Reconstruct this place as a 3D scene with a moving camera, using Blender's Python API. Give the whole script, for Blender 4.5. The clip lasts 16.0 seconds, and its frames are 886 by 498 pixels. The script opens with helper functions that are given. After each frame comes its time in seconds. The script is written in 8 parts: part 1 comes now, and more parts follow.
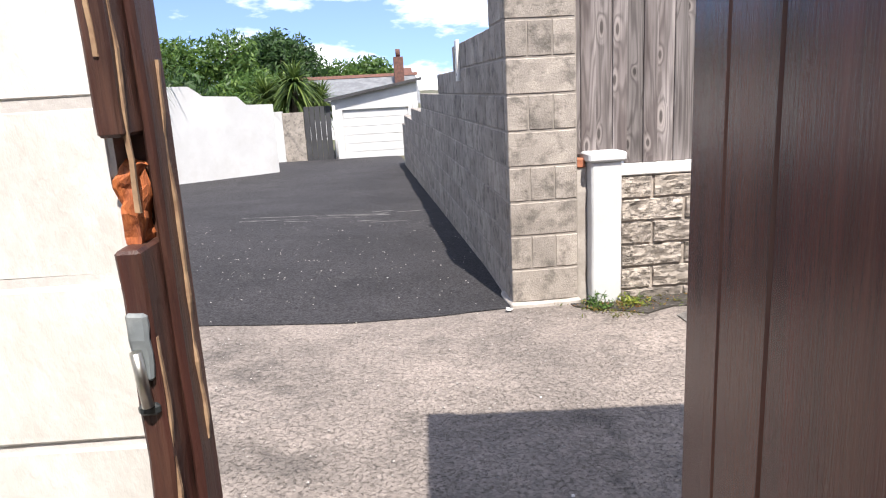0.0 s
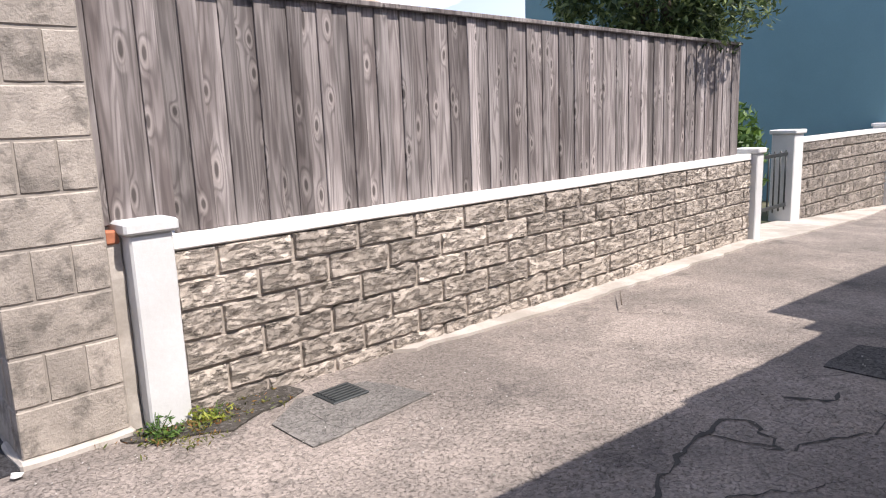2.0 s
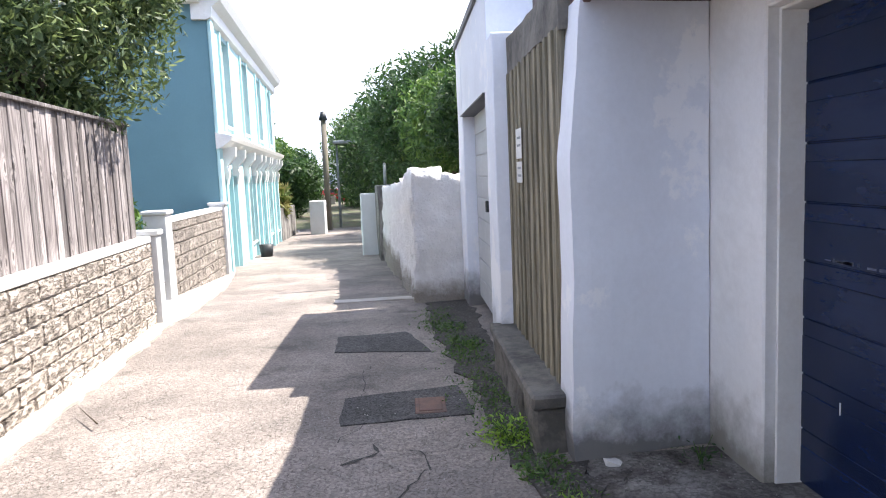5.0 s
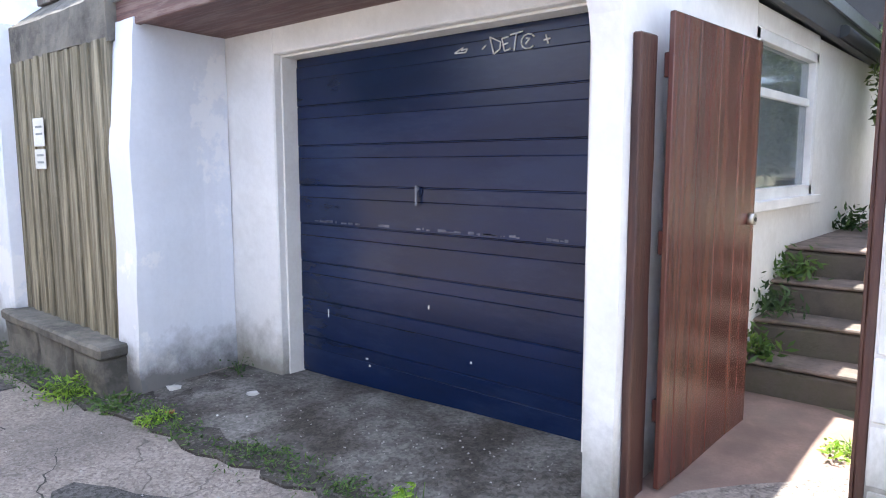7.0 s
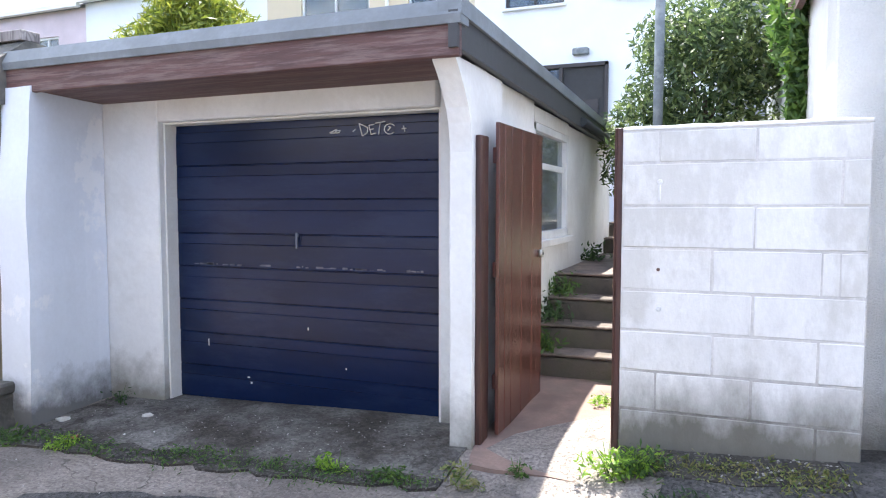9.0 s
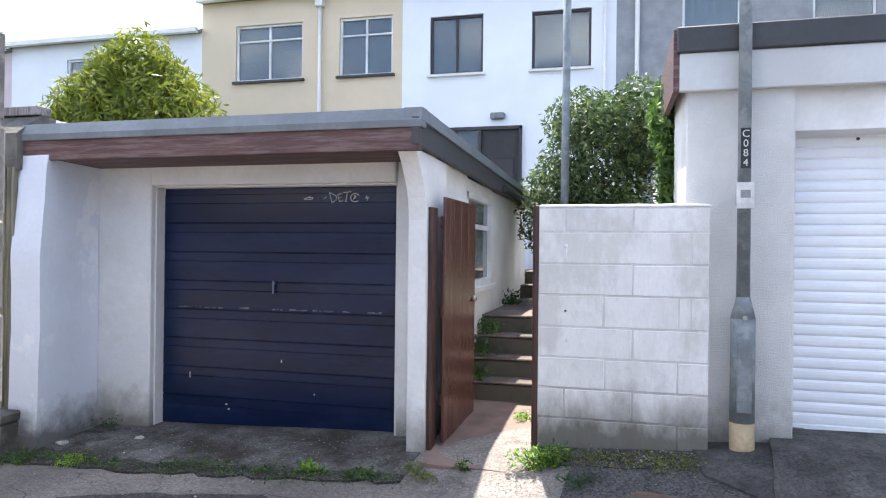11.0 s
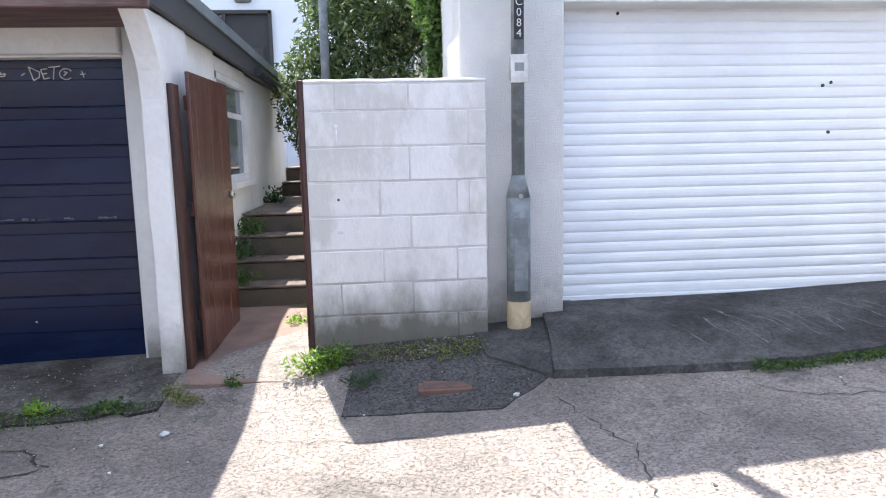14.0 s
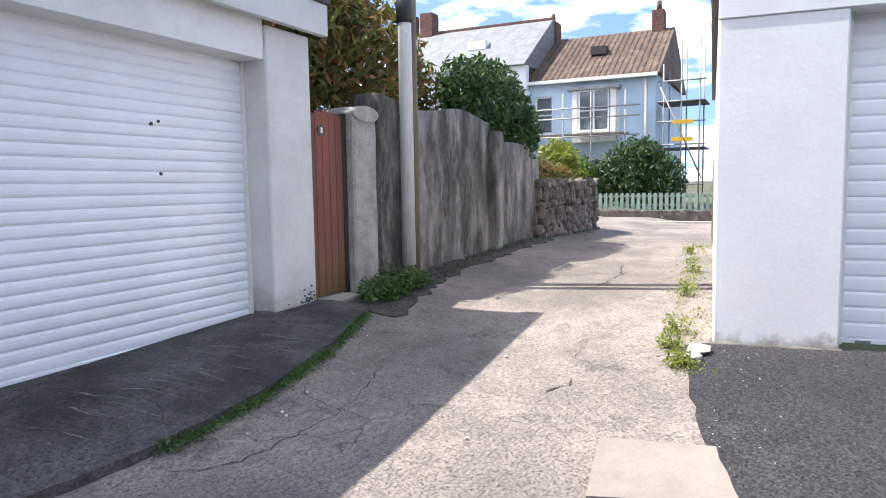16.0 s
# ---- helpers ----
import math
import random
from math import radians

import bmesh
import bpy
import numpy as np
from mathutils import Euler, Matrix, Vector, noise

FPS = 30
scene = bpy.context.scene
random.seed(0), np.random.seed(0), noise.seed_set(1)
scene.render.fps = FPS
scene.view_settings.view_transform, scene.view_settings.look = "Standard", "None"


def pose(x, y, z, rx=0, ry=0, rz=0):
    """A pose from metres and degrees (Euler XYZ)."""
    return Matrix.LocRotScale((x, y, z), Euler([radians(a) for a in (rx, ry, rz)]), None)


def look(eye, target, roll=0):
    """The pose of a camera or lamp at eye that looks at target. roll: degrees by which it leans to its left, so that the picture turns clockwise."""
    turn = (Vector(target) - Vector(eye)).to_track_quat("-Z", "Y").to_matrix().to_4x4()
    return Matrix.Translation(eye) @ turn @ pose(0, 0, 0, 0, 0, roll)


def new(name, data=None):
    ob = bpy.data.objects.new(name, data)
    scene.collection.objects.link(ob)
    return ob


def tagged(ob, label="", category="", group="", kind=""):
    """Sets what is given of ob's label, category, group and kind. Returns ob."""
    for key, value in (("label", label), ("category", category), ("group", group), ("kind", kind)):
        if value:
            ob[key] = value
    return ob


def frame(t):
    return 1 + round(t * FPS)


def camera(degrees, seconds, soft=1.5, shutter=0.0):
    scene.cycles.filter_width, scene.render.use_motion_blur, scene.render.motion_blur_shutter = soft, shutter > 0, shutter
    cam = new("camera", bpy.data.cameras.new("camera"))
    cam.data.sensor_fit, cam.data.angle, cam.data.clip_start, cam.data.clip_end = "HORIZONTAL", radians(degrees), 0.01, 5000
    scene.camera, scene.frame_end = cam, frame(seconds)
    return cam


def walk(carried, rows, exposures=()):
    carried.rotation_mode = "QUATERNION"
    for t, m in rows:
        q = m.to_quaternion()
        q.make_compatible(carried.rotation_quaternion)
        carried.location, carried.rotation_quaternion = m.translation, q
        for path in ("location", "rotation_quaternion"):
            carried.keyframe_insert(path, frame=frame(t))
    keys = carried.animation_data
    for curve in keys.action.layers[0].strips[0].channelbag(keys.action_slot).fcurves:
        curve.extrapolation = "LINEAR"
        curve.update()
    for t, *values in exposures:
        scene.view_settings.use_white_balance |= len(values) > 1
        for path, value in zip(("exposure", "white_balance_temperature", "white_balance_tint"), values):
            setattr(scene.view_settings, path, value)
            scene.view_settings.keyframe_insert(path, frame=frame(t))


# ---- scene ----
cam = camera(65.4, 16.0, soft=1.1)
PATH = [
    (0, (0.419, 0.25, 1.451), (0.443, 2.198, 0.996), -3.1),
    (0.5, (0.44, 0.595, 1.429), (0.591, 2.536, 0.971), -3.3),
    (1, (0.456, 0.912, 1.427), (0.853, 2.82, 0.976), -3.1),
    (1.5, (0.557, 1.2, 1.413), (1.348, 2.985, 0.982), -2.6),
    (2, (0.648, 1.349, 1.387), (1.869, 2.891, 1.024), -2.3),
    (2.5, (0.643, 1.461, 1.44), (2.21, 2.67, 1.149), -2.0),
    (3, (0.598, 1.563, 1.518), (2.371, 2.461, 1.296), -1.3),
    (3.2, (0.664, 1.602, 1.475), (2.487, 2.405, 1.292), -1.7),
    (5.3, (0.436, 2.605, 1.427), (2.394, 2.282, 1.178), -2.2),
    (5.5, (0.366, 2.69, 1.399), (2.287, 2.204, 1.131), -2.1),
    (6, (0.161, 2.93, 1.389), (1.924, 2.035, 1.087), -1.6),
    (6.5, (-0.077, 3.23, 1.383), (1.462, 1.987, 1.091), -0.7),
    (7, (-0.306, 3.534, 1.389), (1.003, 2.041, 1.145), -0.1),
    (7.5, (-0.418, 3.832, 1.418), (0.698, 2.185, 1.221), -0.1),
    (8, (-0.391, 4.196, 1.425), (0.568, 2.449, 1.258), -0.1),
    (8.5, (-0.395, 4.523, 1.451), (0.439, 2.712, 1.298), -0.1),
    (9, (-0.42, 4.833, 1.46), (0.322, 2.981, 1.335), -0.0),
    (9.5, (-0.417, 5.168, 1.486), (0.255, 3.286, 1.399), 0.2),
    (9.7, (-0.444, 5.284, 1.506), (0.206, 3.394, 1.441), 0.3),
    (11.8, (-0.56, 6.221, 1.54), (-0.097, 4.276, 1.55), 0.9),
    (12, (-0.583, 6.257, 1.539), (-0.119, 4.312, 1.506), 0.9),
    (12.5, (-0.616, 6.298, 1.502), (-0.139, 4.359, 1.376), 0.7),
    (13, (-0.523, 6.117, 1.463), (-0.098, 4.175, 1.243), 0.2),
    (13.5, (-0.411, 5.836, 1.437), (-0.182, 3.867, 1.169), -0.6),
    (14, (-0.401, 5.481, 1.417), (-0.573, 3.508, 1.138), -1.2),
    (14.5, (-0.291, 5.159, 1.4), (-1.039, 3.323, 1.139), -1.1),
    (15, (-0.265, 4.931, 1.43), (-1.527, 3.398, 1.189), -1.1),
    (15.5, (-0.289, 4.69, 1.413), (-1.9, 3.523, 1.209), -0.9),
    (16, (-0.259, 4.473, 1.392), (-2.045, 3.593, 1.209), -0.9),
]
walk(cam, [(t, look(eye, target, roll)) for t, eye, target, roll in PATH],
     exposures=[(0, 1.42, 6700, 12), (1.5, 1.28, 6700, 14), (2.5, 1.3, 6650, 15), (3.2, 1.58, 6600, 14), (5.5, 2.32, 6600, 11), (6.2, 2.75, 6550, 10), (7, 2.95, 6500, 9), (9.5, 2.52, 6500, 8), (12, 2.1, 6500, 8), (14, 2.22, 6500, 9), (16, 1.66, 6500, 10)])

# ---- world, sun and exposure ----
SUN_DIR = Vector((0.175, -0.62, 1.0)).normalized()
world = bpy.data.worlds.new("sky_world")
scene.world = world
world.use_nodes = True
wn = world.node_tree.nodes
wl = world.node_tree.links
wbg = wn["Background"]
sky = wn.new("ShaderNodeTexSky")
sky.sky_type = "NISHITA"
sky.sun_disc = False
sky.sun_elevation = math.asin(SUN_DIR.z)
sky.sun_rotation = math.atan2(SUN_DIR.x, SUN_DIR.y)
sky.air_density, sky.dust_density, sky.ozone_density = 0.55, 0.15, 1.0
# soft summer clouds over the sky
wtc = wn.new("ShaderNodeTexCoord")
wmap = wn.new("ShaderNodeMapping")
wmap.inputs["Scale"].default_value = (1.0, 1.0, 3.2)
wmap.inputs["Rotation"].default_value = (0.0, 0.0, 2.3)
wno = wn.new("ShaderNodeTexNoise")
wno.inputs["Scale"].default_value, wno.inputs["Detail"].default_value, wno.inputs["Roughness"].default_value = 3.6, 9, 0.58
wrp = wn.new("ShaderNodeValToRGB")
wrp.color_ramp.elements[0].position, wrp.color_ramp.elements[1].position = 0.5, 0.66
wmx = wn.new("ShaderNodeMix")
wmx.data_type = "RGBA"
wmx.inputs[7].default_value = (7.5, 7.5, 7.6, 1)
wl.new(wtc.outputs["Generated"], wmap.inputs["Vector"])
wl.new(wmap.outputs["Vector"], wno.inputs["Vector"])
wl.new(wno.outputs["Fac"], wrp.inputs["Fac"])
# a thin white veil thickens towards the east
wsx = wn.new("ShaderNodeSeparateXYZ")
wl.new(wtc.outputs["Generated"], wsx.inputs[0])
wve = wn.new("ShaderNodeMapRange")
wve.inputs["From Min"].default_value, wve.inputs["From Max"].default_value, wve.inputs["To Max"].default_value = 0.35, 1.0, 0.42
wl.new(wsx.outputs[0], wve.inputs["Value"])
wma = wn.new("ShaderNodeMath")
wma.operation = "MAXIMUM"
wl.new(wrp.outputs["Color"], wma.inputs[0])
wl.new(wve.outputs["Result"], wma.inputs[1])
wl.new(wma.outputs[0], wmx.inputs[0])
# the sky is read from higher up than the view, which drops its haze band
wsh = wn.new("ShaderNodeVectorMath")
wsh.operation = "ADD"
wsh.inputs[1].default_value = (0.0, 0.0, 0.2)
wnm = wn.new("ShaderNodeVectorMath")
wnm.operation = "NORMALIZE"
wl.new(wtc.outputs["Generated"], wsh.inputs[0])
wl.new(wsh.outputs["Vector"], wnm.inputs[0])
wl.new(wnm.outputs["Vector"], sky.inputs["Vector"])
wl.new(sky.outputs["Color"], wmx.inputs[6])
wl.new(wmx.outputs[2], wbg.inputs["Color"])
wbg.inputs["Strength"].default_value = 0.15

sun = new("sun", bpy.data.lights.new("sun", "SUN"))
sun.data.energy, sun.data.angle, sun.data.color = 3.3, radians(0.53), (1.0, 0.955, 0.89)
sun.matrix_world = look(SUN_DIR * 30, (0, 0, 0))

# ---- materials ----
MATS = {}


def mat(name, color, dark=None, rough=0.85, metal=0.0, scale=3.0, fine=60.0, bump=0.25, bump_dist=0.004, var=0.0, stain=None, stain_amount=0.4,
        stain_scale=1.4, low=None, low_z=(0.0, 0.5), speck=None, speck_scale=180.0, stretch=(1, 1, 1), spec=0.5, coat=0.0, grain=0.45, edge=(0.47, 0.59)):
    """A paint, stone or wood surface: two tones mixed by coarse and fine noise, stains, speckles, grime that thins out with height, and relief."""
    if name in MATS:
        return MATS[name]
    m = bpy.data.materials.new(name)
    m.use_nodes = True
    n, l = m.node_tree.nodes, m.node_tree.links
    bsdf = n["Principled BSDF"]
    geo = n.new("ShaderNodeNewGeometry")
    mapping = n.new("ShaderNodeMapping")
    mapping.inputs["Scale"].default_value = stretch
    l.new(geo.outputs["Position"], mapping.inputs["Vector"])
    info = n.new("ShaderNodeObjectInfo")

    def tex(s, detail=5, rough_=0.6, vec=None):
        t = n.new("ShaderNodeTexNoise")
        t.inputs["Scale"].default_value, t.inputs["Detail"].default_value, t.inputs["Roughness"].default_value = s, detail, rough_
        l.new(vec or mapping.outputs["Vector"], t.inputs["Vector"])
        return t.outputs["Fac"]

    def ramp(v, a, b):
        r = n.new("ShaderNodeMapRange")
        r.inputs["From Min"].default_value, r.inputs["From Max"].default_value = a, b
        l.new(v, r.inputs["Value"])
        return r.outputs["Result"]

    def mix(f, a, b, mode="MIX"):
        x = n.new("ShaderNodeMix")
        x.data_type, x.blend_type = "RGBA", mode
        for sock, val in ((x.inputs[0], f), (x.inputs[6], a), (x.inputs[7], b)):
            if isinstance(val, (int, float)):
                sock.default_value = val
            elif isinstance(val, tuple):
                sock.default_value = (*val, 1) if len(val) == 3 else val
            else:
                l.new(val, sock)
        return x.outputs[2]

    def math_(op, a, b):
        x = n.new("ShaderNodeMath")
        x.operation = op
        for sock, val in ((x.inputs[0], a), (x.inputs[1], b)):
            if isinstance(val, (int, float)):
                sock.default_value = val
            else:
                l.new(val, sock)
        return x.outputs[0]

    dark = dark or tuple(c * 0.78 for c in color)
    offset = n.new("ShaderNodeVectorMath")
    offset.operation = "ADD"
    l.new(mapping.outputs["Vector"], offset.inputs[0])
    comb = n.new("ShaderNodeCombineXYZ")
    l.new(math_("MULTIPLY", info.outputs["Random"], 37.0), comb.inputs[0])
    if var:
        l.new(comb.outputs[0], offset.inputs[1])
    coarse = tex(scale, 6, 0.62, offset.outputs[0])
    small = tex(fine, 4, 0.65, offset.outputs[0])
    col = mix(ramp(coarse, 0.4, 0.61), dark, color)
    col = mix(math_("MULTIPLY", ramp(small, 0.38, 0.68), grain), col, tuple(c * 0.62 for c in color))
    if speck:
        v = n.new("ShaderNodeTexVoronoi")
        v.inputs["Scale"].default_value = speck_scale
        l.new(mapping.outputs["Vector"], v.inputs["Vector"])
        sep = n.new("ShaderNodeSeparateColor")
        l.new(v.outputs["Color"], sep.inputs[0])
        col = mix(math_("MULTIPLY", ramp(sep.outputs[0], 0.72, 0.95), 0.7), col, speck)
        col = mix(math_("MULTIPLY", ramp(sep.outputs[1], 0.75, 0.95), 0.45), col, tuple(c * 0.4 for c in color))
    if stain:
        f = math_("MULTIPLY", ramp(tex(stain_scale, 8, 0.7), *edge), stain_amount)
        col = mix(f, col, stain)
    if low:
        sepz = n.new("ShaderNodeSeparateXYZ")
        l.new(geo.outputs["Position"], sepz.inputs[0])
        h = math_("ADD", sepz.outputs[2], math_("MULTIPLY", math_("SUBTRACT", tex(4.0, 8, 0.7), 0.5), max(low_z[1] - low_z[0], 0.3) * 1.8))
        col = mix(math_("MULTIPLY", ramp(h, low_z[1], low_z[0]), 0.85), col, low)
    if var:
        g = math_("ADD", 1.0 - var, math_("MULTIPLY", info.outputs["Random"], var * 2))
        cc = n.new("ShaderNodeCombineColor")
        for k in range(3):
            l.new(g, cc.inputs[k])
        col = mix(1.0, col, cc.outputs[0], "MULTIPLY")
    l.new(col, bsdf.inputs["Base Color"])
    r = n.new("ShaderNodeMapRange")
    r.inputs["To Min"].default_value, r.inputs["To Max"].default_value = max(rough - 0.12, 0.04), min(rough + 0.1, 1.0)
    l.new(coarse, r.inputs["Value"])
    l.new(r.outputs["Result"], bsdf.inputs["Roughness"])
    bsdf.inputs["Metallic"].default_value = metal
    bsdf.inputs["Specular IOR Level"].default_value = spec
    bsdf.inputs["Coat Weight"].default_value = coat
    if bump:
        b = n.new("ShaderNodeBump")
        b.inputs["Strength"].default_value, b.inputs["Distance"].default_value = bump, bump_dist
        l.new(math_("ADD", small, math_("MULTIPLY", coarse, 1.5)), b.inputs["Height"])
        l.new(b.outputs["Normal"], bsdf.inputs["Normal"])
    MATS[name] = m
    return m


class Nodes:
    """Short hands for joining shader nodes."""

    def __init__(self, name):
        self.m = bpy.data.materials.new(name)
        self.m.use_nodes = True
        self.n, self.l = self.m.node_tree.nodes, self.m.node_tree.links
        self.bsdf = self.n["Principled BSDF"]
        self.pos = self.n.new("ShaderNodeNewGeometry").outputs["Position"]

    def put(self, sock, val):
        if isinstance(val, (int, float)):
            sock.default_value = val
        elif isinstance(val, tuple):
            sock.default_value = (*val, 1) if sock.type == "RGBA" else val
        else:
            self.l.new(val, sock)

    def vec(self, op, a, b):
        x = self.n.new("ShaderNodeVectorMath")
        x.operation = op
        self.put(x.inputs[0], a)
        self.put(x.inputs[1], b)
        return x.outputs[0]

    def calc(self, op, a, b=0.0):
        x = self.n.new("ShaderNodeMath")
        x.operation = op
        self.put(x.inputs[0], a)
        self.put(x.inputs[1], b)
        return x.outputs[0]

    def noise(self, v, scale, detail=4, rough=0.6, colour=False):
        t = self.n.new("ShaderNodeTexNoise")
        t.inputs["Scale"].default_value, t.inputs["Detail"].default_value, t.inputs["Roughness"].default_value = scale, detail, rough
        self.l.new(v, t.inputs["Vector"])
        return t.outputs["Color" if colour else "Fac"]

    def cells(self, v, scale, feature="F1"):
        t = self.n.new("ShaderNodeTexVoronoi")
        t.feature = feature
        t.inputs["Scale"].default_value = scale
        self.l.new(v, t.inputs["Vector"])
        return t

    def ramp(self, v, a, b, lo=0.0, hi=1.0):
        r = self.n.new("ShaderNodeMapRange")
        for key, val in (("From Min", a), ("From Max", b), ("To Min", lo), ("To Max", hi)):
            r.inputs[key].default_value = val
        self.l.new(v, r.inputs["Value"])
        return r.outputs["Result"]

    def mix(self, f, a, b, mode="MIX"):
        x = self.n.new("ShaderNodeMix")
        x.data_type, x.blend_type = "RGBA", mode
        for sock, val in ((x.inputs[0], f), (x.inputs[6], a), (x.inputs[7], b)):
            self.put(sock, val)
        return x.outputs[2]

    def grey(self, v):
        c = self.n.new("ShaderNodeCombineColor")
        for k in range(3):
            self.l.new(v, c.inputs[k])
        return c.outputs[0]

    def done(self, colour, rough, height, strength, dist, spec=0.4):
        self.l.new(colour, self.bsdf.inputs["Base Color"])
        self.bsdf.inputs["Roughness"].default_value = rough
        self.bsdf.inputs["Specular IOR Level"].default_value = spec
        b = self.n.new("ShaderNodeBump")
        b.inputs["Strength"].default_value, b.inputs["Distance"].default_value = strength, dist
        self.l.new(height, b.inputs["Height"])
        self.l.new(b.outputs["Normal"], self.bsdf.inputs["Normal"])
        return self.m


def asphalt_mat(name, base, dark, stain, chips=0.24, cracks=0.5, blotch=0.6, grit=75.0, big=0.8):
    """Old rolled asphalt: stone chips, pits between them, worn and oily patches, and a web of fine cracks."""
    k = Nodes(name)
    warp = k.vec("ADD", k.pos, k.vec("SCALE", k.noise(k.pos, 3.0, 3, 0.6, True), (0, 0, 0)))
    k.n[warp.node.inputs[1].links[0].from_node.name].inputs["Scale"].default_value = 0.35
    col = k.mix(k.ramp(k.noise(k.pos, big, 6, 0.65), 0.38, 0.62), dark, base)
    col = k.mix(k.calc("MULTIPLY", k.ramp(k.noise(k.pos, 5.5, 6, 0.7), 0.5, 0.68), blotch), col, dark)
    col = k.mix(k.calc("MULTIPLY", k.ramp(k.noise(warp, 1.7, 9, 0.72), 0.56, 0.66), blotch), col, stain)
    chip = k.cells(k.pos, grit)
    sep = k.n.new("ShaderNodeSeparateColor")
    k.l.new(chip.outputs["Color"], sep.inputs[0])
    col = k.mix(1.0, col, k.grey(k.ramp(sep.outputs[0], 0.0, 1.0, 1.0 - chips, 1.0 + chips)), "MULTIPLY")
    pit = k.ramp(k.noise(k.pos, 62.0, 5, 0.75), 0.54, 0.7)
    col = k.mix(k.calc("MULTIPLY", pit, 0.4), col, tuple(c * 0.4 for c in dark))
    web = k.ramp(k.cells(warp, 1.5, "DISTANCE_TO_EDGE").outputs["Distance"], 0.01, 0.002)
    some = k.ramp(k.noise(k.pos, 0.75, 4, 0.6), 0.56, 0.64)
    web = k.calc("MULTIPLY", k.calc("MULTIPLY", web, some), cracks)
    col = k.mix(web, col, (0.02, 0.018, 0.016))
    h = k.calc("SUBTRACT", k.calc("SUBTRACT", k.calc("MULTIPLY", sep.outputs[1], 0.5), pit), k.calc("MULTIPLY", web, 2.0))
    MATS[name] = k.done(col, 0.92, h, 0.9, 0.006, 0.35)
    return k.m


def board_mat(name, pale, dark, knot):
    """Weathered softwood boards: grain that runs up the board and flows round pale knots with dark hearts, each board of its own tone."""
    k = Nodes(name)
    rnd = k.n.new("ShaderNodeObjectInfo").outputs["Random"]
    shift = k.n.new("ShaderNodeCombineXYZ")
    k.l.new(k.calc("MULTIPLY", rnd, 61.0), shift.inputs[0])
    k.l.new(k.calc("MULTIPLY", rnd, 23.0), shift.inputs[2])
    p = k.vec("ADD", k.pos, shift.outputs[0])
    bent = k.vec("MULTIPLY", k.vec("ADD", p, k.vec("MULTIPLY", k.noise(p, 2.0, 2, 0.5, True), (0.04, 0.04, 0.25))), (8.5, 8.5, 3.1))
    sep = k.n.new("ShaderNodeSeparateXYZ")
    k.l.new(bent, sep.inputs[0])
    flat = k.n.new("ShaderNodeCombineXYZ")
    k.l.new(sep.outputs[0], flat.inputs[0])
    k.l.new(sep.outputs[2], flat.inputs[1])
    spots = k.cells(flat.outputs[0], 1.0)
    spots.voronoi_dimensions = "2D"
    d = spots.outputs["Distance"]
    pick = k.n.new("ShaderNodeSeparateColor")
    k.l.new(spots.outputs["Color"], pick.inputs[0])
    d = k.calc("ADD", d, k.ramp(pick.outputs[0], 0.5, 0.55, 1.0, 0.0))
    near = k.calc("POWER", 2.718, k.calc("MULTIPLY", k.calc("MULTIPLY", d, d), k.ramp(pick.outputs[1], 0.0, 1.0, -34.0, -13.0)))
    field = k.noise(k.vec("MULTIPLY", p, (7.0, 7.0, 0.55)), 1.0, 2, 0.5)
    rings = k.calc("SINE", k.calc("ADD", k.calc("MULTIPLY", field, 75.0), k.calc("MULTIPLY", near, 16.0)))
    streak = k.noise(k.vec("MULTIPLY", p, (90.0, 90.0, 1.6)), 1.0, 3, 0.6)
    col = k.mix(k.ramp(k.noise(k.vec("MULTIPLY", p, (5.0, 5.0, 0.8)), 1.0, 4, 0.6), 0.34, 0.62), dark, pale)
    col = k.mix(k.ramp(rings, -0.3, 1.0, 0.0, 0.5), col, tuple(c * 0.5 for c in dark))
    col = k.mix(k.ramp(streak, 0.5, 0.72, 0.0, 0.55), col, tuple(c * 0.55 for c in dark))
    col = k.mix(k.calc("MULTIPLY", k.ramp(near, 0.3, 0.75), 0.62), col, knot)
    col = k.mix(k.ramp(d, 0.13, 0.07, 0.0, 0.85), col, tuple(c * 0.35 for c in dark))
    col = k.mix(1.0, col, k.grey(k.ramp(rnd, 0.0, 1.0, 0.6, 1.26)), "MULTIPLY")
    h = k.calc("ADD", k.calc("MULTIPLY", rings, 0.35), k.calc("SUBTRACT", near, streak))
    MATS[name] = k.done(col, 0.86, h, 0.5, 0.003, 0.35)
    return k.m


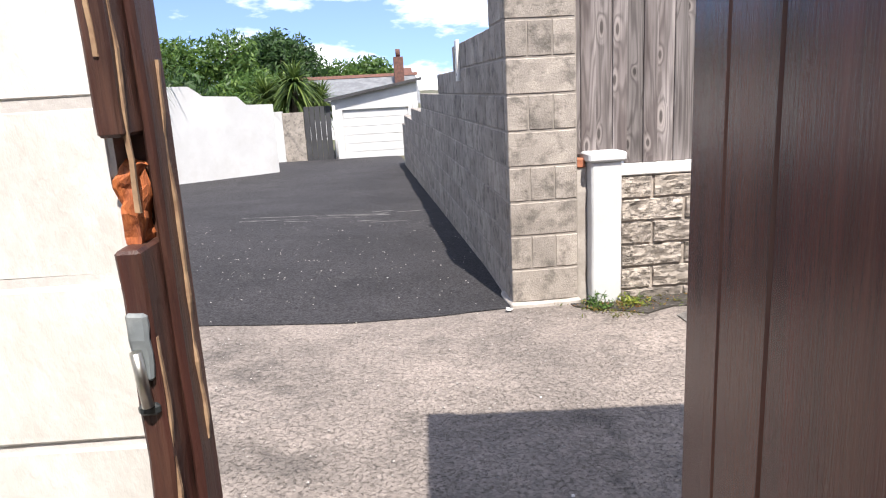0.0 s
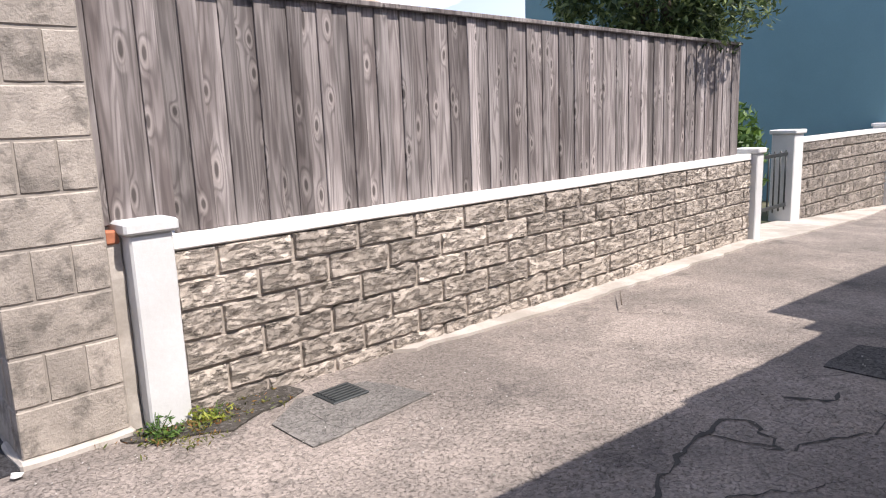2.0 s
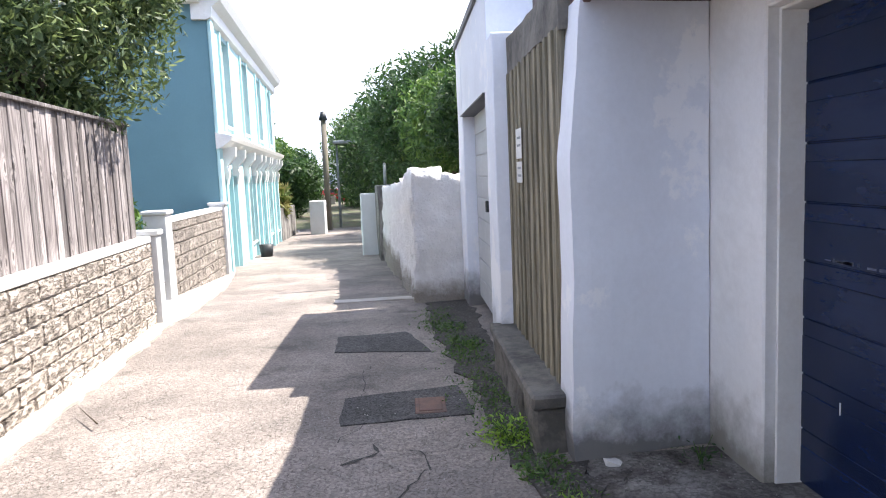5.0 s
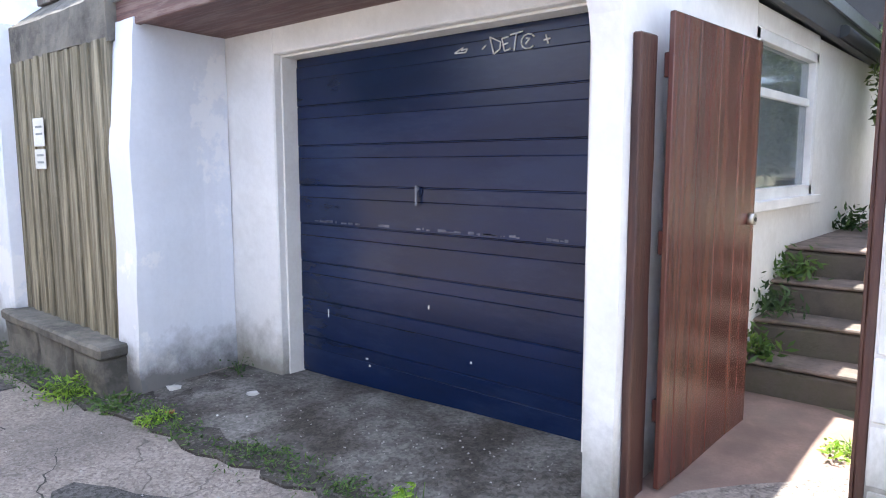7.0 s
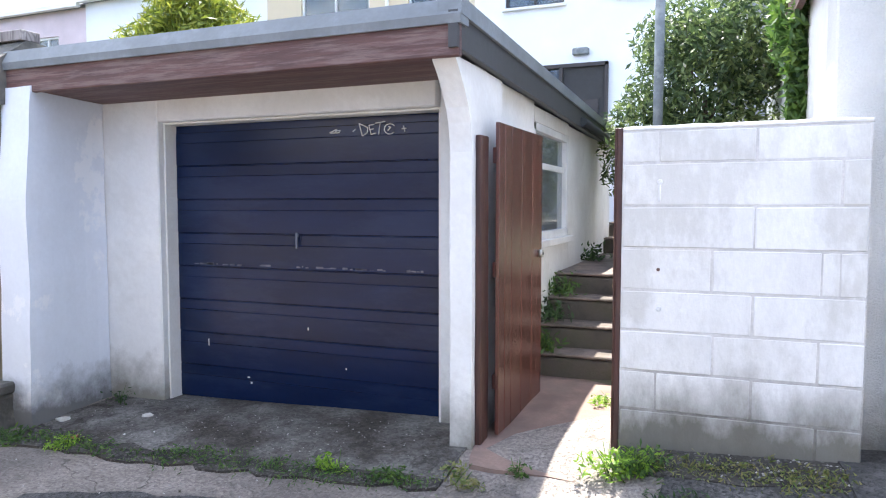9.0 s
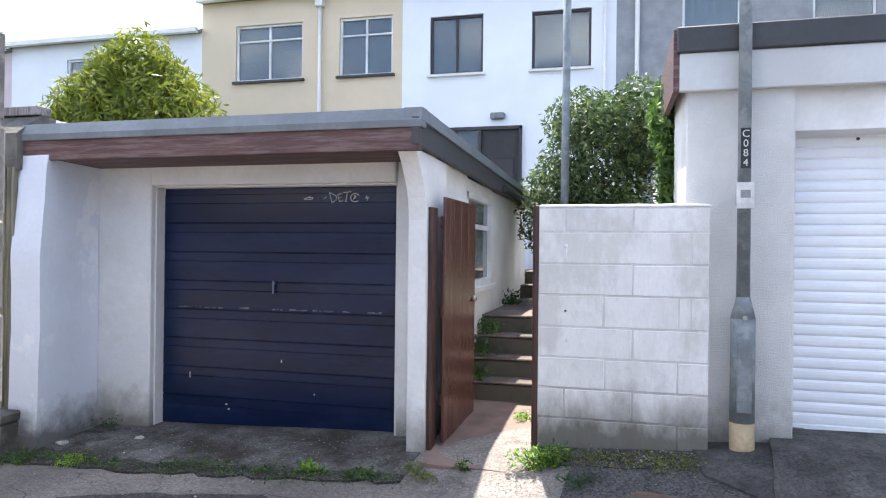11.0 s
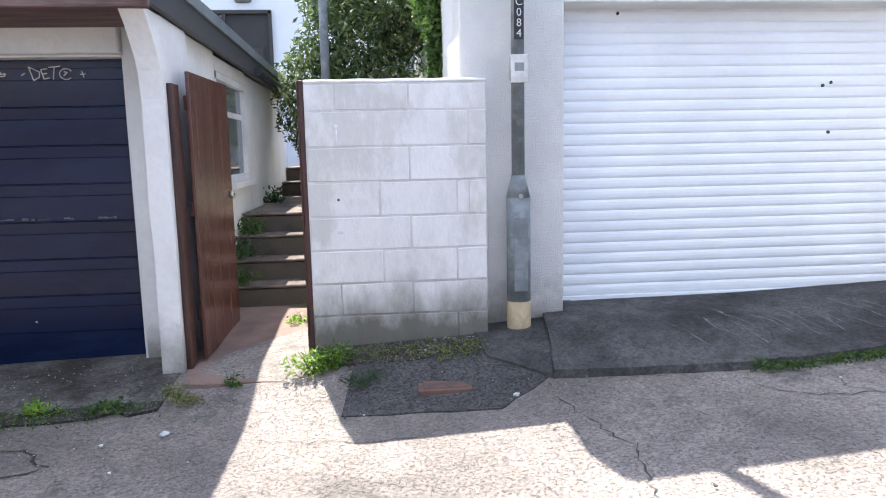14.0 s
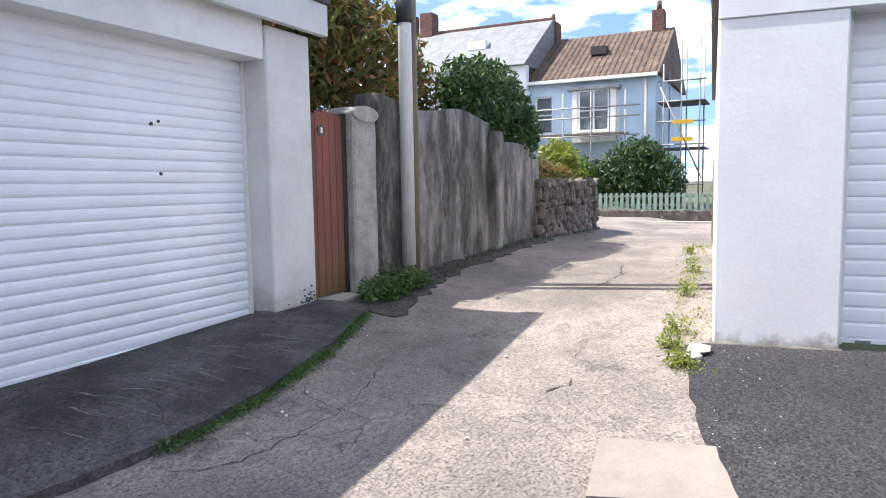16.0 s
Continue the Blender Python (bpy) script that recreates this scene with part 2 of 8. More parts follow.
def rock_mat(name, pale, dark, pits):
    """Split-faced walling stone: pale broken faces, deep pits coloured dark, drawn out sideways and gathered in
    patches.
    """
    k = Nodes(name)
    rnd = k.n.new("ShaderNodeObjectInfo").outputs["Random"]
    shift = k.n.new("ShaderNodeCombineXYZ")
    k.l.new(k.calc("MULTIPLY", rnd, 47.0), shift.inputs[1])
    p = k.vec("ADD", k.pos, shift.outputs[0])
    col = k.mix(k.ramp(k.noise(p, 6.0, 6, 0.65), 0.36, 0.62), dark, pale)
    hole = k.ramp(k.noise(k.vec("MULTIPLY", p, (0.7, 0.7, 2.2)), 20.0, 7, 0.74), 0.5, 0.62)
    pit_area = k.ramp(k.noise(k.vec("MULTIPLY", p, (1.0, 1.0, 2.2)), 5.0, 5, 0.65), 0.44, 0.62, 0.06, 1.0)
    col = k.mix(k.calc("MULTIPLY", k.calc("MULTIPLY", hole, pit_area), 0.92), col, pits)
    col = k.mix(k.calc("MULTIPLY", k.ramp(k.noise(p, 2.1, 5, 0.6), 0.5, 0.68), 0.45), col, tuple(c * 2.2 for c in pits))
    col = k.mix(k.calc("MULTIPLY", k.ramp(k.noise(p, 90.0, 3, 0.6), 0.45, 0.7), 0.35), col, tuple(c * 0.6 for c in dark))
    col = k.mix(1.0, col, k.grey(k.ramp(rnd, 0.0, 1.0, 0.82, 1.16)), "MULTIPLY")
    h = k.calc("SUBTRACT", k.noise(p, 45.0, 5, 0.7), k.calc("MULTIPLY", hole, 1.6))
    MATS[name] = k.done(col, 0.95, h, 1.0, 0.012, 0.3)
    return k.m


def glass_mat(name, tint=(0.6, 0.68, 0.72), rough=0.03):
    """A window pane, dark behind and mirroring the sky."""
    if name in MATS:
        return MATS[name]
    m = bpy.data.materials.new(name)
    m.use_nodes = True
    n, l = m.node_tree.nodes, m.node_tree.links
    b = n["Principled BSDF"]
    b.inputs["Base Color"].default_value = (*tint, 1)
    b.inputs["Roughness"].default_value = rough
    b.inputs["Transmission Weight"].default_value = 0.85
    b.inputs["IOR"].default_value = 1.5
    b.inputs["Specular IOR Level"].default_value = 0.8
    MATS[name] = m
    return m


def leaf_mat(name, a, b_, c=None):
    if name in MATS:
        return MATS[name]
    m = bpy.data.materials.new(name)
    m.use_nodes = True
    n, l = m.node_tree.nodes, m.node_tree.links
    b = n["Principled BSDF"]
    geo = n.new("ShaderNodeNewGeometry")
    r = n.new("ShaderNodeValToRGB")
    r.color_ramp.elements[0].color = (*a, 1)
    r.color_ramp.elements[1].color = (*b_, 1)
    if c:
        e = r.color_ramp.elements.new(0.55)
        e.color = (*c, 1)
    l.new(geo.outputs["Random Per Island"], r.inputs["Fac"])
    no = n.new("ShaderNodeTexNoise")
    no.inputs["Scale"].default_value = 1.7
    l.new(geo.outputs["Position"], no.inputs["Vector"])
    mx = n.new("ShaderNodeMix")
    mx.data_type, mx.blend_type = "RGBA", "MULTIPLY"
    mx.inputs[0].default_value = 0.55
    l.new(r.outputs["Color"], mx.inputs[6])
    l.new(no.outputs["Color"], mx.inputs[7])
    l.new(r.outputs["Color"], b.inputs["Base Color"])
    b.inputs["Roughness"].default_value = 0.55
    b.inputs["Transmission Weight"].default_value = 0.0
    b.inputs["Subsurface Weight"].default_value = 0.0
    tr = n.new("ShaderNodeBsdfTranslucent")
    l.new(r.outputs["Color"], tr.inputs["Color"])
    ms = n.new("ShaderNodeMixShader")
    ms.inputs[0].default_value = 0.35
    l.new(b.outputs[0], ms.inputs[1])
    l.new(tr.outputs[0], ms.inputs[2])
    l.new(ms.outputs[0], n["Material Output"].inputs["Surface"])
    MATS[name] = m
    return m


ASPHALT = asphalt_mat("worn_asphalt", (0.295, 0.253, 0.225), (0.17, 0.148, 0.133), (0.075, 0.068, 0.063))
TARMAC = asphalt_mat("new_black_tarmac", (0.044, 0.042, 0.046), (0.03, 0.029, 0.032), (0.075, 0.072, 0.073), chips=0.6, cracks=0.0, blotch=0.35, grit=95.0)
PATCH = asphalt_mat("dark_asphalt_patch", (0.098, 0.093, 0.09), (0.062, 0.059, 0.057), (0.04, 0.038, 0.037), chips=0.5, cracks=0.5)
PATCH2 = asphalt_mat("grey_cement_patch", (0.2, 0.187, 0.174), (0.13, 0.122, 0.114), (0.075, 0.07, 0.065), chips=0.25, cracks=0.4)
CONCRETE = asphalt_mat("stained_concrete", (0.2, 0.19, 0.178), (0.055, 0.047, 0.04), (0.026, 0.021, 0.017), chips=0.3, cracks=0.5, blotch=0.9, grit=60.0, big=1.7)
APRON = asphalt_mat("dark_concrete_apron", (0.11, 0.106, 0.103), (0.045, 0.043, 0.042), (0.022, 0.02, 0.019), chips=0.25, cracks=0.6, blotch=0.7, grit=60.0, big=2.0)
PALE_CONC = mat("pale_concrete", (0.5, 0.46, 0.42), (0.38, 0.34, 0.3), 0.9, scale=2.2, fine=60, bump=0.3, stain=(0.22, 0.2, 0.17), stain_amount=0.5)
SLABSTONE = mat("warm_concrete_slab", (0.3, 0.255, 0.22), (0.23, 0.195, 0.168), 0.9, scale=3, fine=70, bump=0.25, stain=(0.24, 0.21, 0.18), stain_amount=0.4)
EARTH = mat("garden_earth", (0.12, 0.1, 0.07), (0.07, 0.09, 0.035), 0.95, scale=0.5, fine=12, bump=0.5, bump_dist=0.02)
BLOCK = mat("bare_concrete_block", (0.4, 0.355, 0.31), (0.27, 0.24, 0.21), 0.95, scale=4.0, fine=75, bump=0.75, bump_dist=0.008, var=0.14, stain=(0.075, 0.068, 0.06), stain_amount=0.62, stain_scale=8.0, edge=(0.5, 0.63))
BLOCK_JOINT = mat("block_mortar", (0.33, 0.295, 0.26), None, 0.95, scale=6, fine=80, bump=0.5)
SPLIT = rock_mat("split_face_stone", (0.56, 0.49, 0.425), (0.4, 0.35, 0.3), (0.042, 0.038, 0.033))
SPLIT_GREY = rock_mat("grey_split_stone", (0.42, 0.37, 0.325), (0.25, 0.22, 0.195), (0.045, 0.042, 0.038))
MORTAR = mat("pale_mortar", (0.46, 0.4, 0.345), (0.26, 0.23, 0.2), 0.95, scale=8, fine=70, bump=0.5)
WHITE = mat("white_masonry_paint", (0.8, 0.79, 0.77), (0.73, 0.725, 0.715), 0.75, scale=1.4, fine=35, bump=0.25, bump_dist=0.004, low=(0.14, 0.13, 0.1), low_z=(0.06, 0.42), stain=(0.6, 0.58, 0.55), stain_amount=0.35, stain_scale=2.2, grain=0.16)
BLUEWHITE = mat("flaking_pale_paint", (0.71, 0.745, 0.81), (0.66, 0.69, 0.75), 0.8, scale=1.3, fine=30, bump=0.25, low=(0.06, 0.055, 0.045), low_z=(0.06, 0.34), stain=(0.82, 0.82, 0.83), stain_amount=0.6, stain_scale=1.1, grain=0.12, edge=(0.53, 0.56))
ROUGHCAST = mat("white_roughcast", (0.76, 0.75, 0.73), (0.66, 0.65, 0.63), 0.9, scale=2.0, fine=95, bump=1.0, bump_dist=0.012, low=(0.2, 0.18, 0.14), low_z=(0.25, 0.6), grain=0.2)
PAINTED_BLOCK = mat("painted_block", (0.77, 0.755, 0.74), (0.68, 0.665, 0.645), 0.8, scale=3.0, fine=55, bump=0.5, bump_dist=0.005, var=0.05, low=(0.06, 0.052, 0.03), low_z=(0.32, 0.66), stain=(0.46, 0.44, 0.4), stain_amount=0.5, stain_scale=2.8, stretch=(1, 1, 0.5), grain=0.18)
PAINTED_JOINT = mat("painted_joint", (0.68, 0.65, 0.63), None, 0.85, scale=6, fine=60, bump=0.4, low=(0.06, 0.052, 0.035), low_z=(0.32, 0.66))
WESTWHITE = mat("bright_white_render", (0.76, 0.765, 0.77), (0.7, 0.705, 0.71), 0.7, scale=0.9, fine=30, bump=0.3, bump_dist=0.006, stain=(0.66, 0.65, 0.64), stain_amount=0.3, grain=0.1, low=(0.25, 0.22, 0.18), low_z=(0.3, 0.42))
CLEANWHITE = mat("clean_white_render", (0.6, 0.605, 0.605), (0.53, 0.535, 0.535), 0.75, scale=0.9, fine=45, bump=0.3, bump_dist=0.004, stain=(0.47, 0.465, 0.45), stain_amount=0.35, grain=0.14)
TRIMWHITE = mat("white_gloss_trim", (0.8, 0.79, 0.77), (0.7, 0.69, 0.66), 0.5, scale=4, fine=40, bump=0.15, stain=(0.5, 0.46, 0.4), stain_amount=0.35, stain_scale=4, grain=0.15)
FENCE = board_mat("weathered_grey_larch", (0.36, 0.325, 0.315), (0.12, 0.1, 0.096), (0.4, 0.355, 0.335))
SLATWOOD = mat("algae_stained_boards", (0.33, 0.295, 0.215), (0.15, 0.13, 0.085), 0.9, scale=1.8, fine=22, bump=0.5, var=0.2, stretch=(16, 16, 0.9), stain=(0.07, 0.065, 0.045), stain_amount=0.6, stain_scale=2)
BROWNGATE = mat("brown_stained_boards", (0.103, 0.034, 0.027), (0.065, 0.024, 0.02), 0.24, scale=1.6, fine=22, bump=0.25, bump_dist=0.002, var=0.1, stretch=(12, 12, 0.7), stain=(0.15, 0.075, 0.045), stain_amount=0.3, stain_scale=1.2, spec=0.55, grain=0.14)
BROWNPOST = mat("peeling_brown_post", (0.075, 0.026, 0.02), (0.035, 0.015, 0.013), 0.5, scale=3, fine=24, bump=0.5, stretch=(10, 10, 0.7), stain=(0.16, 0.08, 0.05), stain_amount=0.3, stain_scale=2.6)
PALE_SPLIT = mat("pale_bare_wood", (0.42, 0.28, 0.17), (0.22, 0.13, 0.08), 0.85, scale=20, fine=60, bump=0.3)
ORANGEWOOD = mat("split_orange_wood", (0.55, 0.16, 0.045), (0.25, 0.07, 0.03), 0.8, scale=14, fine=60, bump=0.8, stretch=(3, 3, 0.6))
BARGE = mat("worn_maroon_fascia", (0.125, 0.058, 0.053), (0.075, 0.035, 0.034), 0.65, scale=2.5, fine=28, bump=0.35, stretch=(0.8, 12, 12), stain=(0.27, 0.2, 0.18), stain_amount=0.4, stain_scale=3)
NAVY = mat("navy_steel_door", (0.003, 0.0125, 0.052), (0.0022, 0.009, 0.036), 0.24, scale=1.2, fine=16, bump=0.06, bump_dist=0.002, var=0.03, stain=(0.02, 0.035, 0.085), stain_amount=0.3, stain_scale=1.1, stretch=(0.6, 1, 2.2), spec=0.37, grain=0.12)
SCUFF = mat("pale_scuff", (0.12, 0.135, 0.18), (0.02, 0.03, 0.06), 0.6, scale=20, fine=60, bump=0.1)
LEAD = mat("grey_roof_flashing", (0.22, 0.24, 0.26), (0.15, 0.165, 0.18), 0.5, scale=2, fine=30, bump=0.15, stain=(0.1, 0.11, 0.115), stain_amount=0.4)
DARKFASCIA = mat("charcoal_fascia", (0.055, 0.056, 0.06), (0.04, 0.04, 0.043), 0.6, scale=2, fine=30, bump=0.1)
ROLLER = mat("white_roller_slat", (0.83, 0.85, 0.88), (0.79, 0.81, 0.84), 0.38, scale=1.0, fine=30, bump=0.03, stain=(0.66, 0.66, 0.65), stain_amount=0.2, grain=0.06)
GREYDOOR = mat("pale_grey_up_door", (0.45, 0.47, 0.49), (0.37, 0.39, 0.41), 0.5, scale=2, fine=30, bump=0.1)
GALV = mat("grey_painted_steel", (0.21, 0.235, 0.25), (0.14, 0.16, 0.17), 0.55, scale=5, fine=35, bump=0.15, stain=(0.32, 0.34, 0.34), stain_amount=0.5, stain_scale=9)
TAN = mat("tan_base_paint", (0.5, 0.39, 0.24), (0.4, 0.31, 0.19), 0.7, scale=6, fine=40, bump=0.2, stain=(0.2, 0.16, 0.1), stain_amount=0.4, stain_scale=8)
BLACK = mat("black_plate", (0.02, 0.02, 0.02), None, 0.5, bump=0.0)
PLATEWHITE = mat("white_lettering", (0.75, 0.75, 0.72), None, 0.6, bump=0.0)
STEPMAT = mat("mossy_concrete_step", (0.12, 0.1, 0.088), (0.05, 0.044, 0.038), 0.95, scale=3, fine=45, bump=0.6, bump_dist=0.008, stain=(0.05, 0.05, 0.03), stain_amount=0.6, stain_scale=3)
TREADMAT = mat("worn_reddish_tread", (0.22, 0.165, 0.14), (0.12, 0.092, 0.08), 0.95, scale=4, fine=50, bump=0.5, stain=(0.05, 0.045, 0.035), stain_amount=0.6, stain_scale=5)
PATHMAT = mat("reddish_concrete_path", (0.27, 0.18, 0.148), (0.15, 0.1, 0.084), 0.93, scale=2.4, fine=70, bump=0.35, stain=(0.16, 0.12, 0.1), stain_amount=0.45, stain_scale=3)
KERB = mat("mossy_concrete_ledge", (0.15, 0.14, 0.125), (0.06, 0.057, 0.05), 0.95, scale=4, fine=40, bump=0.7, bump_dist=0.01, stain=(0.2, 0.18, 0.15), stain_amount=0.5, stain_scale=5)
OLDWALL = mat("streaked_old_render", (0.3, 0.28, 0.26), (0.09, 0.082, 0.074), 0.95, scale=2.0, fine=35, bump=0.7, bump_dist=0.012, stretch=(1.9, 1.9, 0.6), stain=(0.028, 0.025, 0.021), stain_amount=0.88, stain_scale=1.7, edge=(0.44, 0.6))
PEBBLE = mat("pebbledash_post", (0.5, 0.48, 0.46), (0.3, 0.285, 0.27), 0.95, scale=5, fine=110, bump=1.0, bump_dist=0.012, speck=(0.5, 0.48, 0.45), speck_scale=120)
RUBBLE = mat("dark_rubble_stone", (0.16, 0.135, 0.115), (0.07, 0.06, 0.053), 0.95, scale=5, fine=40, bump=0.8, bump_dist=0.012, var=0.35, stain=(0.4, 0.37, 0.33), stain_amount=0.45, stain_scale=6, edge=(0.56, 0.62))
WHITESTONE = mat("whitewashed_rubble", (0.78, 0.77, 0.76), (0.7, 0.69, 0.68), 0.85, scale=6, fine=30, bump=0.9, bump_dist=0.035, low=(0.22, 0.19, 0.15), low_z=(-0.05, 0.16), stain=(0.6, 0.59, 0.57), stain_amount=0.3, grain=0.16)
REDGATE = mat("red_stained_gate", (0.2, 0.04, 0.02), (0.1, 0.025, 0.014), 0.55, scale=2, fine=24, bump=0.3, var=0.12, stretch=(14, 14, 0.7), low=(0.13, 0.085, 0.03), low_z=(0.4, 1.0))
BLUEWALL = mat("slate_blue_render", (0.128, 0.248, 0.292), (0.11, 0.218, 0.258), 0.85, scale=0.5, fine=30, bump=0.15, grain=0.12)
MINT = mat("pale_aqua_render", (0.45, 0.66, 0.67), (0.4, 0.6, 0.62), 0.8, scale=0.6, fine=30, bump=0.12, grain=0.1)
MINTDARK = mat("aqua_reveal", (0.3, 0.52, 0.54), None, 0.8, scale=1, fine=30, bump=0.1)
SLATE = mat("grey_slate_roof", (0.2, 0.21, 0.22), (0.13, 0.135, 0.145), 0.7, scale=3, fine=30, bump=0.4, var=0.15)
CLAY = mat("brown_clay_tile", (0.1, 0.06, 0.043), (0.05, 0.033, 0.026), 0.85, scale=3, fine=30, bump=0.4, var=0.35, stain=(0.2, 0.15, 0.1), stain_amount=0.3)
TANROOF = mat("pale_tan_tiles", (0.34, 0.26, 0.2), (0.26, 0.2, 0.155), 0.85, scale=2, fine=20, bump=0.4, stretch=(1, 1, 4), stain=(0.3, 0.24, 0.2), stain_amount=0.4)
BRICKRED = mat("red_brick_chimney", (0.17, 0.08, 0.06), (0.09, 0.045, 0.037), 0.9, scale=8, fine=50, bump=0.5)
CREAM = mat("cream_render", (0.68, 0.57, 0.42), (0.62, 0.52, 0.38), 0.85, scale=0.6, fine=40, bump=0.15, grain=0.1)
HOUSEWHITE = mat("white_house_render", (0.8, 0.82, 0.86), (0.75, 0.77, 0.81), 0.8, scale=0.6, fine=40, bump=0.12, grain=0.08)
PINK = mat("pale_pink_render", (0.72, 0.6, 0.64), None, 0.8, scale=0.6, fine=40, bump=0.1)
GREYCAST = mat("grey_pebbledash", (0.33, 0.34, 0.36), (0.25, 0.26, 0.28), 0.95, scale=3, fine=60, bump=0.7)
PALEBLUE = mat("pale_blue_render", (0.5, 0.62, 0.74), None, 0.8, scale=0.6, fine=40, bump=0.1, grain=0.1)
UPVC = mat("white_upvc", (0.82, 0.82, 0.82), None, 0.35, scale=2, fine=20, bump=0.0, grain=0.05)
DARKFRAME = mat("dark_brown_frame", (0.035, 0.026, 0.023), None, 0.4, scale=2, fine=20, bump=0.05)
# near-black colour that carries the shade of rooms and porch
DARKROOM = mat("painted_interior_shade", (0.06, 0.06, 0.062), None, 0.9, scale=1, fine=10, bump=0.0)
CURTAIN = mat("pale_curtain", (0.6, 0.6, 0.6), (0.4, 0.4, 0.42), 0.9, scale=3, fine=10, bump=0.2, stretch=(8, 8, 0.3))
REDPAINT = mat("dark_red_door_paint", (0.16, 0.02, 0.026), None, 0.5, scale=2, fine=20, bump=0.05)
TIMBERPOLE = mat("weathered_pole_timber", (0.2, 0.17, 0.14), (0.12, 0.1, 0.085), 0.9, scale=2, fine=20, bump=0.4, stretch=(14, 14, 0.5), stain=(0.13, 0.16, 0.07), stain_amount=0.4)
BARK = mat("bark", (0.11, 0.085, 0.065), (0.06, 0.045, 0.035), 0.95, scale=6, fine=40, bump=0.8, bump_dist=0.01)
HANDLE = mat("dull_grey_handle", (0.16, 0.18, 0.23), None, 0.4, metal=0.4, scale=9, fine=40, bump=0.05)
KEYPLASTER = mat("smooth_cement_blob", (0.78, 0.77, 0.76), None, 0.8, scale=6, fine=40, bump=0.2)
IRON = mat("dark_iron", (0.03, 0.035, 0.037), None, 0.5, scale=3, fine=30, bump=0.1)
STEELTUBE = mat("scaffold_tube", (0.33, 0.33, 0.32), None, 0.5, metal=0.6, scale=3, fine=30, bump=0.1)
CHROME = mat("worn_chrome", (0.55, 0.54, 0.5), None, 0.35, metal=1.0, scale=6, fine=40, bump=0.05)
GLASS = glass_mat("window_glass")
RUST = mat("rusty_cover", (0.18, 0.1, 0.075), (0.1, 0.065, 0.055), 0.85, scale=9, fine=60, bump=0.4)
CARRED = mat("red_car_paint", (0.5, 0.02, 0.03), None, 0.3, scale=1, fine=10, bump=0.0, coat=0.5)
RUBBER = mat("black_rubber", (0.02, 0.02, 0.02), None, 0.8, scale=4, fine=30, bump=0.1)
LITTER = mat("pale_litter", (0.7, 0.69, 0.66), None, 0.7, scale=9, fine=40, bump=0.1)
TERRACOTTA = mat("broken_clay", (0.4, 0.15, 0.08), None, 0.85, scale=9, fine=40, bump=0.3)
GREENPAINT = mat("pale_green_paint", (0.25, 0.34, 0.27), (0.18, 0.25, 0.2), 0.7, scale=3, fine=20, bump=0.2, var=0.1)
GALV_PALE = mat("pale_galvanised_steel", (0.74, 0.75, 0.76), (0.6, 0.61, 0.62), 0.5, metal=0.0, scale=3, fine=30, bump=0.1, stretch=(4, 4, 0.5), stain=(0.3, 0.3, 0.3), stain_amount=0.5, stain_scale=3)
ROOF_PALE = mat("pale_slate_roof", (0.4, 0.42, 0.45), (0.33, 0.35, 0.38), 0.8, scale=2, fine=20, bump=0.3)
SOIL = mat("damp_dirt", (0.06, 0.052, 0.044), (0.028, 0.024, 0.02), 0.95, scale=5, fine=50, bump=0.8, bump_dist=0.01, speck=(0.14, 0.13, 0.12), speck_scale=70)
CRACK = mat("crack_dirt", (0.05, 0.047, 0.043), None, 0.95, scale=9, fine=60, bump=0.4)
SCRATCH = mat("pale_scrape", (0.24, 0.235, 0.23), (0.1, 0.097, 0.094), 0.9, scale=14, fine=60, bump=0.2)
GRIT = mat("pale_grit", (0.5, 0.47, 0.44), (0.25, 0.24, 0.22), 0.9, scale=40, fine=90, bump=0.0)
HIVIS = mat("yellow_guard", (0.7, 0.42, 0.03), None, 0.6, bump=0.0)

LEAF_DARK = leaf_mat("dark_green_leaves", (0.018, 0.045, 0.014), (0.06, 0.12, 0.03), (0.035, 0.08, 0.02))
LEAF_MID = leaf_mat("green_leaves", (0.035, 0.085, 0.018), (0.13, 0.21, 0.04), (0.07, 0.14, 0.028))
LEAF_YEL = leaf_mat("yellow_green_leaves", (0.1, 0.14, 0.02), (0.33, 0.34, 0.05), (0.2, 0.24, 0.03))
LEAF_RED = leaf_mat("russet_leaves", (0.06, 0.08, 0.02), (0.3, 0.13, 0.05), (0.14, 0.15, 0.03))
LEAF_LIME = leaf_mat("bright_weed_leaves", (0.12, 0.25, 0.02), (0.3, 0.46, 0.05))
LEAF_STRAW = leaf_mat("dry_grass", (0.25, 0.22, 0.08), (0.1, 0.16, 0.03))
LEAF_PALM = leaf_mat("palm_leaves", (0.04, 0.08, 0.02), (0.16, 0.22, 0.05), (0.08, 0.13, 0.03))
LEAF_GREY = leaf_mat("glossy_grey_green_leaves", (0.025, 0.05, 0.018), (0.22, 0.28, 0.1), (0.085, 0.13, 0.045))


# ---- building helpers ----
def thing(name, at, label="", category="", group="", kind=""):
    ob = new(name)
    ob.empty_display_size = 0.1
    ob.matrix_basis = Matrix.Translation(at)
    return tagged(ob, label, category, group, kind)


def finish(bm, material, name):
    me = bpy.data.meshes.new(name)
    bm.normal_update()
    bm.to_mesh(me)
    bm.free()
    for m in material if isinstance(material, (list, tuple)) else (material,):
        me.materials.append(m)
    return me


def world_of(ob):
    m = ob.matrix_basis.copy()
    while ob.parent:
        m = ob.parent.matrix_basis @ ob.matrix_parent_inverse @ m
        ob = ob.parent
    return m


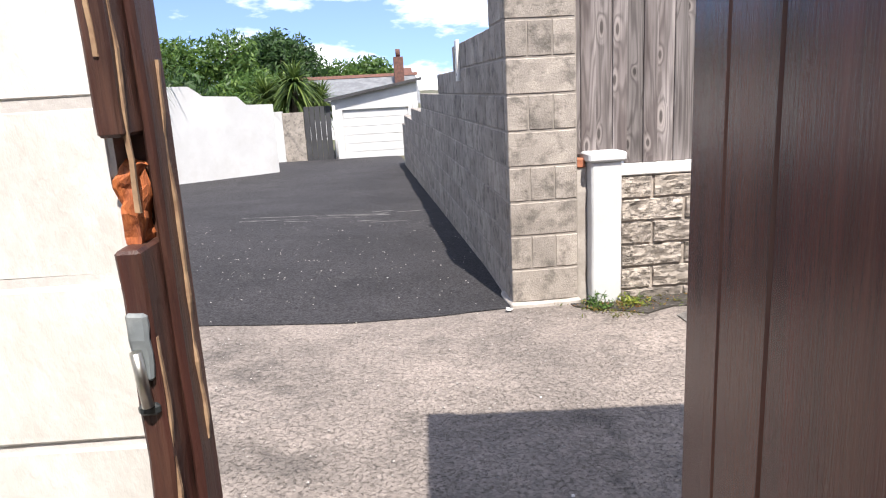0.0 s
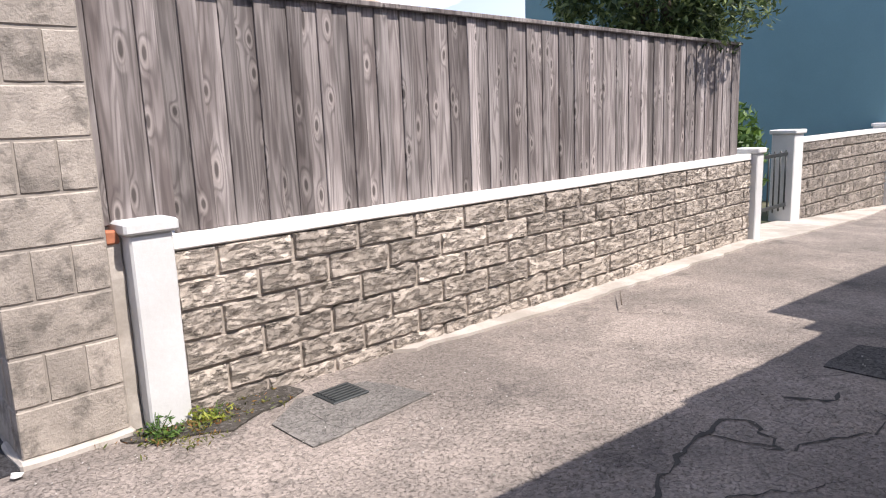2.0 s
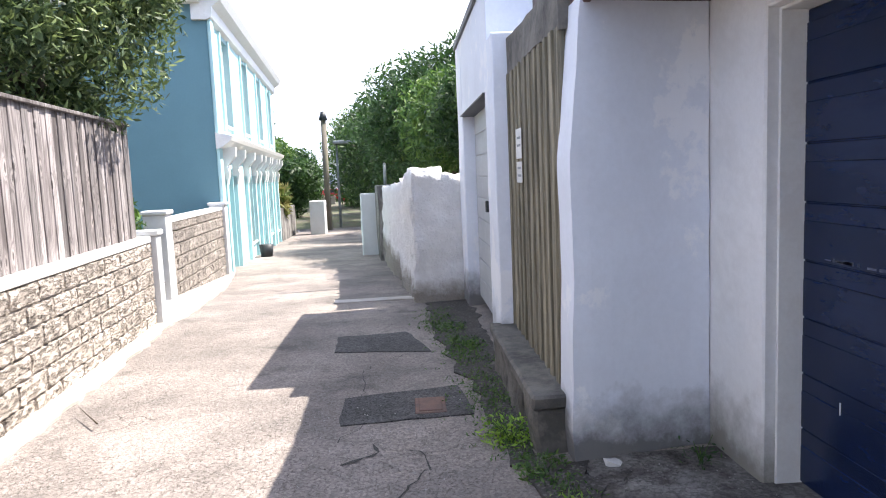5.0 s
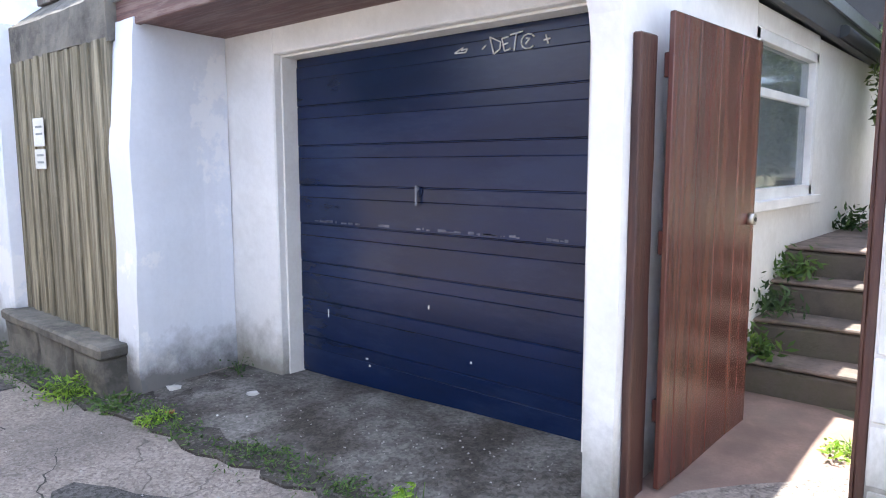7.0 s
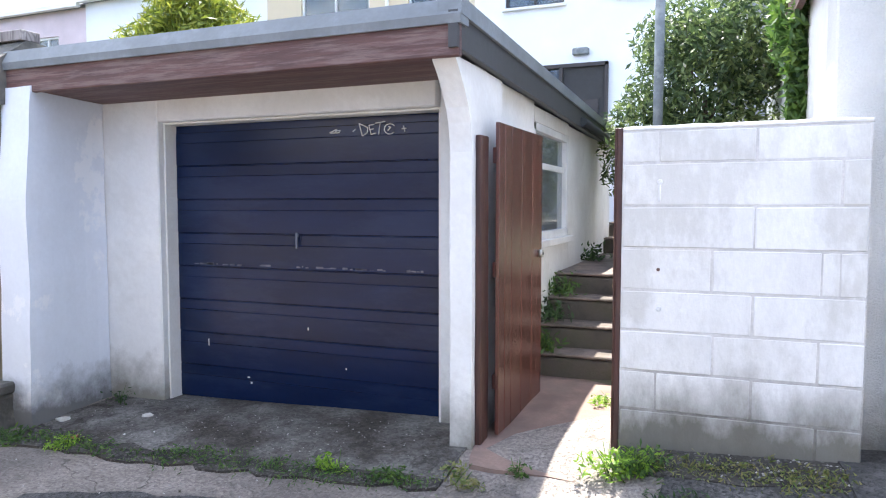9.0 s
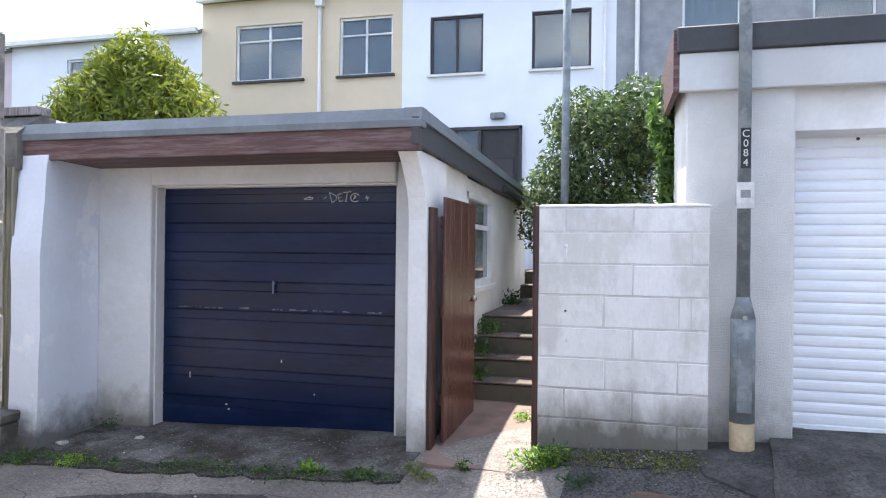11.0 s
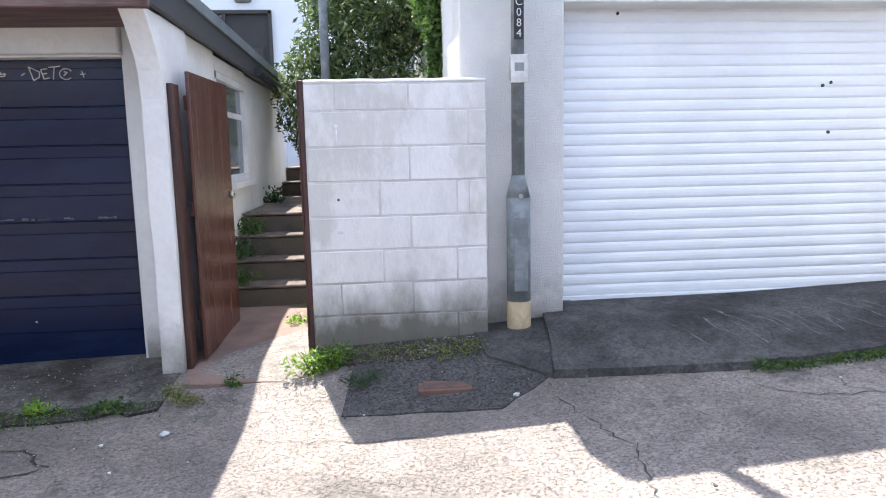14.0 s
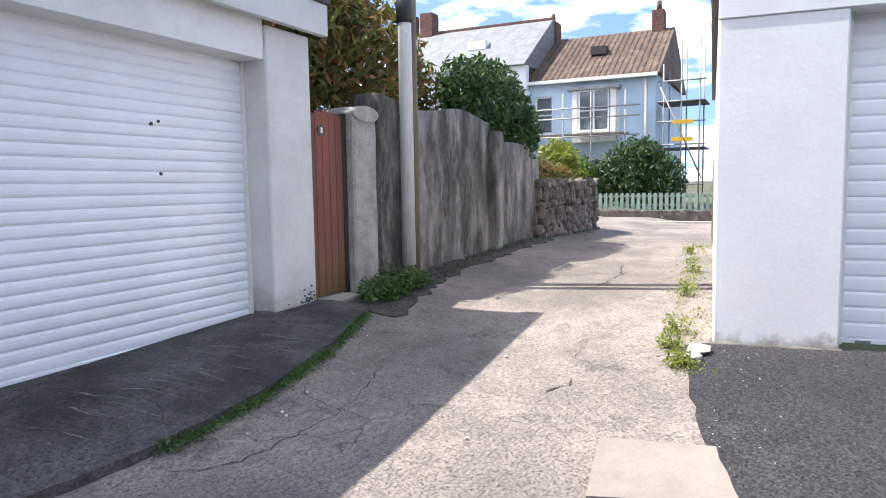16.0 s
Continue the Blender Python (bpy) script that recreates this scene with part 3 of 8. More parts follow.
def part(name, bm, material, parent, label=""):
    """Links a bmesh in world coordinates as one mesh under a thing or part."""
    ob = new(name, finish(bm, material, name) if isinstance(bm, bmesh.types.BMesh) else bm)
    ob.parent = parent
    ob.matrix_parent_inverse = world_of(parent).inverted()
    return tagged(ob, label)


def piece(name, mesh, m, parent):
    """One repeat of a shared mesh, at the world pose m."""
    ob = new(name, mesh)
    ob.parent = parent
    ob.matrix_parent_inverse = world_of(parent).inverted()
    ob.matrix_basis = m
    return ob


def solid(name, bm, material, label="", category="", group="", kind=""):
    return tagged(new(name, finish(bm, material, name)), label, category, group, kind)


def box(bm, x0, x1, y0, y1, z0, z1, m=None, bev=0.0):
    verts = [bm.verts.new((x, y, z)) for x in (x0, x1) for y in (y0, y1) for z in (z0, z1)]
    faces = [bm.faces.new([verts[i] for i in f]) for f in ((0, 1, 3, 2), (4, 6, 7, 5), (0, 4, 5, 1), (2, 3, 7, 6), (0, 2, 6, 4), (1, 5, 7, 3))]
    if bev:
        edges = list({e for f in faces for e in f.edges})
        r = bmesh.ops.bevel(bm, geom=edges, offset=bev, segments=1, affect="EDGES", profile=0.5)
        verts = list({v for f in r["faces"] for v in f.verts} | {v for v in verts if v.is_valid})
    if m is not None:
        bmesh.ops.transform(bm, matrix=m, verts=[v for v in verts if v.is_valid])
    return verts


def bbox(*a, m=None, bev=0.004):
    bm = bmesh.new()
    box(bm, *a, m=m, bev=bev)
    return bm


def cyl(bm, p0, p1, r0, r1=None, seg=14, caps=True):
    r1 = r0 if r1 is None else r1
    p0, p1 = Vector(p0), Vector(p1)
    q = (p1 - p0).to_track_quat("Z", "Y")
    rings = []
    for p, r in ((p0, r0), (p1, r1)):
        rings.append([bm.verts.new(p + q @ Vector((r * math.cos(6.28319 * k / seg), r * math.sin(6.28319 * k / seg), 0))) for k in range(seg)])
    for k in range(seg):
        f = bm.faces.new((rings[0][k], rings[0][(k + 1) % seg], rings[1][(k + 1) % seg], rings[1][k]))
        f.smooth = True
    if caps:
        bm.faces.new(rings[0][::-1])
        bm.faces.new(rings[1])


def tube(*a, **k):
    bm = bmesh.new()
    cyl(bm, *a, **k)
    return bm


def prism(pts, y0, y1, m=None):
    """A solid whose outline in x and z is given, from y0 to y1."""
    bm = bmesh.new()
    a = [bm.verts.new((x, y0, z)) for x, z in pts]
    b = [bm.verts.new((x, y1, z)) for x, z in pts]
    bm.faces.new(a)
    bm.faces.new(b[::-1])
    for k in range(len(pts)):
        bm.faces.new((a[k], b[k], b[(k + 1) % len(pts)], a[(k + 1) % len(pts)]))
    bmesh.ops.recalc_face_normals(bm, faces=bm.faces)
    if m is not None:
        bmesh.ops.transform(bm, matrix=m, verts=bm.verts)
    return bm


def rough_up(bm, amount, scale=6.0, cut=0.0, seed=0.0):
    """Uneven, worn surface: moves the vertices by smooth noise."""
    if cut:
        for axis in range(3):
            lo, hi = min(v.co[axis] for v in bm.verts), max(v.co[axis] for v in bm.verts)
            k = int((hi - lo) / cut)
            no = [0, 0, 0]
            no[axis] = 1
            for i in range(1, k + 1):
                co = [0, 0, 0]
                co[axis] = lo + (hi - lo) * i / (k + 1)
                bmesh.ops.bisect_plane(bm, geom=bm.verts[:] + bm.edges[:] + bm.faces[:], plane_co=co, plane_no=no)
    for v in bm.verts:
        v.co += noise.noise_vector(v.co * scale + Vector((seed, seed * 1.7, 0))) * amount
    return bm


def smooth_step(a):
    a = min(max(a, 0.0), 1.0)
    return a * a * (3 - 2 * a)


# the lane's north side runs at a slight angle to the garages
ANG = radians(4.9)
U, V2, N0 = Vector((math.cos(ANG), math.sin(ANG), 0)), Vector((-math.sin(ANG), math.cos(ANG), 0)), Vector((0.89, 4.62, 0))
NORTH = Matrix.Translation(N0) @ Matrix.Rotation(ANG, 4, "Z")


def lane_z(x):
    return float(np.interp(x, [-60, -14, -10, -6, -3, -1, 0, 3, 8, 15, 28, 60], [0.3, 0.36, 0.48, 0.38, 0.16, 0.06, 0.02, -0.03, -0.08, -0.5, -0.95, -1.0]))


def gz(x, y):
    """The height of the ground."""
    d = (Vector((x, y, 0)) - N0).dot(V2)
    z = lane_z(x) * (1 - 0.9 * smooth_step((d - 2) / 7) * (1 if x < 8 else 0))
    z += float(np.interp(x, [-14, -6, -4.4, -1.6, 0, 1, 3.5, 9, 12], [0.1, 0.08, 0.09, 0.19, 0.16, 0.1, 0.05, 0.04, 0])) * smooth_step((2.05 - y) / 0.95)
    if d > 1:
        z -= 0.033 * min(d - 1, 26)
    if y < -0.3:
        z += min((-0.3 - y) * 0.22, 1.05)
    return z


def spaced(lo, hi, fine_lo, fine_hi, step):
    out = [lo * 40, lo * 12, lo * 4, lo * 2, lo * 1.4] + list(np.arange(lo, fine_lo, 1.0)) + list(np.arange(fine_lo, fine_hi, step)) + list(np.arange(fine_hi, hi + 0.01, 1.0)) + [hi * 1.4, hi * 2, hi * 4, hi * 12, hi * 40]
    return out


def grid_ground():
    xs, ys = spaced(-28, 34, -12, 14, 0.25), spaced(-14, 30, 0, 8, 0.25)
    verts = [(x, y, gz(min(max(x, -60), 60), min(max(y, -30), 60)) + 0.006 * noise.noise(Vector((x * 1.3, y * 1.3, 0)))) for x in xs for y in ys]
    n = len(ys)
    faces = [(i * n + j, (i + 1) * n + j, (i + 1) * n + j + 1, i * n + j + 1) for i in range(len(xs) - 1) for j in range(n - 1)]
    me = bpy.data.meshes.new("ground")
    me.from_pydata(verts, [], faces)
    for p in me.polygons:
        p.use_smooth = True
        c = p.center
        d = (Vector((c.x, c.y, 0)) - N0).dot(V2)
        # the lane and its verges are asphalt, gardens earth
        lane = (0.2 < c.y and d < 0.6 and -15.5 < c.x < 40) or (-22 < c.x < -15 and -40 < c.y < 40)
        p.material_index = 0 if lane else 1
    me.materials.append(ASPHALT)
    me.materials.append(EARTH)
    return me


tagged(new("ground", grid_ground()), "worn pale asphalt lane with earth beyond its walls", "ground", kind="structure")


def sheet(name, pts, material, lift=0.006, label="", category="paving", jitter=0.02, step=0.12, thick=0.05, top=None):
    """A patch of paving that follows the ground, with a slightly ragged outline and a lower edge under the ground."""
    ring = []
    for k in range(len(pts)):
        a, b = Vector((*pts[k], 0)), Vector((*pts[(k + 1) % len(pts)], 0))
        m = max(int((b - a).length / step), 1)
        for i in range(m):
            p = a.lerp(b, i / m)
            ring.append(p + jitter * Vector((noise.noise(p * 7.0), noise.noise(p * 7.0 + Vector((9, 3, 1))), 0)))
    bm = bmesh.new()
    bm.faces.new([bm.verts.new(p) for p in ring])
    xs, ys = [p.x for p in ring], [p.y for p in ring]
    for axis, vals in ((0, xs), (1, ys)):
        lo, hi = min(vals), max(vals)
        g = 0.25 if hi - lo < 9 else 0.5
        k = math.ceil(lo / g)
        while k * g < hi:
            co, no = [0, 0, 0], [0, 0, 0]
            co[axis], no[axis] = k * g, 1
            bmesh.ops.bisect_plane(bm, geom=bm.verts[:] + bm.edges[:] + bm.faces[:], plane_co=co, plane_no=no)
            k += 1
    bmesh.ops.triangulate(bm, faces=bm.faces)
    for v in bm.verts:
        v.co.z = (top(v.co.x, v.co.y) if top else gz(v.co.x, v.co.y) + 0.006 * noise.noise(Vector((v.co.x * 1.3, v.co.y * 1.3, 0)))) + lift
    r = bmesh.ops.extrude_edge_only(bm, edges=[e for e in bm.edges if e.is_boundary])
    for v in r["geom"]:
        if isinstance(v, bmesh.types.BMVert):
            v.co.z -= thick
    bmesh.ops.recalc_face_normals(bm, faces=bm.faces)
    return solid(name, bm, material, label, category, kind="structure")


def north(s, d):
    p = N0 + U * s + V2 * d
    return (p.x, p.y)


# ---- paving ----
sheet("driveway", [north(-6.0, -0.05), (-5.0, 3.92), (-4.1, 4.06), (-3.6, 4.16), (-3.1, 4.32), (-2.6, 4.5), (-1.5, 4.42), north(-1.0, -0.12), north(0.1, -0.02), north(0.1, 16.5), north(-0.2, 19), north(-4.0, 19), north(-6.3, 8)], TARMAC, 0.008,
      "freshly laid black tarmac driveway beside the lane", "driveway", jitter=0.03)
sheet("paving_slab", [(-3.4, 3.73), (-2.85, 3.8), (-3.0, 4.36), (-3.49, 4.23)], SLABSTONE, 0.014, "pale concrete slab set in the asphalt", "slab", jitter=0.01)
sheet("garage_apron", [(3.78, 0.75), (3.8, 1.62), (2.9, 1.78), (1.6, 1.72), (0.86, 1.62), (0.86, 0.75)], CONCRETE, 0.012, "stained concrete apron before the blue garage door", "apron")
sheet("garage_apron", [(-1.5, 0.72), (-1.35, 1.75), (-2.48, 1.87), (-3.3, 1.84), (-4.1, 1.7), (-5.0, 1.45), (-5.0, 0.72)], APRON, 0.055, "dark scratched concrete apron before the white roller door", "apron")
sheet("pole_footing", [(-0.95, 1.0), (-1.0, 1.5), (-1.35, 1.75), (-1.75, 1.7), (-1.55, 1.0)], APRON, 0.026, "cracked pale concrete round the lamp post foot", "footing")
sheet("asphalt_patch", [(-0.2, 1.42), (-0.15, 1.95), (-1.0, 2.02), (-1.3, 1.75), (-1.1, 1.38)], PATCH, 0.01, "dark square asphalt repair at the wall foot", "asphalt patch")
sheet("asphalt_patch", [(1.62, 2.08), (1.42, 2.36), (1.7, 2.56), (2.3, 2.66), (2.8, 2.55), (2.9, 2.4), (2.3, 2.2)], PATCH, 0.008, "dark worn asphalt repair in the lane", "asphalt patch", jitter=0.08)
sheet("asphalt_patch", [(4.65, 2.09), (4.56, 2.92), (5.09, 2.94), (5.25, 2.15)], PATCH, 0.008, "dark asphalt repair in the lane", "asphalt patch")
sheet("asphalt_patch", [(6.27, 2.3), (6.41, 3.13), (7.02, 3.16), (7.08, 2.5)], PATCH, 0.008, "dark asphalt repair in the lane", "asphalt patch")
sheet("cement_patch", [(1.9, 4.3), (1.95, 3.96), (2.72, 4.1), (2.56, 4.5), (2.15, 4.52)], PATCH2, 0.008, "grey cement patch round a drain cover", "cement patch")
sheet("kerb_strip", [north(1.9, 0.06), north(7.4, 0.06), north(7.4, -0.16), north(5.0, -0.2), north(3.4, -0.16), north(2.2, -0.06)], PALE_CONC, 0.022, "pale broken concrete strip along the wall foot", "kerb", jitter=0.05)
sheet("forecourt", [north(7.35, 0.5), north(14.6, 0.9), north(14.9, 0.35), north(11.5, -0.05), north(8.0, -0.2), north(7.35, -0.15)], PALE_CONC, 0.02, "pale concrete forecourt at the gate", "paving")
sheet("path", [(0.1, 1.5), (0.78, 1.5), (0.9, 0.9), (1.0, -0.3), (0.05, -0.3), (0.05, 1.1)], PATHMAT, 0.03, "reddish concrete path through the gateway", "path", top=lambda x, y: 0.075 + 0.075 * smooth_step((1.5 - y) / 1.3))
sheet("asphalt_patch", [(9.3, 2.3), (9.3, 3.42), (9.62, 3.46), (9.62, 2.4)], PALE_CONC, 0.014, "pale repaired trench across the lane", "asphalt patch")


def drain_cover():
    m = Matrix.Translation((*(2.35, 4.42), gz(*(2.35, 4.42)) + 0.012)) @ Matrix.Rotation(ANG, 4, "Z")
    t = thing("drain_cover", m.translation, "dark iron drain cover set in the cement patch", "drain cover")
    part("frame", bbox(-0.115, 0.115, -0.1, 0.1, -0.02, 0.006, m=m), IRON, t)
    for k in range(6):
        part("bar", bbox(-0.095, 0.095, -0.085 + k * 0.03, -0.07 + k * 0.03, 0.004, 0.014, m=m, bev=0.002), IRON, t)


drain_cover()
for cx, cy, mt in ((-0.72, 1.72, RUST), (4.84, 2.36, RUST)):
    t = thing("service_cover", (cx, cy, gz(cx, cy)), "small rusty brown metal service cover in the asphalt", "service cover")
    part("frame", bbox(cx - 0.15, cx + 0.15, cy - 0.1, cy + 0.1, gz(cx, cy) - 0.02, gz(cx, cy) + 0.014), mt, t)
    part("lid", bbox(cx - 0.12, cx + 0.12, cy - 0.075, cy + 0.075, gz(cx, cy), gz(cx, cy) + 0.02), mt, t)

# ---- garage with the blue door ----


def blue_garage():
    g = thing("blue_door_garage", (2.3, 0.8, 0.05), "white rendered flat-roofed garage with a maroon fascia board", "garage")
    # front wall with the opening, jambs and lintel
    part("front_wall", bbox(3.345, 3.98, 0.72, 0.955, -0.2, 2.32, bev=0.01), WHITE, g)
    part("front_wall", bbox(0.93, 1.18, 0.72, 0.9, -0.2, 2.32, bev=0.01), WHITE, g)
    part("lintel", bbox(1.18, 3.345, 0.72, 0.955, 2.06, 2.3, bev=0.008), WHITE, g)
    # wing walls carry the roof's overhang
    bm = prism([(0.96, -0.2), (1.665, -0.2), (1.69, 0.15), (1.67, 0.9), (1.675, 1.5), (1.61, 2.24), (0.96, 2.24)], -4.035, -3.76)
    bmesh.ops.transform(bm, matrix=Matrix.Rotation(radians(90), 4, "Z"), verts=bm.verts)
    rough_up(bm, 0.007, 4, 0.12)
    # the inner face splays towards the door
    for v in bm.verts:
        if v.co.x < 3.9:
            v.co.x += 0.1 * (1 - smooth_step((v.co.y - 0.95) / 0.75))
        elif v.co.y > 1.0:
            v.co.x = max(v.co.x, 3.9)
    part("wing_wall", bm, BLUEWHITE, g, "pale blue-white flaking painted wing wall")
    pts = [(0.72, -0.2), (1.28, -0.2), (1.27, 1.75)] + [(1.28 + 0.26 * (k / 6) ** 2.2, 1.75 + 0.47 * k / 6) for k in range(1, 7)] + [(0.72, 2.22)]
    bm = prism(pts, -0.965, -0.835)
    bmesh.ops.transform(bm, matrix=Matrix.Rotation(radians(90), 4, "Z"), verts=bm.verts)
    part("wing_wall", rough_up(bm, 0.006, 4, 0.2), WHITE, g)
    # side walls with the window's opening
    sx0, sx1 = 0.9, 1.06
    part("side_wall", bbox(sx0, sx1, -0.32, 0.72, -0.1, 2.25), WHITE, g)
    part("side_wall", bbox(sx0, sx1, -1.6, -0.32, -0.1, 1.18), WHITE, g)
    part("side_wall", bbox(sx0, sx1, -4.2, -1.6, -0.1, 2.2), WHITE, g)
    part("side_wall", bbox(sx0, sx1, -1.6, -0.32, 2.1, 2.22), WHITE, g)
    part("side_wall", bbox(3.82, 3.98, -4.2, 0.72, -0.1, 2.22), WHITE, g)
    part("back_wall", bbox(sx1, 3.82, -4.2, -4.05, -0.1, 2.2), WHITE, g)
    # roof, fascias and flashing
    roof = part("roof", prism([(0.86, 2.3), (3.98, 2.3), (3.98, 2.4), (0.86, 2.4)], -4.4, 1.55), LEAD, g)
    part("fascia_board", rough_up(bbox(0.79, 4.02, 1.56, 1.6, 2.2, 2.365, bev=0.006), 0.003, 3, 0.3), BARGE, roof, "worn maroon fascia board")
    part("soffit", bbox(0.94, 3.98, 0.95, 1.57, 2.212, 2.245), BARGE, roof)
    part("flashing", prism([(1.62, 2.355), (1.625, 2.4), (1.58, 2.485), (1.5, 2.49), (1.5, 2.36)], -4.04, -0.775, m=Matrix.Rotation(radians(90), 4, "Z")), LEAD, roof)
    side = prism([(1.62, 2.24), (1.62, 2.42), (-4.45, 2.3), (-4.45, 2.14)], -0.84, -0.79, m=Matrix.Rotation(radians(90), 4, "Z"))
    part("side_fascia", side, DARKFASCIA, roof)
    edge = prism([(1.62, 2.4), (1.6, 2.485), (-4.47, 2.365), (-4.47, 2.29)], -0.9, -0.772, m=Matrix.Rotation(radians(90), 4, "Z"))
    part("side_flashing", edge, LEAD, roof)
    part("gutter", tube((0.77, -4.5, 2.18), (0.77, -1.6, 2.235), 0.04, seg=10), IRON, roof)
    # window in the side wall
    w = part("window", bbox(0.93, 0.99, -1.58, -0.34, 1.76, 1.81), UPVC, g, "white plastic side window with a top light")
    for y0, y1, z0, z1 in ((-1.6, -1.54, 1.18, 2.1), (-0.38, -0.32, 1.18, 2.1), (-1.6, -0.32, 1.18, 1.25), (-1.6, -0.32, 2.04, 2.1)):
        part("frame", bbox(0.9, 0.99, y0, y1, z0, z1), UPVC, w)
    part("sill", bbox(0.85, 1.0, -1.65, -0.27, 1.13, 1.185), UPVC, w)
    part("pane", bbox(0.945, 0.955, -1.54, -0.38, 1.25, 1.76, bev=0), GLASS, w)
    part("pane", bbox(0.945, 0.955, -1.54, -0.38, 1.81, 2.04, bev=0), GLASS, w)
    # unseen floor slab, added so that the garage is dark inside
    part("floor_slab", bbox(1.06, 3.82, -4.05, 0.72, -0.05, 0.06), CONCRETE, g)
    # frame round the door
    for x0, x1, z0, z1 in ((3.33, 3.345, 0.0, 2.06), (1.165, 1.185, 0.05, 2.06), (1.185, 3.33, 2.045, 2.06)):
        part("door_frame", bbox(x0, x1, 0.76, 0.9, z0, z1), TRIMWHITE, g)
    d = part("door", bbox(1.185, 3.335, 0.735, 0.783, 0.03, 2.045), NAVY, g, "navy blue ribbed steel up-and-over door")
    # ribbed face of pressed steel: alternating wide and narrow bands
    z, wide = 0.035, True
    heights = []
    while z < 1.99:
        h = 0.168 if wide else 0.077
        heights.append((z, min(z + h, 2.04)))
        z += h
        wide = not wide
    for a, b in heights:
        bm = bmesh.new()
        # each wide band runs into the narrow one above it; a groove parts the pairs
        if b - a > 0.1:
            pts = [(0.782, a + 0.0005), (0.79, a + 0.006), (0.79, b - 0.003), (0.7865, b)]
        else:
            pts = [(0.7865, a), (0.7885, a + 0.003), (0.7885, b - 0.006), (0.782, b - 0.0005)]
        for x in (1.187, 3.333):
            for y, zz in pts:
                bm.verts.new((x, y, zz))
        bm.verts.ensure_lookup_table()
        for k in range(3):
            bm.faces.new((bm.verts[k], bm.verts[k + 1], bm.verts[k + 5], bm.verts[k + 4]))
        bm.faces.new([bm.verts[k] for k in (3, 2, 1, 0)])
        bm.faces.new([bm.verts[k] for k in (4, 5, 6, 7)])
        bmesh.ops.recalc_face_normals(bm, faces=bm.faces)
        part("panel", bm, NAVY, d)
    hnd = part("handle", bbox(2.268, 2.282, 0.805, 0.818, 1.165, 1.275, bev=0.004), HANDLE, d, "dull grey lever handle")
    part("backplate", tube((2.275, 0.788, 1.24), (2.275, 0.796, 1.24), 0.03), NAVY, hnd)
    part("spindle", tube((2.275, 0.79, 1.255), (2.275, 0.812, 1.255), 0.011), HANDLE, hnd)
    # scuffs, chips and a scrawl of white paint
    rnd = random.Random(4)
    for k in range(46):
        x = 1.3 + 1.9 * rnd.random()
        box_ = bbox(x, x + rnd.uniform(0.004, 0.06), 0.7895, 0.7912, 1.033 - rnd.uniform(0, 0.004), 1.036 + rnd.uniform(0.0, 0.01), bev=0)
        part("scuff", box_, SCUFF, d)
    for x, z_, w_, h_ in ((3.06, 0.43, 0.006, 0.05), (2.7, 0.22, 0.02, 0.008), (2.68, 0.18, 0.012, 0.012), (1.9, 0.35, 0.01, 0.01), (2.2, 0.6, 0.007, 0.02)):
        part("chip", bbox(x, x + w_, 0.7895, 0.7925, z_, z_ + h_, bev=0), PLATEWHITE, d)
    return g


blue_garage()


def stroke(bm, pts, r=0.005):
    for a, b in zip(pts, pts[1:]):
        cyl(bm, a, b, r, r, 6)


def graffiti():
    """Sprayed tag on the door's top band, as loose strokes."""
    t = thing("graffiti", (1.62, 0.795, 1.93), "white sprayed scrawl on the blue door", "graffiti")
    ring = [(0.29 + 0.05 * math.cos(k * 0.55), 0.0 + 0.045 * math.sin(k * 0.55)) for k in range(1, 11)]
    shapes = (
        [(0.01, 0.06), (0.04, -0.05), (0.085, -0.025), (0.09, 0.02), (0.01, 0.06)], [(0.15, 0.045), (0.1, 0.04), (0.12, -0.04), (0.165, -0.03)], [(0.11, 0.0), (0.145, 0.008)],
        [(0.16, 0.055), (0.25, 0.065)], [(0.205, 0.06), (0.19, -0.045)], ring, [(0.27, -0.015), (0.3, 0.015), (0.275, 0.02)],
        [(-0.27, -0.012), (-0.2, 0.018), (-0.215, 0.0), (-0.165, 0.008), (-0.18, -0.014), (-0.26, -0.014)], [(-0.05, -0.01), (-0.02, 0.012)], [(0.41, 0.025), (0.425, -0.03)], [(0.395, -0.005), (0.44, 0.0)],
    )
    for s in shapes:
        bm = bmesh.new()
        stroke(bm, [Vector((1.8 - u * 0.8, 0.793, 1.955 + z * 0.75)) for u, z in s], 0.0038)
        part("stroke", bm, PLATEWHITE, t)


graffiti()


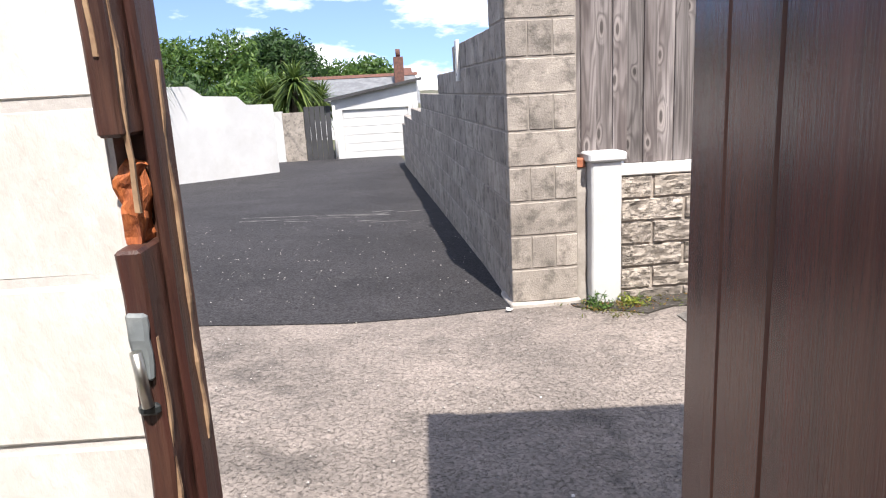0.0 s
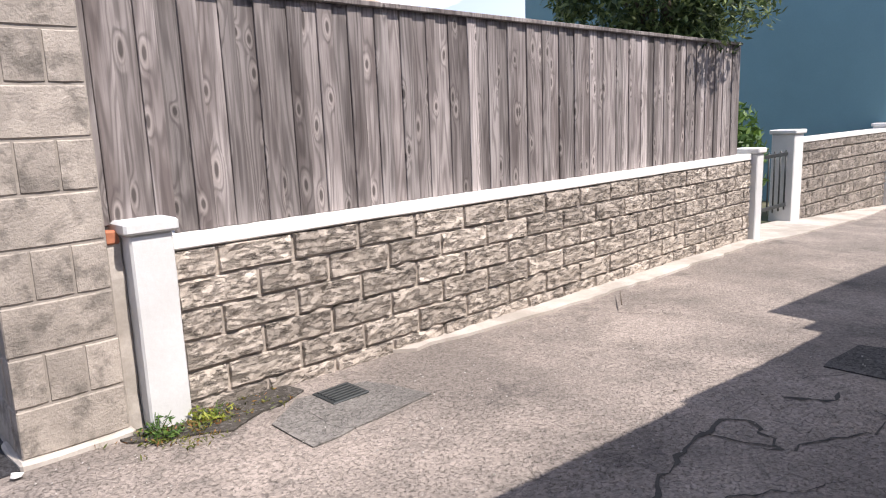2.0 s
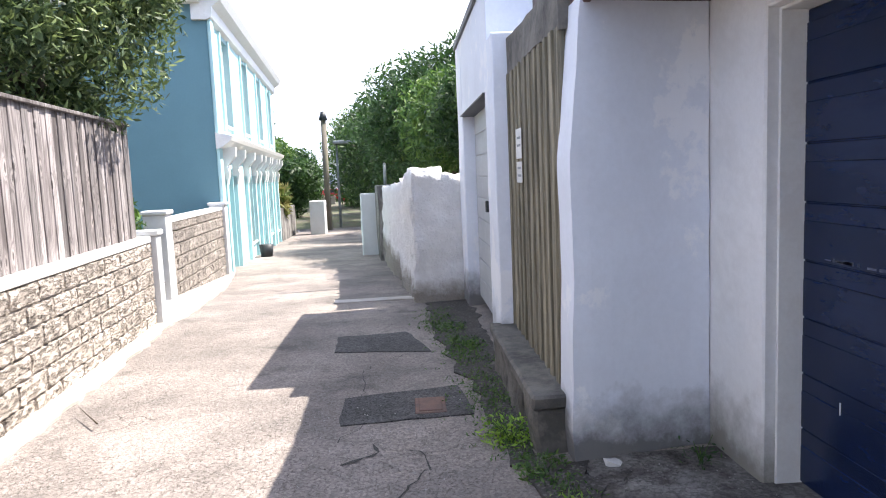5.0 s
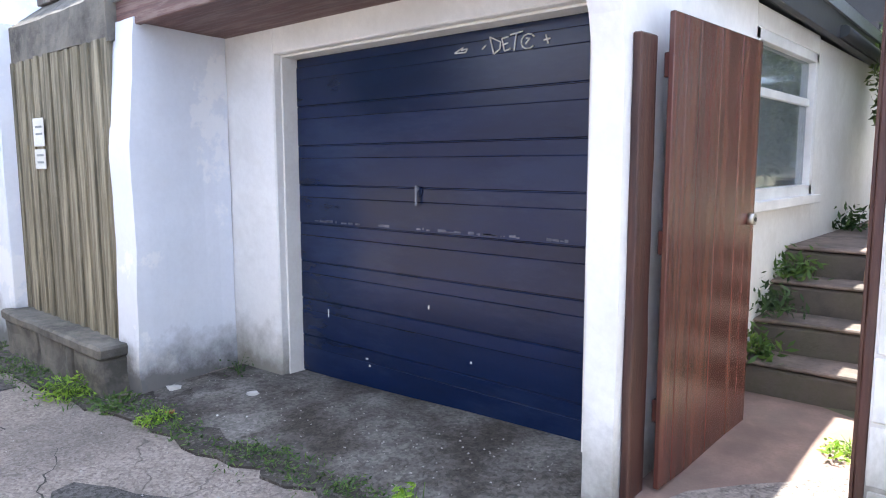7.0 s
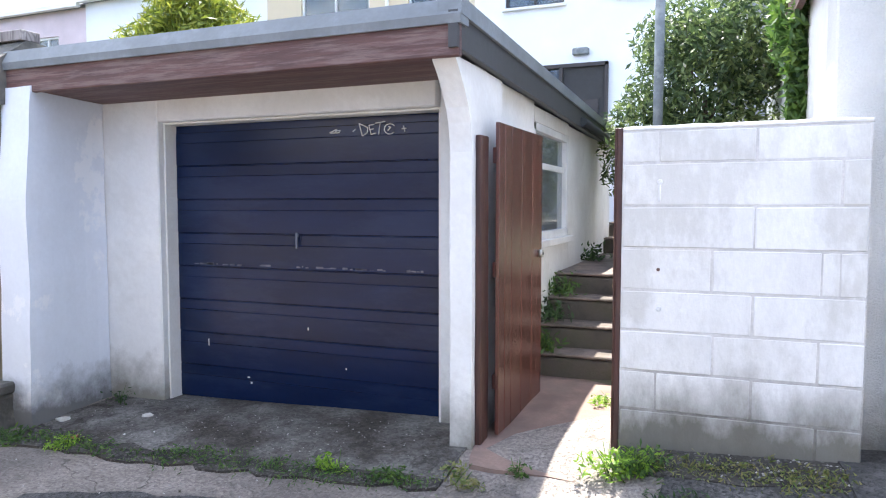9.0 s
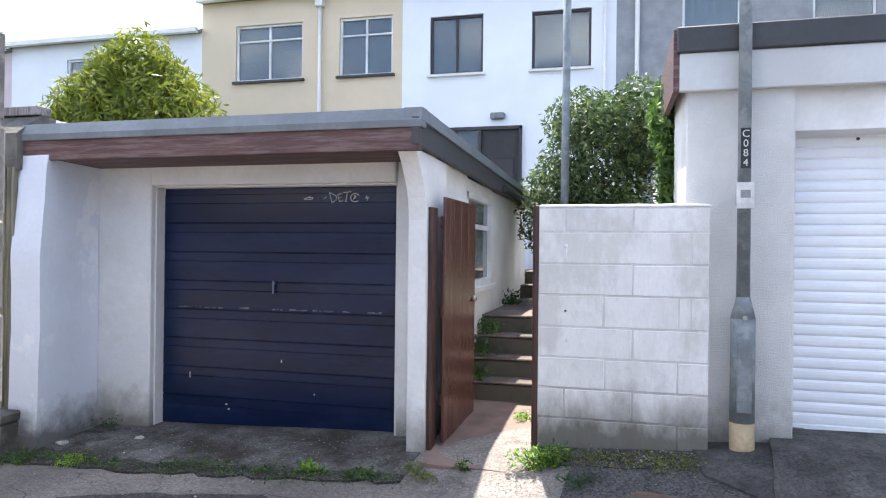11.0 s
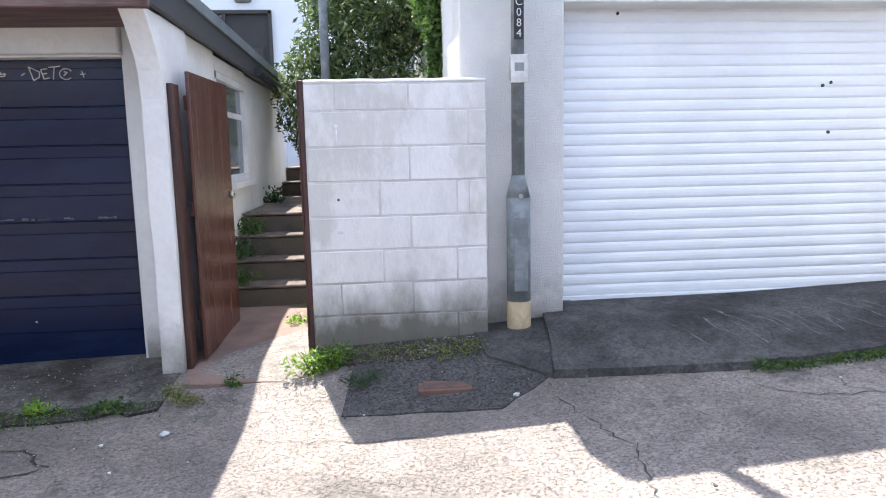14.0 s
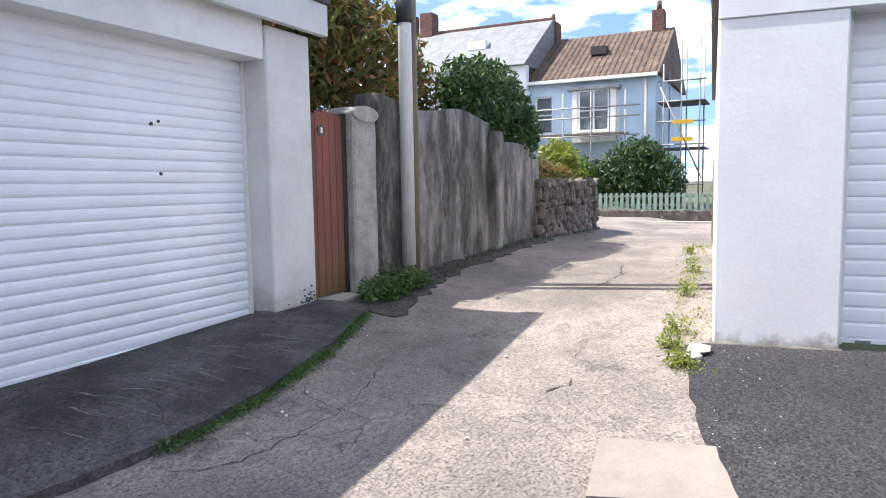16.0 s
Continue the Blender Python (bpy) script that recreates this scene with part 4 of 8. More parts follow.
# ---- gateway and steps ----
def brown_gate():
    t = thing("brown_gate", (0.75, 1.09, 0.17), "open brown-stained boarded timber gate", "gate")
    y, widths = 1.09, (0.11, 0.12, 0.2, 0.22, 0.23)
    a = Matrix.Translation((0.75, 1.09, 0)) @ Matrix.Rotation(radians(-2.2), 4, "Z") @ Matrix.Translation((-0.75, -1.09, 0))
    for w in widths:
        part("board", bbox(0.738, 0.76, y - w + 0.004, y, 0.14, 1.93, m=a, bev=0.003), BROWNGATE, t)
        y -= w
    for z in (0.4, 1.05, 1.7):
        part("ledge", bbox(0.76, 0.782, 0.24, 1.08, z, z + 0.09, m=a), BROWNGATE, t)
    k = part("knob", tube(a @ Vector((0.71, 0.28, 1.14)), a @ Vector((0.74, 0.28, 1.14)), 0.026), CHROME, t, "round worn metal lock")
    part("keyhole", tube(a @ Vector((0.706, 0.28, 1.14)), a @ Vector((0.711, 0.28, 1.14)), 0.01), BLACK, k)
    p = thing("gate_post", (0.817, 1.155, 0.15), "dark brown rotting gate post fixed to the garage wall", "gate post")
    part("post", rough_up(bbox(0.8, 0.8345, 1.09, 1.22, 0.1, 1.85, bev=0.005), 0.005, 5, 0.15), BROWNPOST, p)


brown_gate()


def latch_post():
    t = thing("latch_post", (0.08, 1.1, 0.15), "peeling brown gate frame post with a broken latch hole", "gate post")
    bm = bmesh.new()
    # two stiles with a hole between for the missing latch
    for z0, z1 in ((0.12, 1.29), (1.415, 1.86)):
        box(bm, 0.05, 0.08, 1.03, 1.1, z0, z1, bev=0.004)
    box(bm, 0.05, 0.08, 1.1, 1.165, 0.12, 1.86, bev=0.004)
    part("post", rough_up(bm, 0.005, 9, 0.07), BROWNPOST, t)
    part("stop", rough_up(bbox(0.08, 0.094, 1.085, 1.15, 0.14, 1.86, bev=0.004), 0.004, 6, 0.15), BROWNPOST, t)
    part("splintered_wood", rough_up(bbox(0.054, 0.078, 1.06, 1.1, 1.29, 1.385, bev=0.003), 0.012, 40, 0.01), ORANGEWOOD, t, "raw orange splintered wood")
    for z0, z1, x, y in ((1.33, 1.6, 0.0805, 1.045), (1.5, 1.84, 0.066, 1.0285), (0.95, 1.18, 0.0805, 1.04), (0.4, 0.92, 0.0805, 1.06), (0.45, 0.8, 0.0945, 1.1), (1.0, 1.5, 0.0945, 1.12)):
        bm = bbox(x - 0.003, x + 0.003, y - 0.003, y + 0.003, z0, z1, bev=0)
        part("split", rough_up(bm, 0.006, 17, 0.03, seed=z0), PALE_SPLIT, t, "pale split in the grain")
    pl = part("latch_plate", rough_up(bbox(0.054, 0.078, 1.02, 1.032, 1.13, 1.215, bev=0.004), 0.004, 30, 0.02), GALV, t, "bent grey metal latch")
    part("bolt", tube((0.068, 1.016, 1.1), (0.064, 1.014, 1.17), 0.007), CHROME, pl)
    part("bracket", bbox(0.052, 0.078, 1.02, 1.032, 1.085, 1.1), IRON, pl)


latch_post()

for k, (y0, y1, z) in enumerate(((-0.22, -0.5, 0.355), (-0.5, -0.78, 0.53), (-0.78, -1.06, 0.71), (-1.06, -3.75, 0.885), (-3.75, -4.2, 1.07), (-4.2, -9.1, 1.25))):
    bm = bbox(0.02, 0.9, y1 - 0.3, y0, -0.1 + 0.12 * k, z - 0.03, bev=0.012)
    st = solid("step", rough_up(bm, 0.008, 5, 0.22, seed=k), STEPMAT, "worn mossy concrete step with a reddish tread" if k < 3 else "worn concrete landing between the walls", "step", "garden steps")
    tr = part("tread", rough_up(bbox(0.025, 0.895, y1 + 0.0, y0 + 0.008, z - 0.022, z, bev=0.008), 0.006, 6, 0.2), TREADMAT, st, "reddish worn tread")

# ---- painted block wall beside the gateway ----


def block_mesh(name, depth, h, material, rough=0.004, length=0.44, seed=1.0):
    bm = bbox(0, length, 0, depth, 0, h, bev=0.006)
    bmesh.ops.bisect_plane(bm, geom=bm.verts[:] + bm.edges[:] + bm.faces[:], plane_co=(length / 2, 0, 0), plane_no=(1, 0, 0))
    for v in bm.verts:
        v.co += noise.noise_vector(v.co * 9 + Vector((seed, 0, 0))) * rough
    return finish(bm, material, name)


def white_block_wall():
    t = thing("block_wall", (-0.5, 1.12, 0.15), "white-painted concrete block garden wall with a mossy foot", "wall", kind="structure")
    part("joints", bbox(-1.06, 0.05, 1.075, 1.1685, 0.0, 1.84, bev=0), PAINTED_JOINT, t)
    part("coping", rough_up(bbox(-1.068, 0.052, 1.072, 1.172, 1.838, 1.866, bev=0.01), 0.007, 8, 0.12), PAINTED_BLOCK, t)
    me = block_mesh("painted_block", 0.1, 0.2165, PAINTED_BLOCK, 0.003)
    # long blocks, courses from the top; joints measured from the gateway's end
    tops = (1.842, 1.68, 1.46, 1.247, 1.03, 0.82, 0.61, 0.405, 0.19, -0.03)
    joints = ((0.18, 0.63), (1.0,), (0.63,), (0.44, 0.925, 1.0), (0.63,), (0.45, 0.92), (0.18, 0.63), (0.92,), (0.45, 0.9))
    for c, cut in enumerate(joints):
        ends = (0.0, *cut, 1.11)
        for a, b in zip(ends, ends[1:]):
            h = tops[c] - tops[c + 1] - 0.007
            piece("block", me, Matrix.Translation((0.05 - b + 0.003, 1.072 + 0.002 * ((c * 7 + int(a * 10)) % 3 - 1), tops[c + 1])) @ Matrix.Diagonal(((b - a - 0.005) / 0.44, 1, h / 0.2165, 1)), t)
    for x, z in ((-0.135, 1.58), (-0.14, 0.935)):
        part("cement_blob", tube((x, 1.165, z), (x, 1.182, z), 0.018, 0.01, seg=10), KEYPLASTER, t)
    part("drip", bbox(-0.142, -0.128, 1.168, 1.176, 1.48, 1.575), KEYPLASTER, t)
    part("fixing_hole", tube((-0.135, 1.16, 1.135), (-0.135, 1.1765, 1.135), 0.009, seg=10), RUST, t)


# ---- garage with the white roller door ----
def roller_slats(parent, x0, x1, y, z0, z1, material, m=None, pitch=0.0765):
    n = round((z1 - z0) / pitch)
    h = (z1 - z0) / n
    bm = bmesh.new()
    prof = [(0.0, 0.0), (0.006, 0.004), (0.011, 0.016), (0.013, h * 0.5), (0.011, h - 0.018), (0.004, h - 0.006), (0.0, h - 0.003)]
    a = [bm.verts.new((x0, dy, z)) for dy, z in prof]
    b = [bm.verts.new((x1, dy, z)) for dy, z in prof]
    for k in range(len(prof) - 1):
        f = bm.faces.new((a[k], a[k + 1], b[k + 1], b[k]))
    bm.faces.new((a[-1], a[0], b[0], b[-1]))
    bm.faces.new(a[::-1])
    bm.faces.new(b)
    bmesh.ops.recalc_face_normals(bm, faces=bm.faces)
    me = finish(bm, material, "slat")
    for i in range(n):
        piece("slat", me, (m or Matrix()) @ Matrix.Translation((0, y, z0 + i * h)), parent)


def white_garage():
    g = thing("roller_door_garage", (-3.0, 0.7, 0.3), "white flat-roofed garage with a charcoal roof edge", "garage")
    part("front_wall", bbox(-1.6, -0.92, 0.66, 1.0, 0.0, 2.66, bev=0.01), ROUGHCAST, g)
    part("pier", bbox(-4.98, -4.44, 0.5, 0.95, 0.42, 2.62, bev=0.012), ROUGHCAST, g)
    part("pier_foot", rough_up(bbox(-5.0, -4.42, 0.52, 0.965, 0.1, 0.42, bev=0.015), 0.008, 6, 0.12), KERB, g)
    part("lintel", bbox(-4.44, -1.6, 0.66, 0.93, 2.36, 2.66), WHITE, g)
    part("side_wall", bbox(-1.08, -0.92, -4.5, 0.66, 0.0, 2.9), WHITE, g)
    part("side_wall", bbox(-4.98, -4.82, -4.5, 0.5, 0.0, 2.75), WHITE, g)
    part("back_wall", bbox(-4.82, -1.08, -4.5, -4.35, 0.0, 2.75), WHITE, g)
    roof = part("roof", bbox(-5.08, -0.85, -4.6, 1.05, 2.87, 2.95), DARKFASCIA, g)
    part("fascia", bbox(-5.1, -0.87, 1.0, 1.06, 2.63, 2.885, bev=0.006), CLEANWHITE, roof, "white painted fascia band")
    part("roof_edge", bbox(-5.12, -0.85, 0.98, 1.085, 2.885, 3.06, bev=0.01), DARKFASCIA, roof, "charcoal roof edge")
    side = prism([(1.05, 2.63), (1.05, 3.05), (-4.6, 3.25), (-4.6, 2.95)], 0.83, 0.87, m=Matrix.Rotation(radians(90), 4, "Z"))
    part("bargeboard", side, BARGE, roof, "brown side bargeboard")
    d = part("roller_door", bbox(-4.44, -1.6, 0.66, 0.695, 0.3, 2.36, bev=0), ROLLER, g, "white ribbed roller shutter door")
    roller_slats(d, -4.43, -1.61, 0.695, 0.37, 2.355, ROLLER)
    part("bottom_rail", bbox(-4.43, -1.61, 0.69, 0.722, 0.29, 0.368), ROLLER, d)
    part("maker_plate", bbox(-1.73, -1.64, 0.722, 0.727, 0.315, 0.345, bev=0), GALV, d)
    for x, z in ((-3.62, 1.85), (-3.56, 1.83), (-3.62, 1.5), (-2.05, 2.33)):
        part("bullet_scar", tube((x, 0.7, z), (x, 0.712, z), 0.012, seg=8), IRON, d)
    for x0, x1 in ((-1.625, -1.6), (-4.44, -4.415)):
        part("guide_rail", bbox(x0, x1, 0.69, 0.74, 0.3, 2.36), TRIMWHITE, d)
    return g


white_garage()


# ---- lamp post ----
def lamp_post():
    x, y = -1.27, 1.13
    t = thing("lamp_post", (x, y, 0.2), "grey steel lamp post with a tan painted foot", "lamp post")
    part("foot", tube((x, y, 0.1), (x, y, 0.45), 0.078, 0.078, 20), TAN, t, "tan painted foot")
    bm = bmesh.new()
    cyl(bm, (x, y, 0.45), (x, y, 1.12), 0.077, 0.077, 20)
    cyl(bm, (x, y, 1.12), (x, y, 1.26), 0.077, 0.043, 20)
    part("base", bm, GALV, t)
    bm = bmesh.new()
    box(bm, x - 0.045, x + 0.045, y + 0.07, y + 0.083, 0.52, 1.0, bev=0.004)
    part("access_door", bm, GALV, t)
    part("lock", tube((x, y + 0.07, 1.13), (x, y + 0.088, 1.13), 0.014), CHROME, t)
    part("shaft", tube((x, y, 1.26), (x, y, 5.6), 0.042, 0.038, 18), GALV, t)
    part("arm", tube((x, y, 5.6), (x, y + 0.7, 5.75), 0.03, 0.025, 12), GALV, t)
    part("lantern", bbox(x - 0.11, x + 0.11, y + 0.6, y + 1.1, 5.7, 5.8, bev=0.02), GALV, t)
    b = part("band", tube((x, y, 1.85), (x, y, 1.99), 0.05, 0.05, 18), GALV, t)
    part("notice_plate", bbox(x - 0.055, x + 0.055, y + 0.048, y + 0.056, 1.83, 2.0), LITTER, b)
    part("notice_text", bbox(x - 0.03, x + 0.03, y + 0.056, y + 0.058, 1.9, 1.95, bev=0), GALV, b)
    pl = part("number_plate", bbox(x - 0.03, x + 0.03, y + 0.042, y + 0.048, 2.09, 2.35, bev=0), BLACK, t, "black plate lettered C084 in white")
    for k, ch in enumerate("C084"):
        cu = bpy.data.curves.new("letter", "FONT")
        cu.body, cu.size, cu.align_x, cu.extrude = ch, 0.066, "CENTER", 0.001
        tmp = bpy.data.objects.new("letter", cu)
        me = bpy.data.meshes.new_from_object(tmp)
        bpy.data.objects.remove(tmp)
        me.materials.append(PLATEWHITE)
        ob = part("letter", me, None, pl)
        ob.matrix_basis = Matrix.Translation((x, y + 0.05, 2.291 - k * 0.062)) @ Euler((radians(90), 0, radians(180))).to_matrix().to_4x4()


lamp_post()


# ---- the slatted panel, its ledge and the grey garage ----
def slatted_panel():
    t = thing("boarded_panel", (4.7, 1.7, 0.45), "weathered brown boarded panel between white piers", "panel")
    x = 4.02
    k = 0
    rnd = random.Random(7)
    while x < 5.62:
        w = rnd.choice((0.075, 0.085, 0.1))
        part("board", bbox(x, x + w - 0.006, 1.63 + (0.014 if k % 2 else 0), 1.665 + (0.014 if k % 2 else 0), 0.27, 2.15 + rnd.uniform(-0.01, 0.0), bev=0.003), SLATWOOD, t)
        x += w
        k += 1
    for z in (0.6, 1.85):
        part("rail", bbox(4.0, 5.65, 1.58, 1.63, z, z + 0.09), SLATWOOD, t)
    n = thing("notice", (5.15, 1.69, 1.45), "small weathered white notice on the boards", "notice")
    part("plate", bbox(5.05, 5.25, 1.681, 1.687, 1.52, 1.72), PLATEWHITE, n)
    part("plate", bbox(5.05, 5.25, 1.681, 1.687, 1.36, 1.5), PLATEWHITE, n)
    for z in (1.6, 1.65, 1.4, 1.45):
        part("text_line", bbox(5.08, 5.2, 1.687, 1.689, z, z + 0.015, bev=0), GALV, n)
    led = thing("concrete_ledge", (4.8, 1.7, 0.05), "broken mossy concrete ledge below the boards", "ledge")
    for k, (a, b, h) in enumerate(((3.93, 4.42, 0.27), (4.43, 5.0, 0.285), (5.01, 5.7, 0.275))):
        part("lump", rough_up(bbox(a, b, 1.6, 1.84, -0.08, h - 0.06, bev=0.02), 0.03, 5, 0.1, seed=k), KERB, led)
    part("slab", rough_up(bbox(3.92, 5.7, 1.6, 1.86, 0.21, 0.285, bev=0.015), 0.012, 5, 0.14), KERB, led, "weathered slab top")
    c = solid("concrete_beam", rough_up(prism([(1.3, 2.14), (1.67, 2.14), (1.66, 2.4), (1.45, 2.58), (1.3, 2.58)], -5.65, -4.0, m=Matrix.Rotation(radians(90), 4, "Z") @ Matrix.Diagonal((1, 1, 1, 1))), 0.02, 4, 0.2), KERB, "dark mossy concrete beam above the boards", "beam")
    solid("timber_batten", bbox(4.0, 5.6, 1.34, 1.48, 2.585, 2.655), FENCE, "pale timber batten on the concrete beam", "batten")


slatted_panel()


def grey_garage():
    g = thing("grey_door_garage", (7.3, 1.4, 0.1), "white painted garage with a pale grey door", "garage")
    part("pier", rough_up(bbox(5.65, 6.15, 1.3, 1.78, -0.1, 2.45, bev=0.01), 0.008, 4, 0.25), BLUEWHITE, g)
    part("pier", rough_up(bbox(8.35, 8.95, 1.3, 1.78, -0.1, 2.9, bev=0.01), 0.008, 4, 0.25), BLUEWHITE, g)
    part("lintel", bbox(6.0, 8.35, 1.3, 1.775, 2.08, 2.9), BLUEWHITE, g)
    part("side_wall", bbox(8.75, 8.95, -3.5, 1.3, -0.1, 2.9), BLUEWHITE, g)
    part("side_wall", bbox(5.65, 5.85, -3.5, 1.3, -0.1, 2.4), BLUEWHITE, g)
    part("back_wall", bbox(5.85, 8.75, -3.5, -3.3, -0.1, 2.9), BLUEWHITE, g)
    part("roof", bbox(5.98, 9.0, -3.6, 1.8, 2.9, 2.97), DARKFASCIA, g)
    part("parapet", bbox(5.65, 5.98, -3.5, 1.3, 2.4, 2.95), BLUEWHITE, g)
    d = part("door", bbox(6.15, 8.35, 1.6, 1.63, 0.02, 2.08), GREYDOOR, g, "pale grey ribbed metal door")
    for k in range(9):
        part("panel", bbox(6.16, 8.34, 1.63, 1.645, 0.03 + k * 0.228, 0.25 + k * 0.228, bev=0.006), GREYDOOR, d)
    part("handle", bbox(7.2, 7.26, 1.645, 1.68, 1.05, 1.16), IRON, d)
    part("hood", bbox(6.16, 8.34, 1.63, 1.8, 2.06, 2.078), DARKFASCIA, d)


grey_garage()


def rough_wall(name, x0, x1, y0, y1, z0, top, material, label, m=None, amount=0.05, cut=0.16, seed=0.0):
    """A lumpy hand-built wall: top is a function of x."""
    bm = bbox(x0, x1, y0, y1, z0, z0 + 1, bev=0)
    rough_up(bm, 0.0, 1, cut)
    for v in bm.verts:
        h = top(v.co.x)
        v.co.z = z0 + (v.co.z - z0) * (h - z0)
        p = v.co.copy()
        v.co += noise.noise_vector(p * 2.1 + Vector((seed, 0, 0))) * amount * 0.6 + noise.noise_vector(p * 7.0 + Vector((seed, 5, 0))) * amount * 0.6
    if m is not None:
        bmesh.ops.transform(bm, matrix=m, verts=bm.verts)
    for f in bm.faces:
        f.smooth = True
    return solid(name, bm, material, label, "wall", kind="structure")


rough_wall("wall_whitewashed", 8.95, 9.45, 1.55, 2.38, -0.25, lambda x: 1.42, WHITESTONE, "lumpy whitewashed rubble wall end beside the garage", amount=0.085, cut=0.06)
TURN_E = Matrix.Translation((9.45, 2.2, 0)) @ Matrix.Rotation(radians(4.5), 4, "Z") @ Matrix.Translation((-9.45, -2.2, 0))
rough_wall("wall_whitewashed", 9.45, 17.0, 1.95, 2.4, -0.8, lambda x: 1.38 - 0.03 * (x - 9.4) + 0.16 * math.exp(-((x - 9.7) / 0.4) ** 2), WHITESTONE, "lumpy whitewashed rubble garden wall", m=TURN_E, amount=0.095, cut=0.08)
rough_wall("wall_grey", 17.0, 19.0, 2.0, 2.5, -1.2, lambda x: 1.2, OLDWALL, "grey rough stone garden wall", m=TURN_E, amount=0.05, cut=0.3)
solid("gate_pillar", rough_up(bbox(19.0, 19.5, 2.3, 2.9, -1.2, 1.0, m=TURN_E, bev=0.03), 0.02, 3, 0.4), CLEANWHITE, "white painted gate pillar along the lane", "pillar")


# ---- north side: block wall, low stone wall and fence ----
def north_block_wall():
    NORTH = Matrix.Translation(N0 + U * 0.025) @ Matrix.Rotation(ANG, 4, "Z")
    t = thing("concrete_block_wall", (*north(0.2, 0), 0.0), "bare grey concrete block wall stepping down along the driveway", "wall", kind="structure")
    tops = [(0.0, 0.55, 2.06), (0.55, 2.6, 1.835), (2.6, 4.1, 1.61), (4.1, 6.9, 1.385), (6.9, 9.5, 1.1), (9.5, 12.2, 0.875), (12.2, 13.2, 0.65)]
    for a, b, z in tops:
        part("joints", bbox(0.007, 0.2, a + (0.012 if a == 0 else 0), b, -0.9, z - 0.012, m=NORTH, bev=0), BLOCK_JOINT, t)
    part("joints", bbox(0.012, 0.45, 0.006, 0.2, -0.2, 2.05, m=NORTH, bev=0), BLOCK_JOINT, t)
    me = block_mesh("block", 0.1, 0.214, BLOCK, 0.004)
    # end face, with cut blocks in every other course
    for c in range(9):
        z = 0.037 + c * 0.225
        if c % 2 == 0:
            piece("block", me, NORTH @ Matrix.Translation((0.004, 0, z)) @ Matrix.Diagonal((1.0, 1, 1, 1)), t)
        else:
            for x, w in ((0.004, 0.13), (0.144, 0.15), (0.304, 0.14)):
                piece("block", me, NORTH @ Matrix.Translation((x, 0, z)) @ Matrix.Diagonal((w / 0.44, 1, 1, 1)), t)
    part("footing", rough_up(bbox(-0.02, 0.46, -0.03, 0.3, -0.2, 0.035, m=NORTH, bev=0.012), 0.01, 7, 0.12), PALE_CONC, t, "pale concrete footing")
    # the driveway face
    turn = NORTH @ Matrix.Rotation(radians(90), 4, "Z") @ Matrix.Translation((0, -0.1, 0))
    me2 = block_mesh("block", 0.1, 0.214, BLOCK, 0.004, seed=5.0)
    for a, b, z in tops:
        n = int(round((z - (-0.9 if a > 6 else -0.42)) / 0.225))
        for c in range(n):
            zz = z - 0.225 * (c + 1) + 0.004
            odd = round((zz - 0.041) / 0.225) % 2
            x = a - (0.225 if odd else 0.0)
            x = a if x < a else x
            first = True
            while x < b - 0.03:
                w = 0.215 if first and odd else 0.44
                w = min(w, b - x)
                if a == 0 and first:
                    x += 0.1
                    w = min(w, b - x)
                piece("block", me2, turn @ Matrix.Translation((x, 0, zz)) @ Matrix.Diagonal((w / 0.44, 1, 1, 1)), t)
                x += w + 0.01
                first = False
    s = thing("wall_bracket", (*north(0.0, 2.2), 1.6), "white painted timber batten fixed on the block wall", "batten")
    part("batten", bbox(-0.03, 0.0, 2.05, 2.16, 1.5, 1.86, m=NORTH), TRIMWHITE, s)
    for z in (1.56, 1.78):
        part("screw", tube(NORTH @ Vector((-0.033, 2.1, z)), NORTH @ Vector((-0.028, 2.1, z)), 0.01), IRON, s)


def split_mesh(k, w, h, material, depth=0.026):
    """A split-face walling stone with a bulging, broken front."""
    bm = bmesh.new()
    nx, nz = 12, 6
    vs = []
    for i in range(nx + 1):
        row = []
        for j in range(nz + 1):
            x = w * (0 if i == 0 else 1 if i == nx else 0.022 + 0.956 * (i - 1) / (nx - 2))
            z = h * (0 if j == 0 else 1 if j == nz else 0.06 + 0.88 * (j - 1) / (nz - 2))
            e = min(i, nx - i, 1) * min(j, nz - j, 1)
            y = -e * (0.016 + depth * 0.6 * (0.5 + noise.noise(Vector((x * 10 + k * 9, z * 17, k))))) - 0.02 * abs(noise.noise(Vector((x * 27, z * 42, k * 3)))) * e
            row.append(bm.verts.new((x, y, z)))
        vs.append(row)
    for i in range(nx):
        for j in range(nz):
            bm.faces.new((vs[i][j], vs[i + 1][j], vs[i + 1][j + 1], vs[i][j + 1]))
    bmesh.ops.recalc_face_normals(bm, faces=bm.faces)
    if bm.faces[:][0].normal.y > 0:
        bmesh.ops.reverse_faces(bm, faces=bm.faces)
    r = bmesh.ops.extrude_edge_only(bm, edges=[e for e in bm.edges if e.is_boundary])
    for v in r["geom"]:
        if isinstance(v, bmesh.types.BMVert):
            v.co.y = 0.05
    return finish(bm, material, "stone")


def stone_courses(t, m, length, z0, rise, n, meshes, w=0.44):
    rnd = random.Random(int(length * 10))
    for c in range(n):
        x = -0.22 if c % 2 else 0.0
        while x < length - 0.03:
            a, b = max(x, 0), min(x + w - 0.012, length)
            if b - a > 0.06:
                piece("stone", rnd.choice(meshes), m @ Matrix.Translation((a, 0, z0 + c * rise)) @ Matrix.Diagonal(((b - a) / 0.428, 1, 1, 1)), t)
            x += w


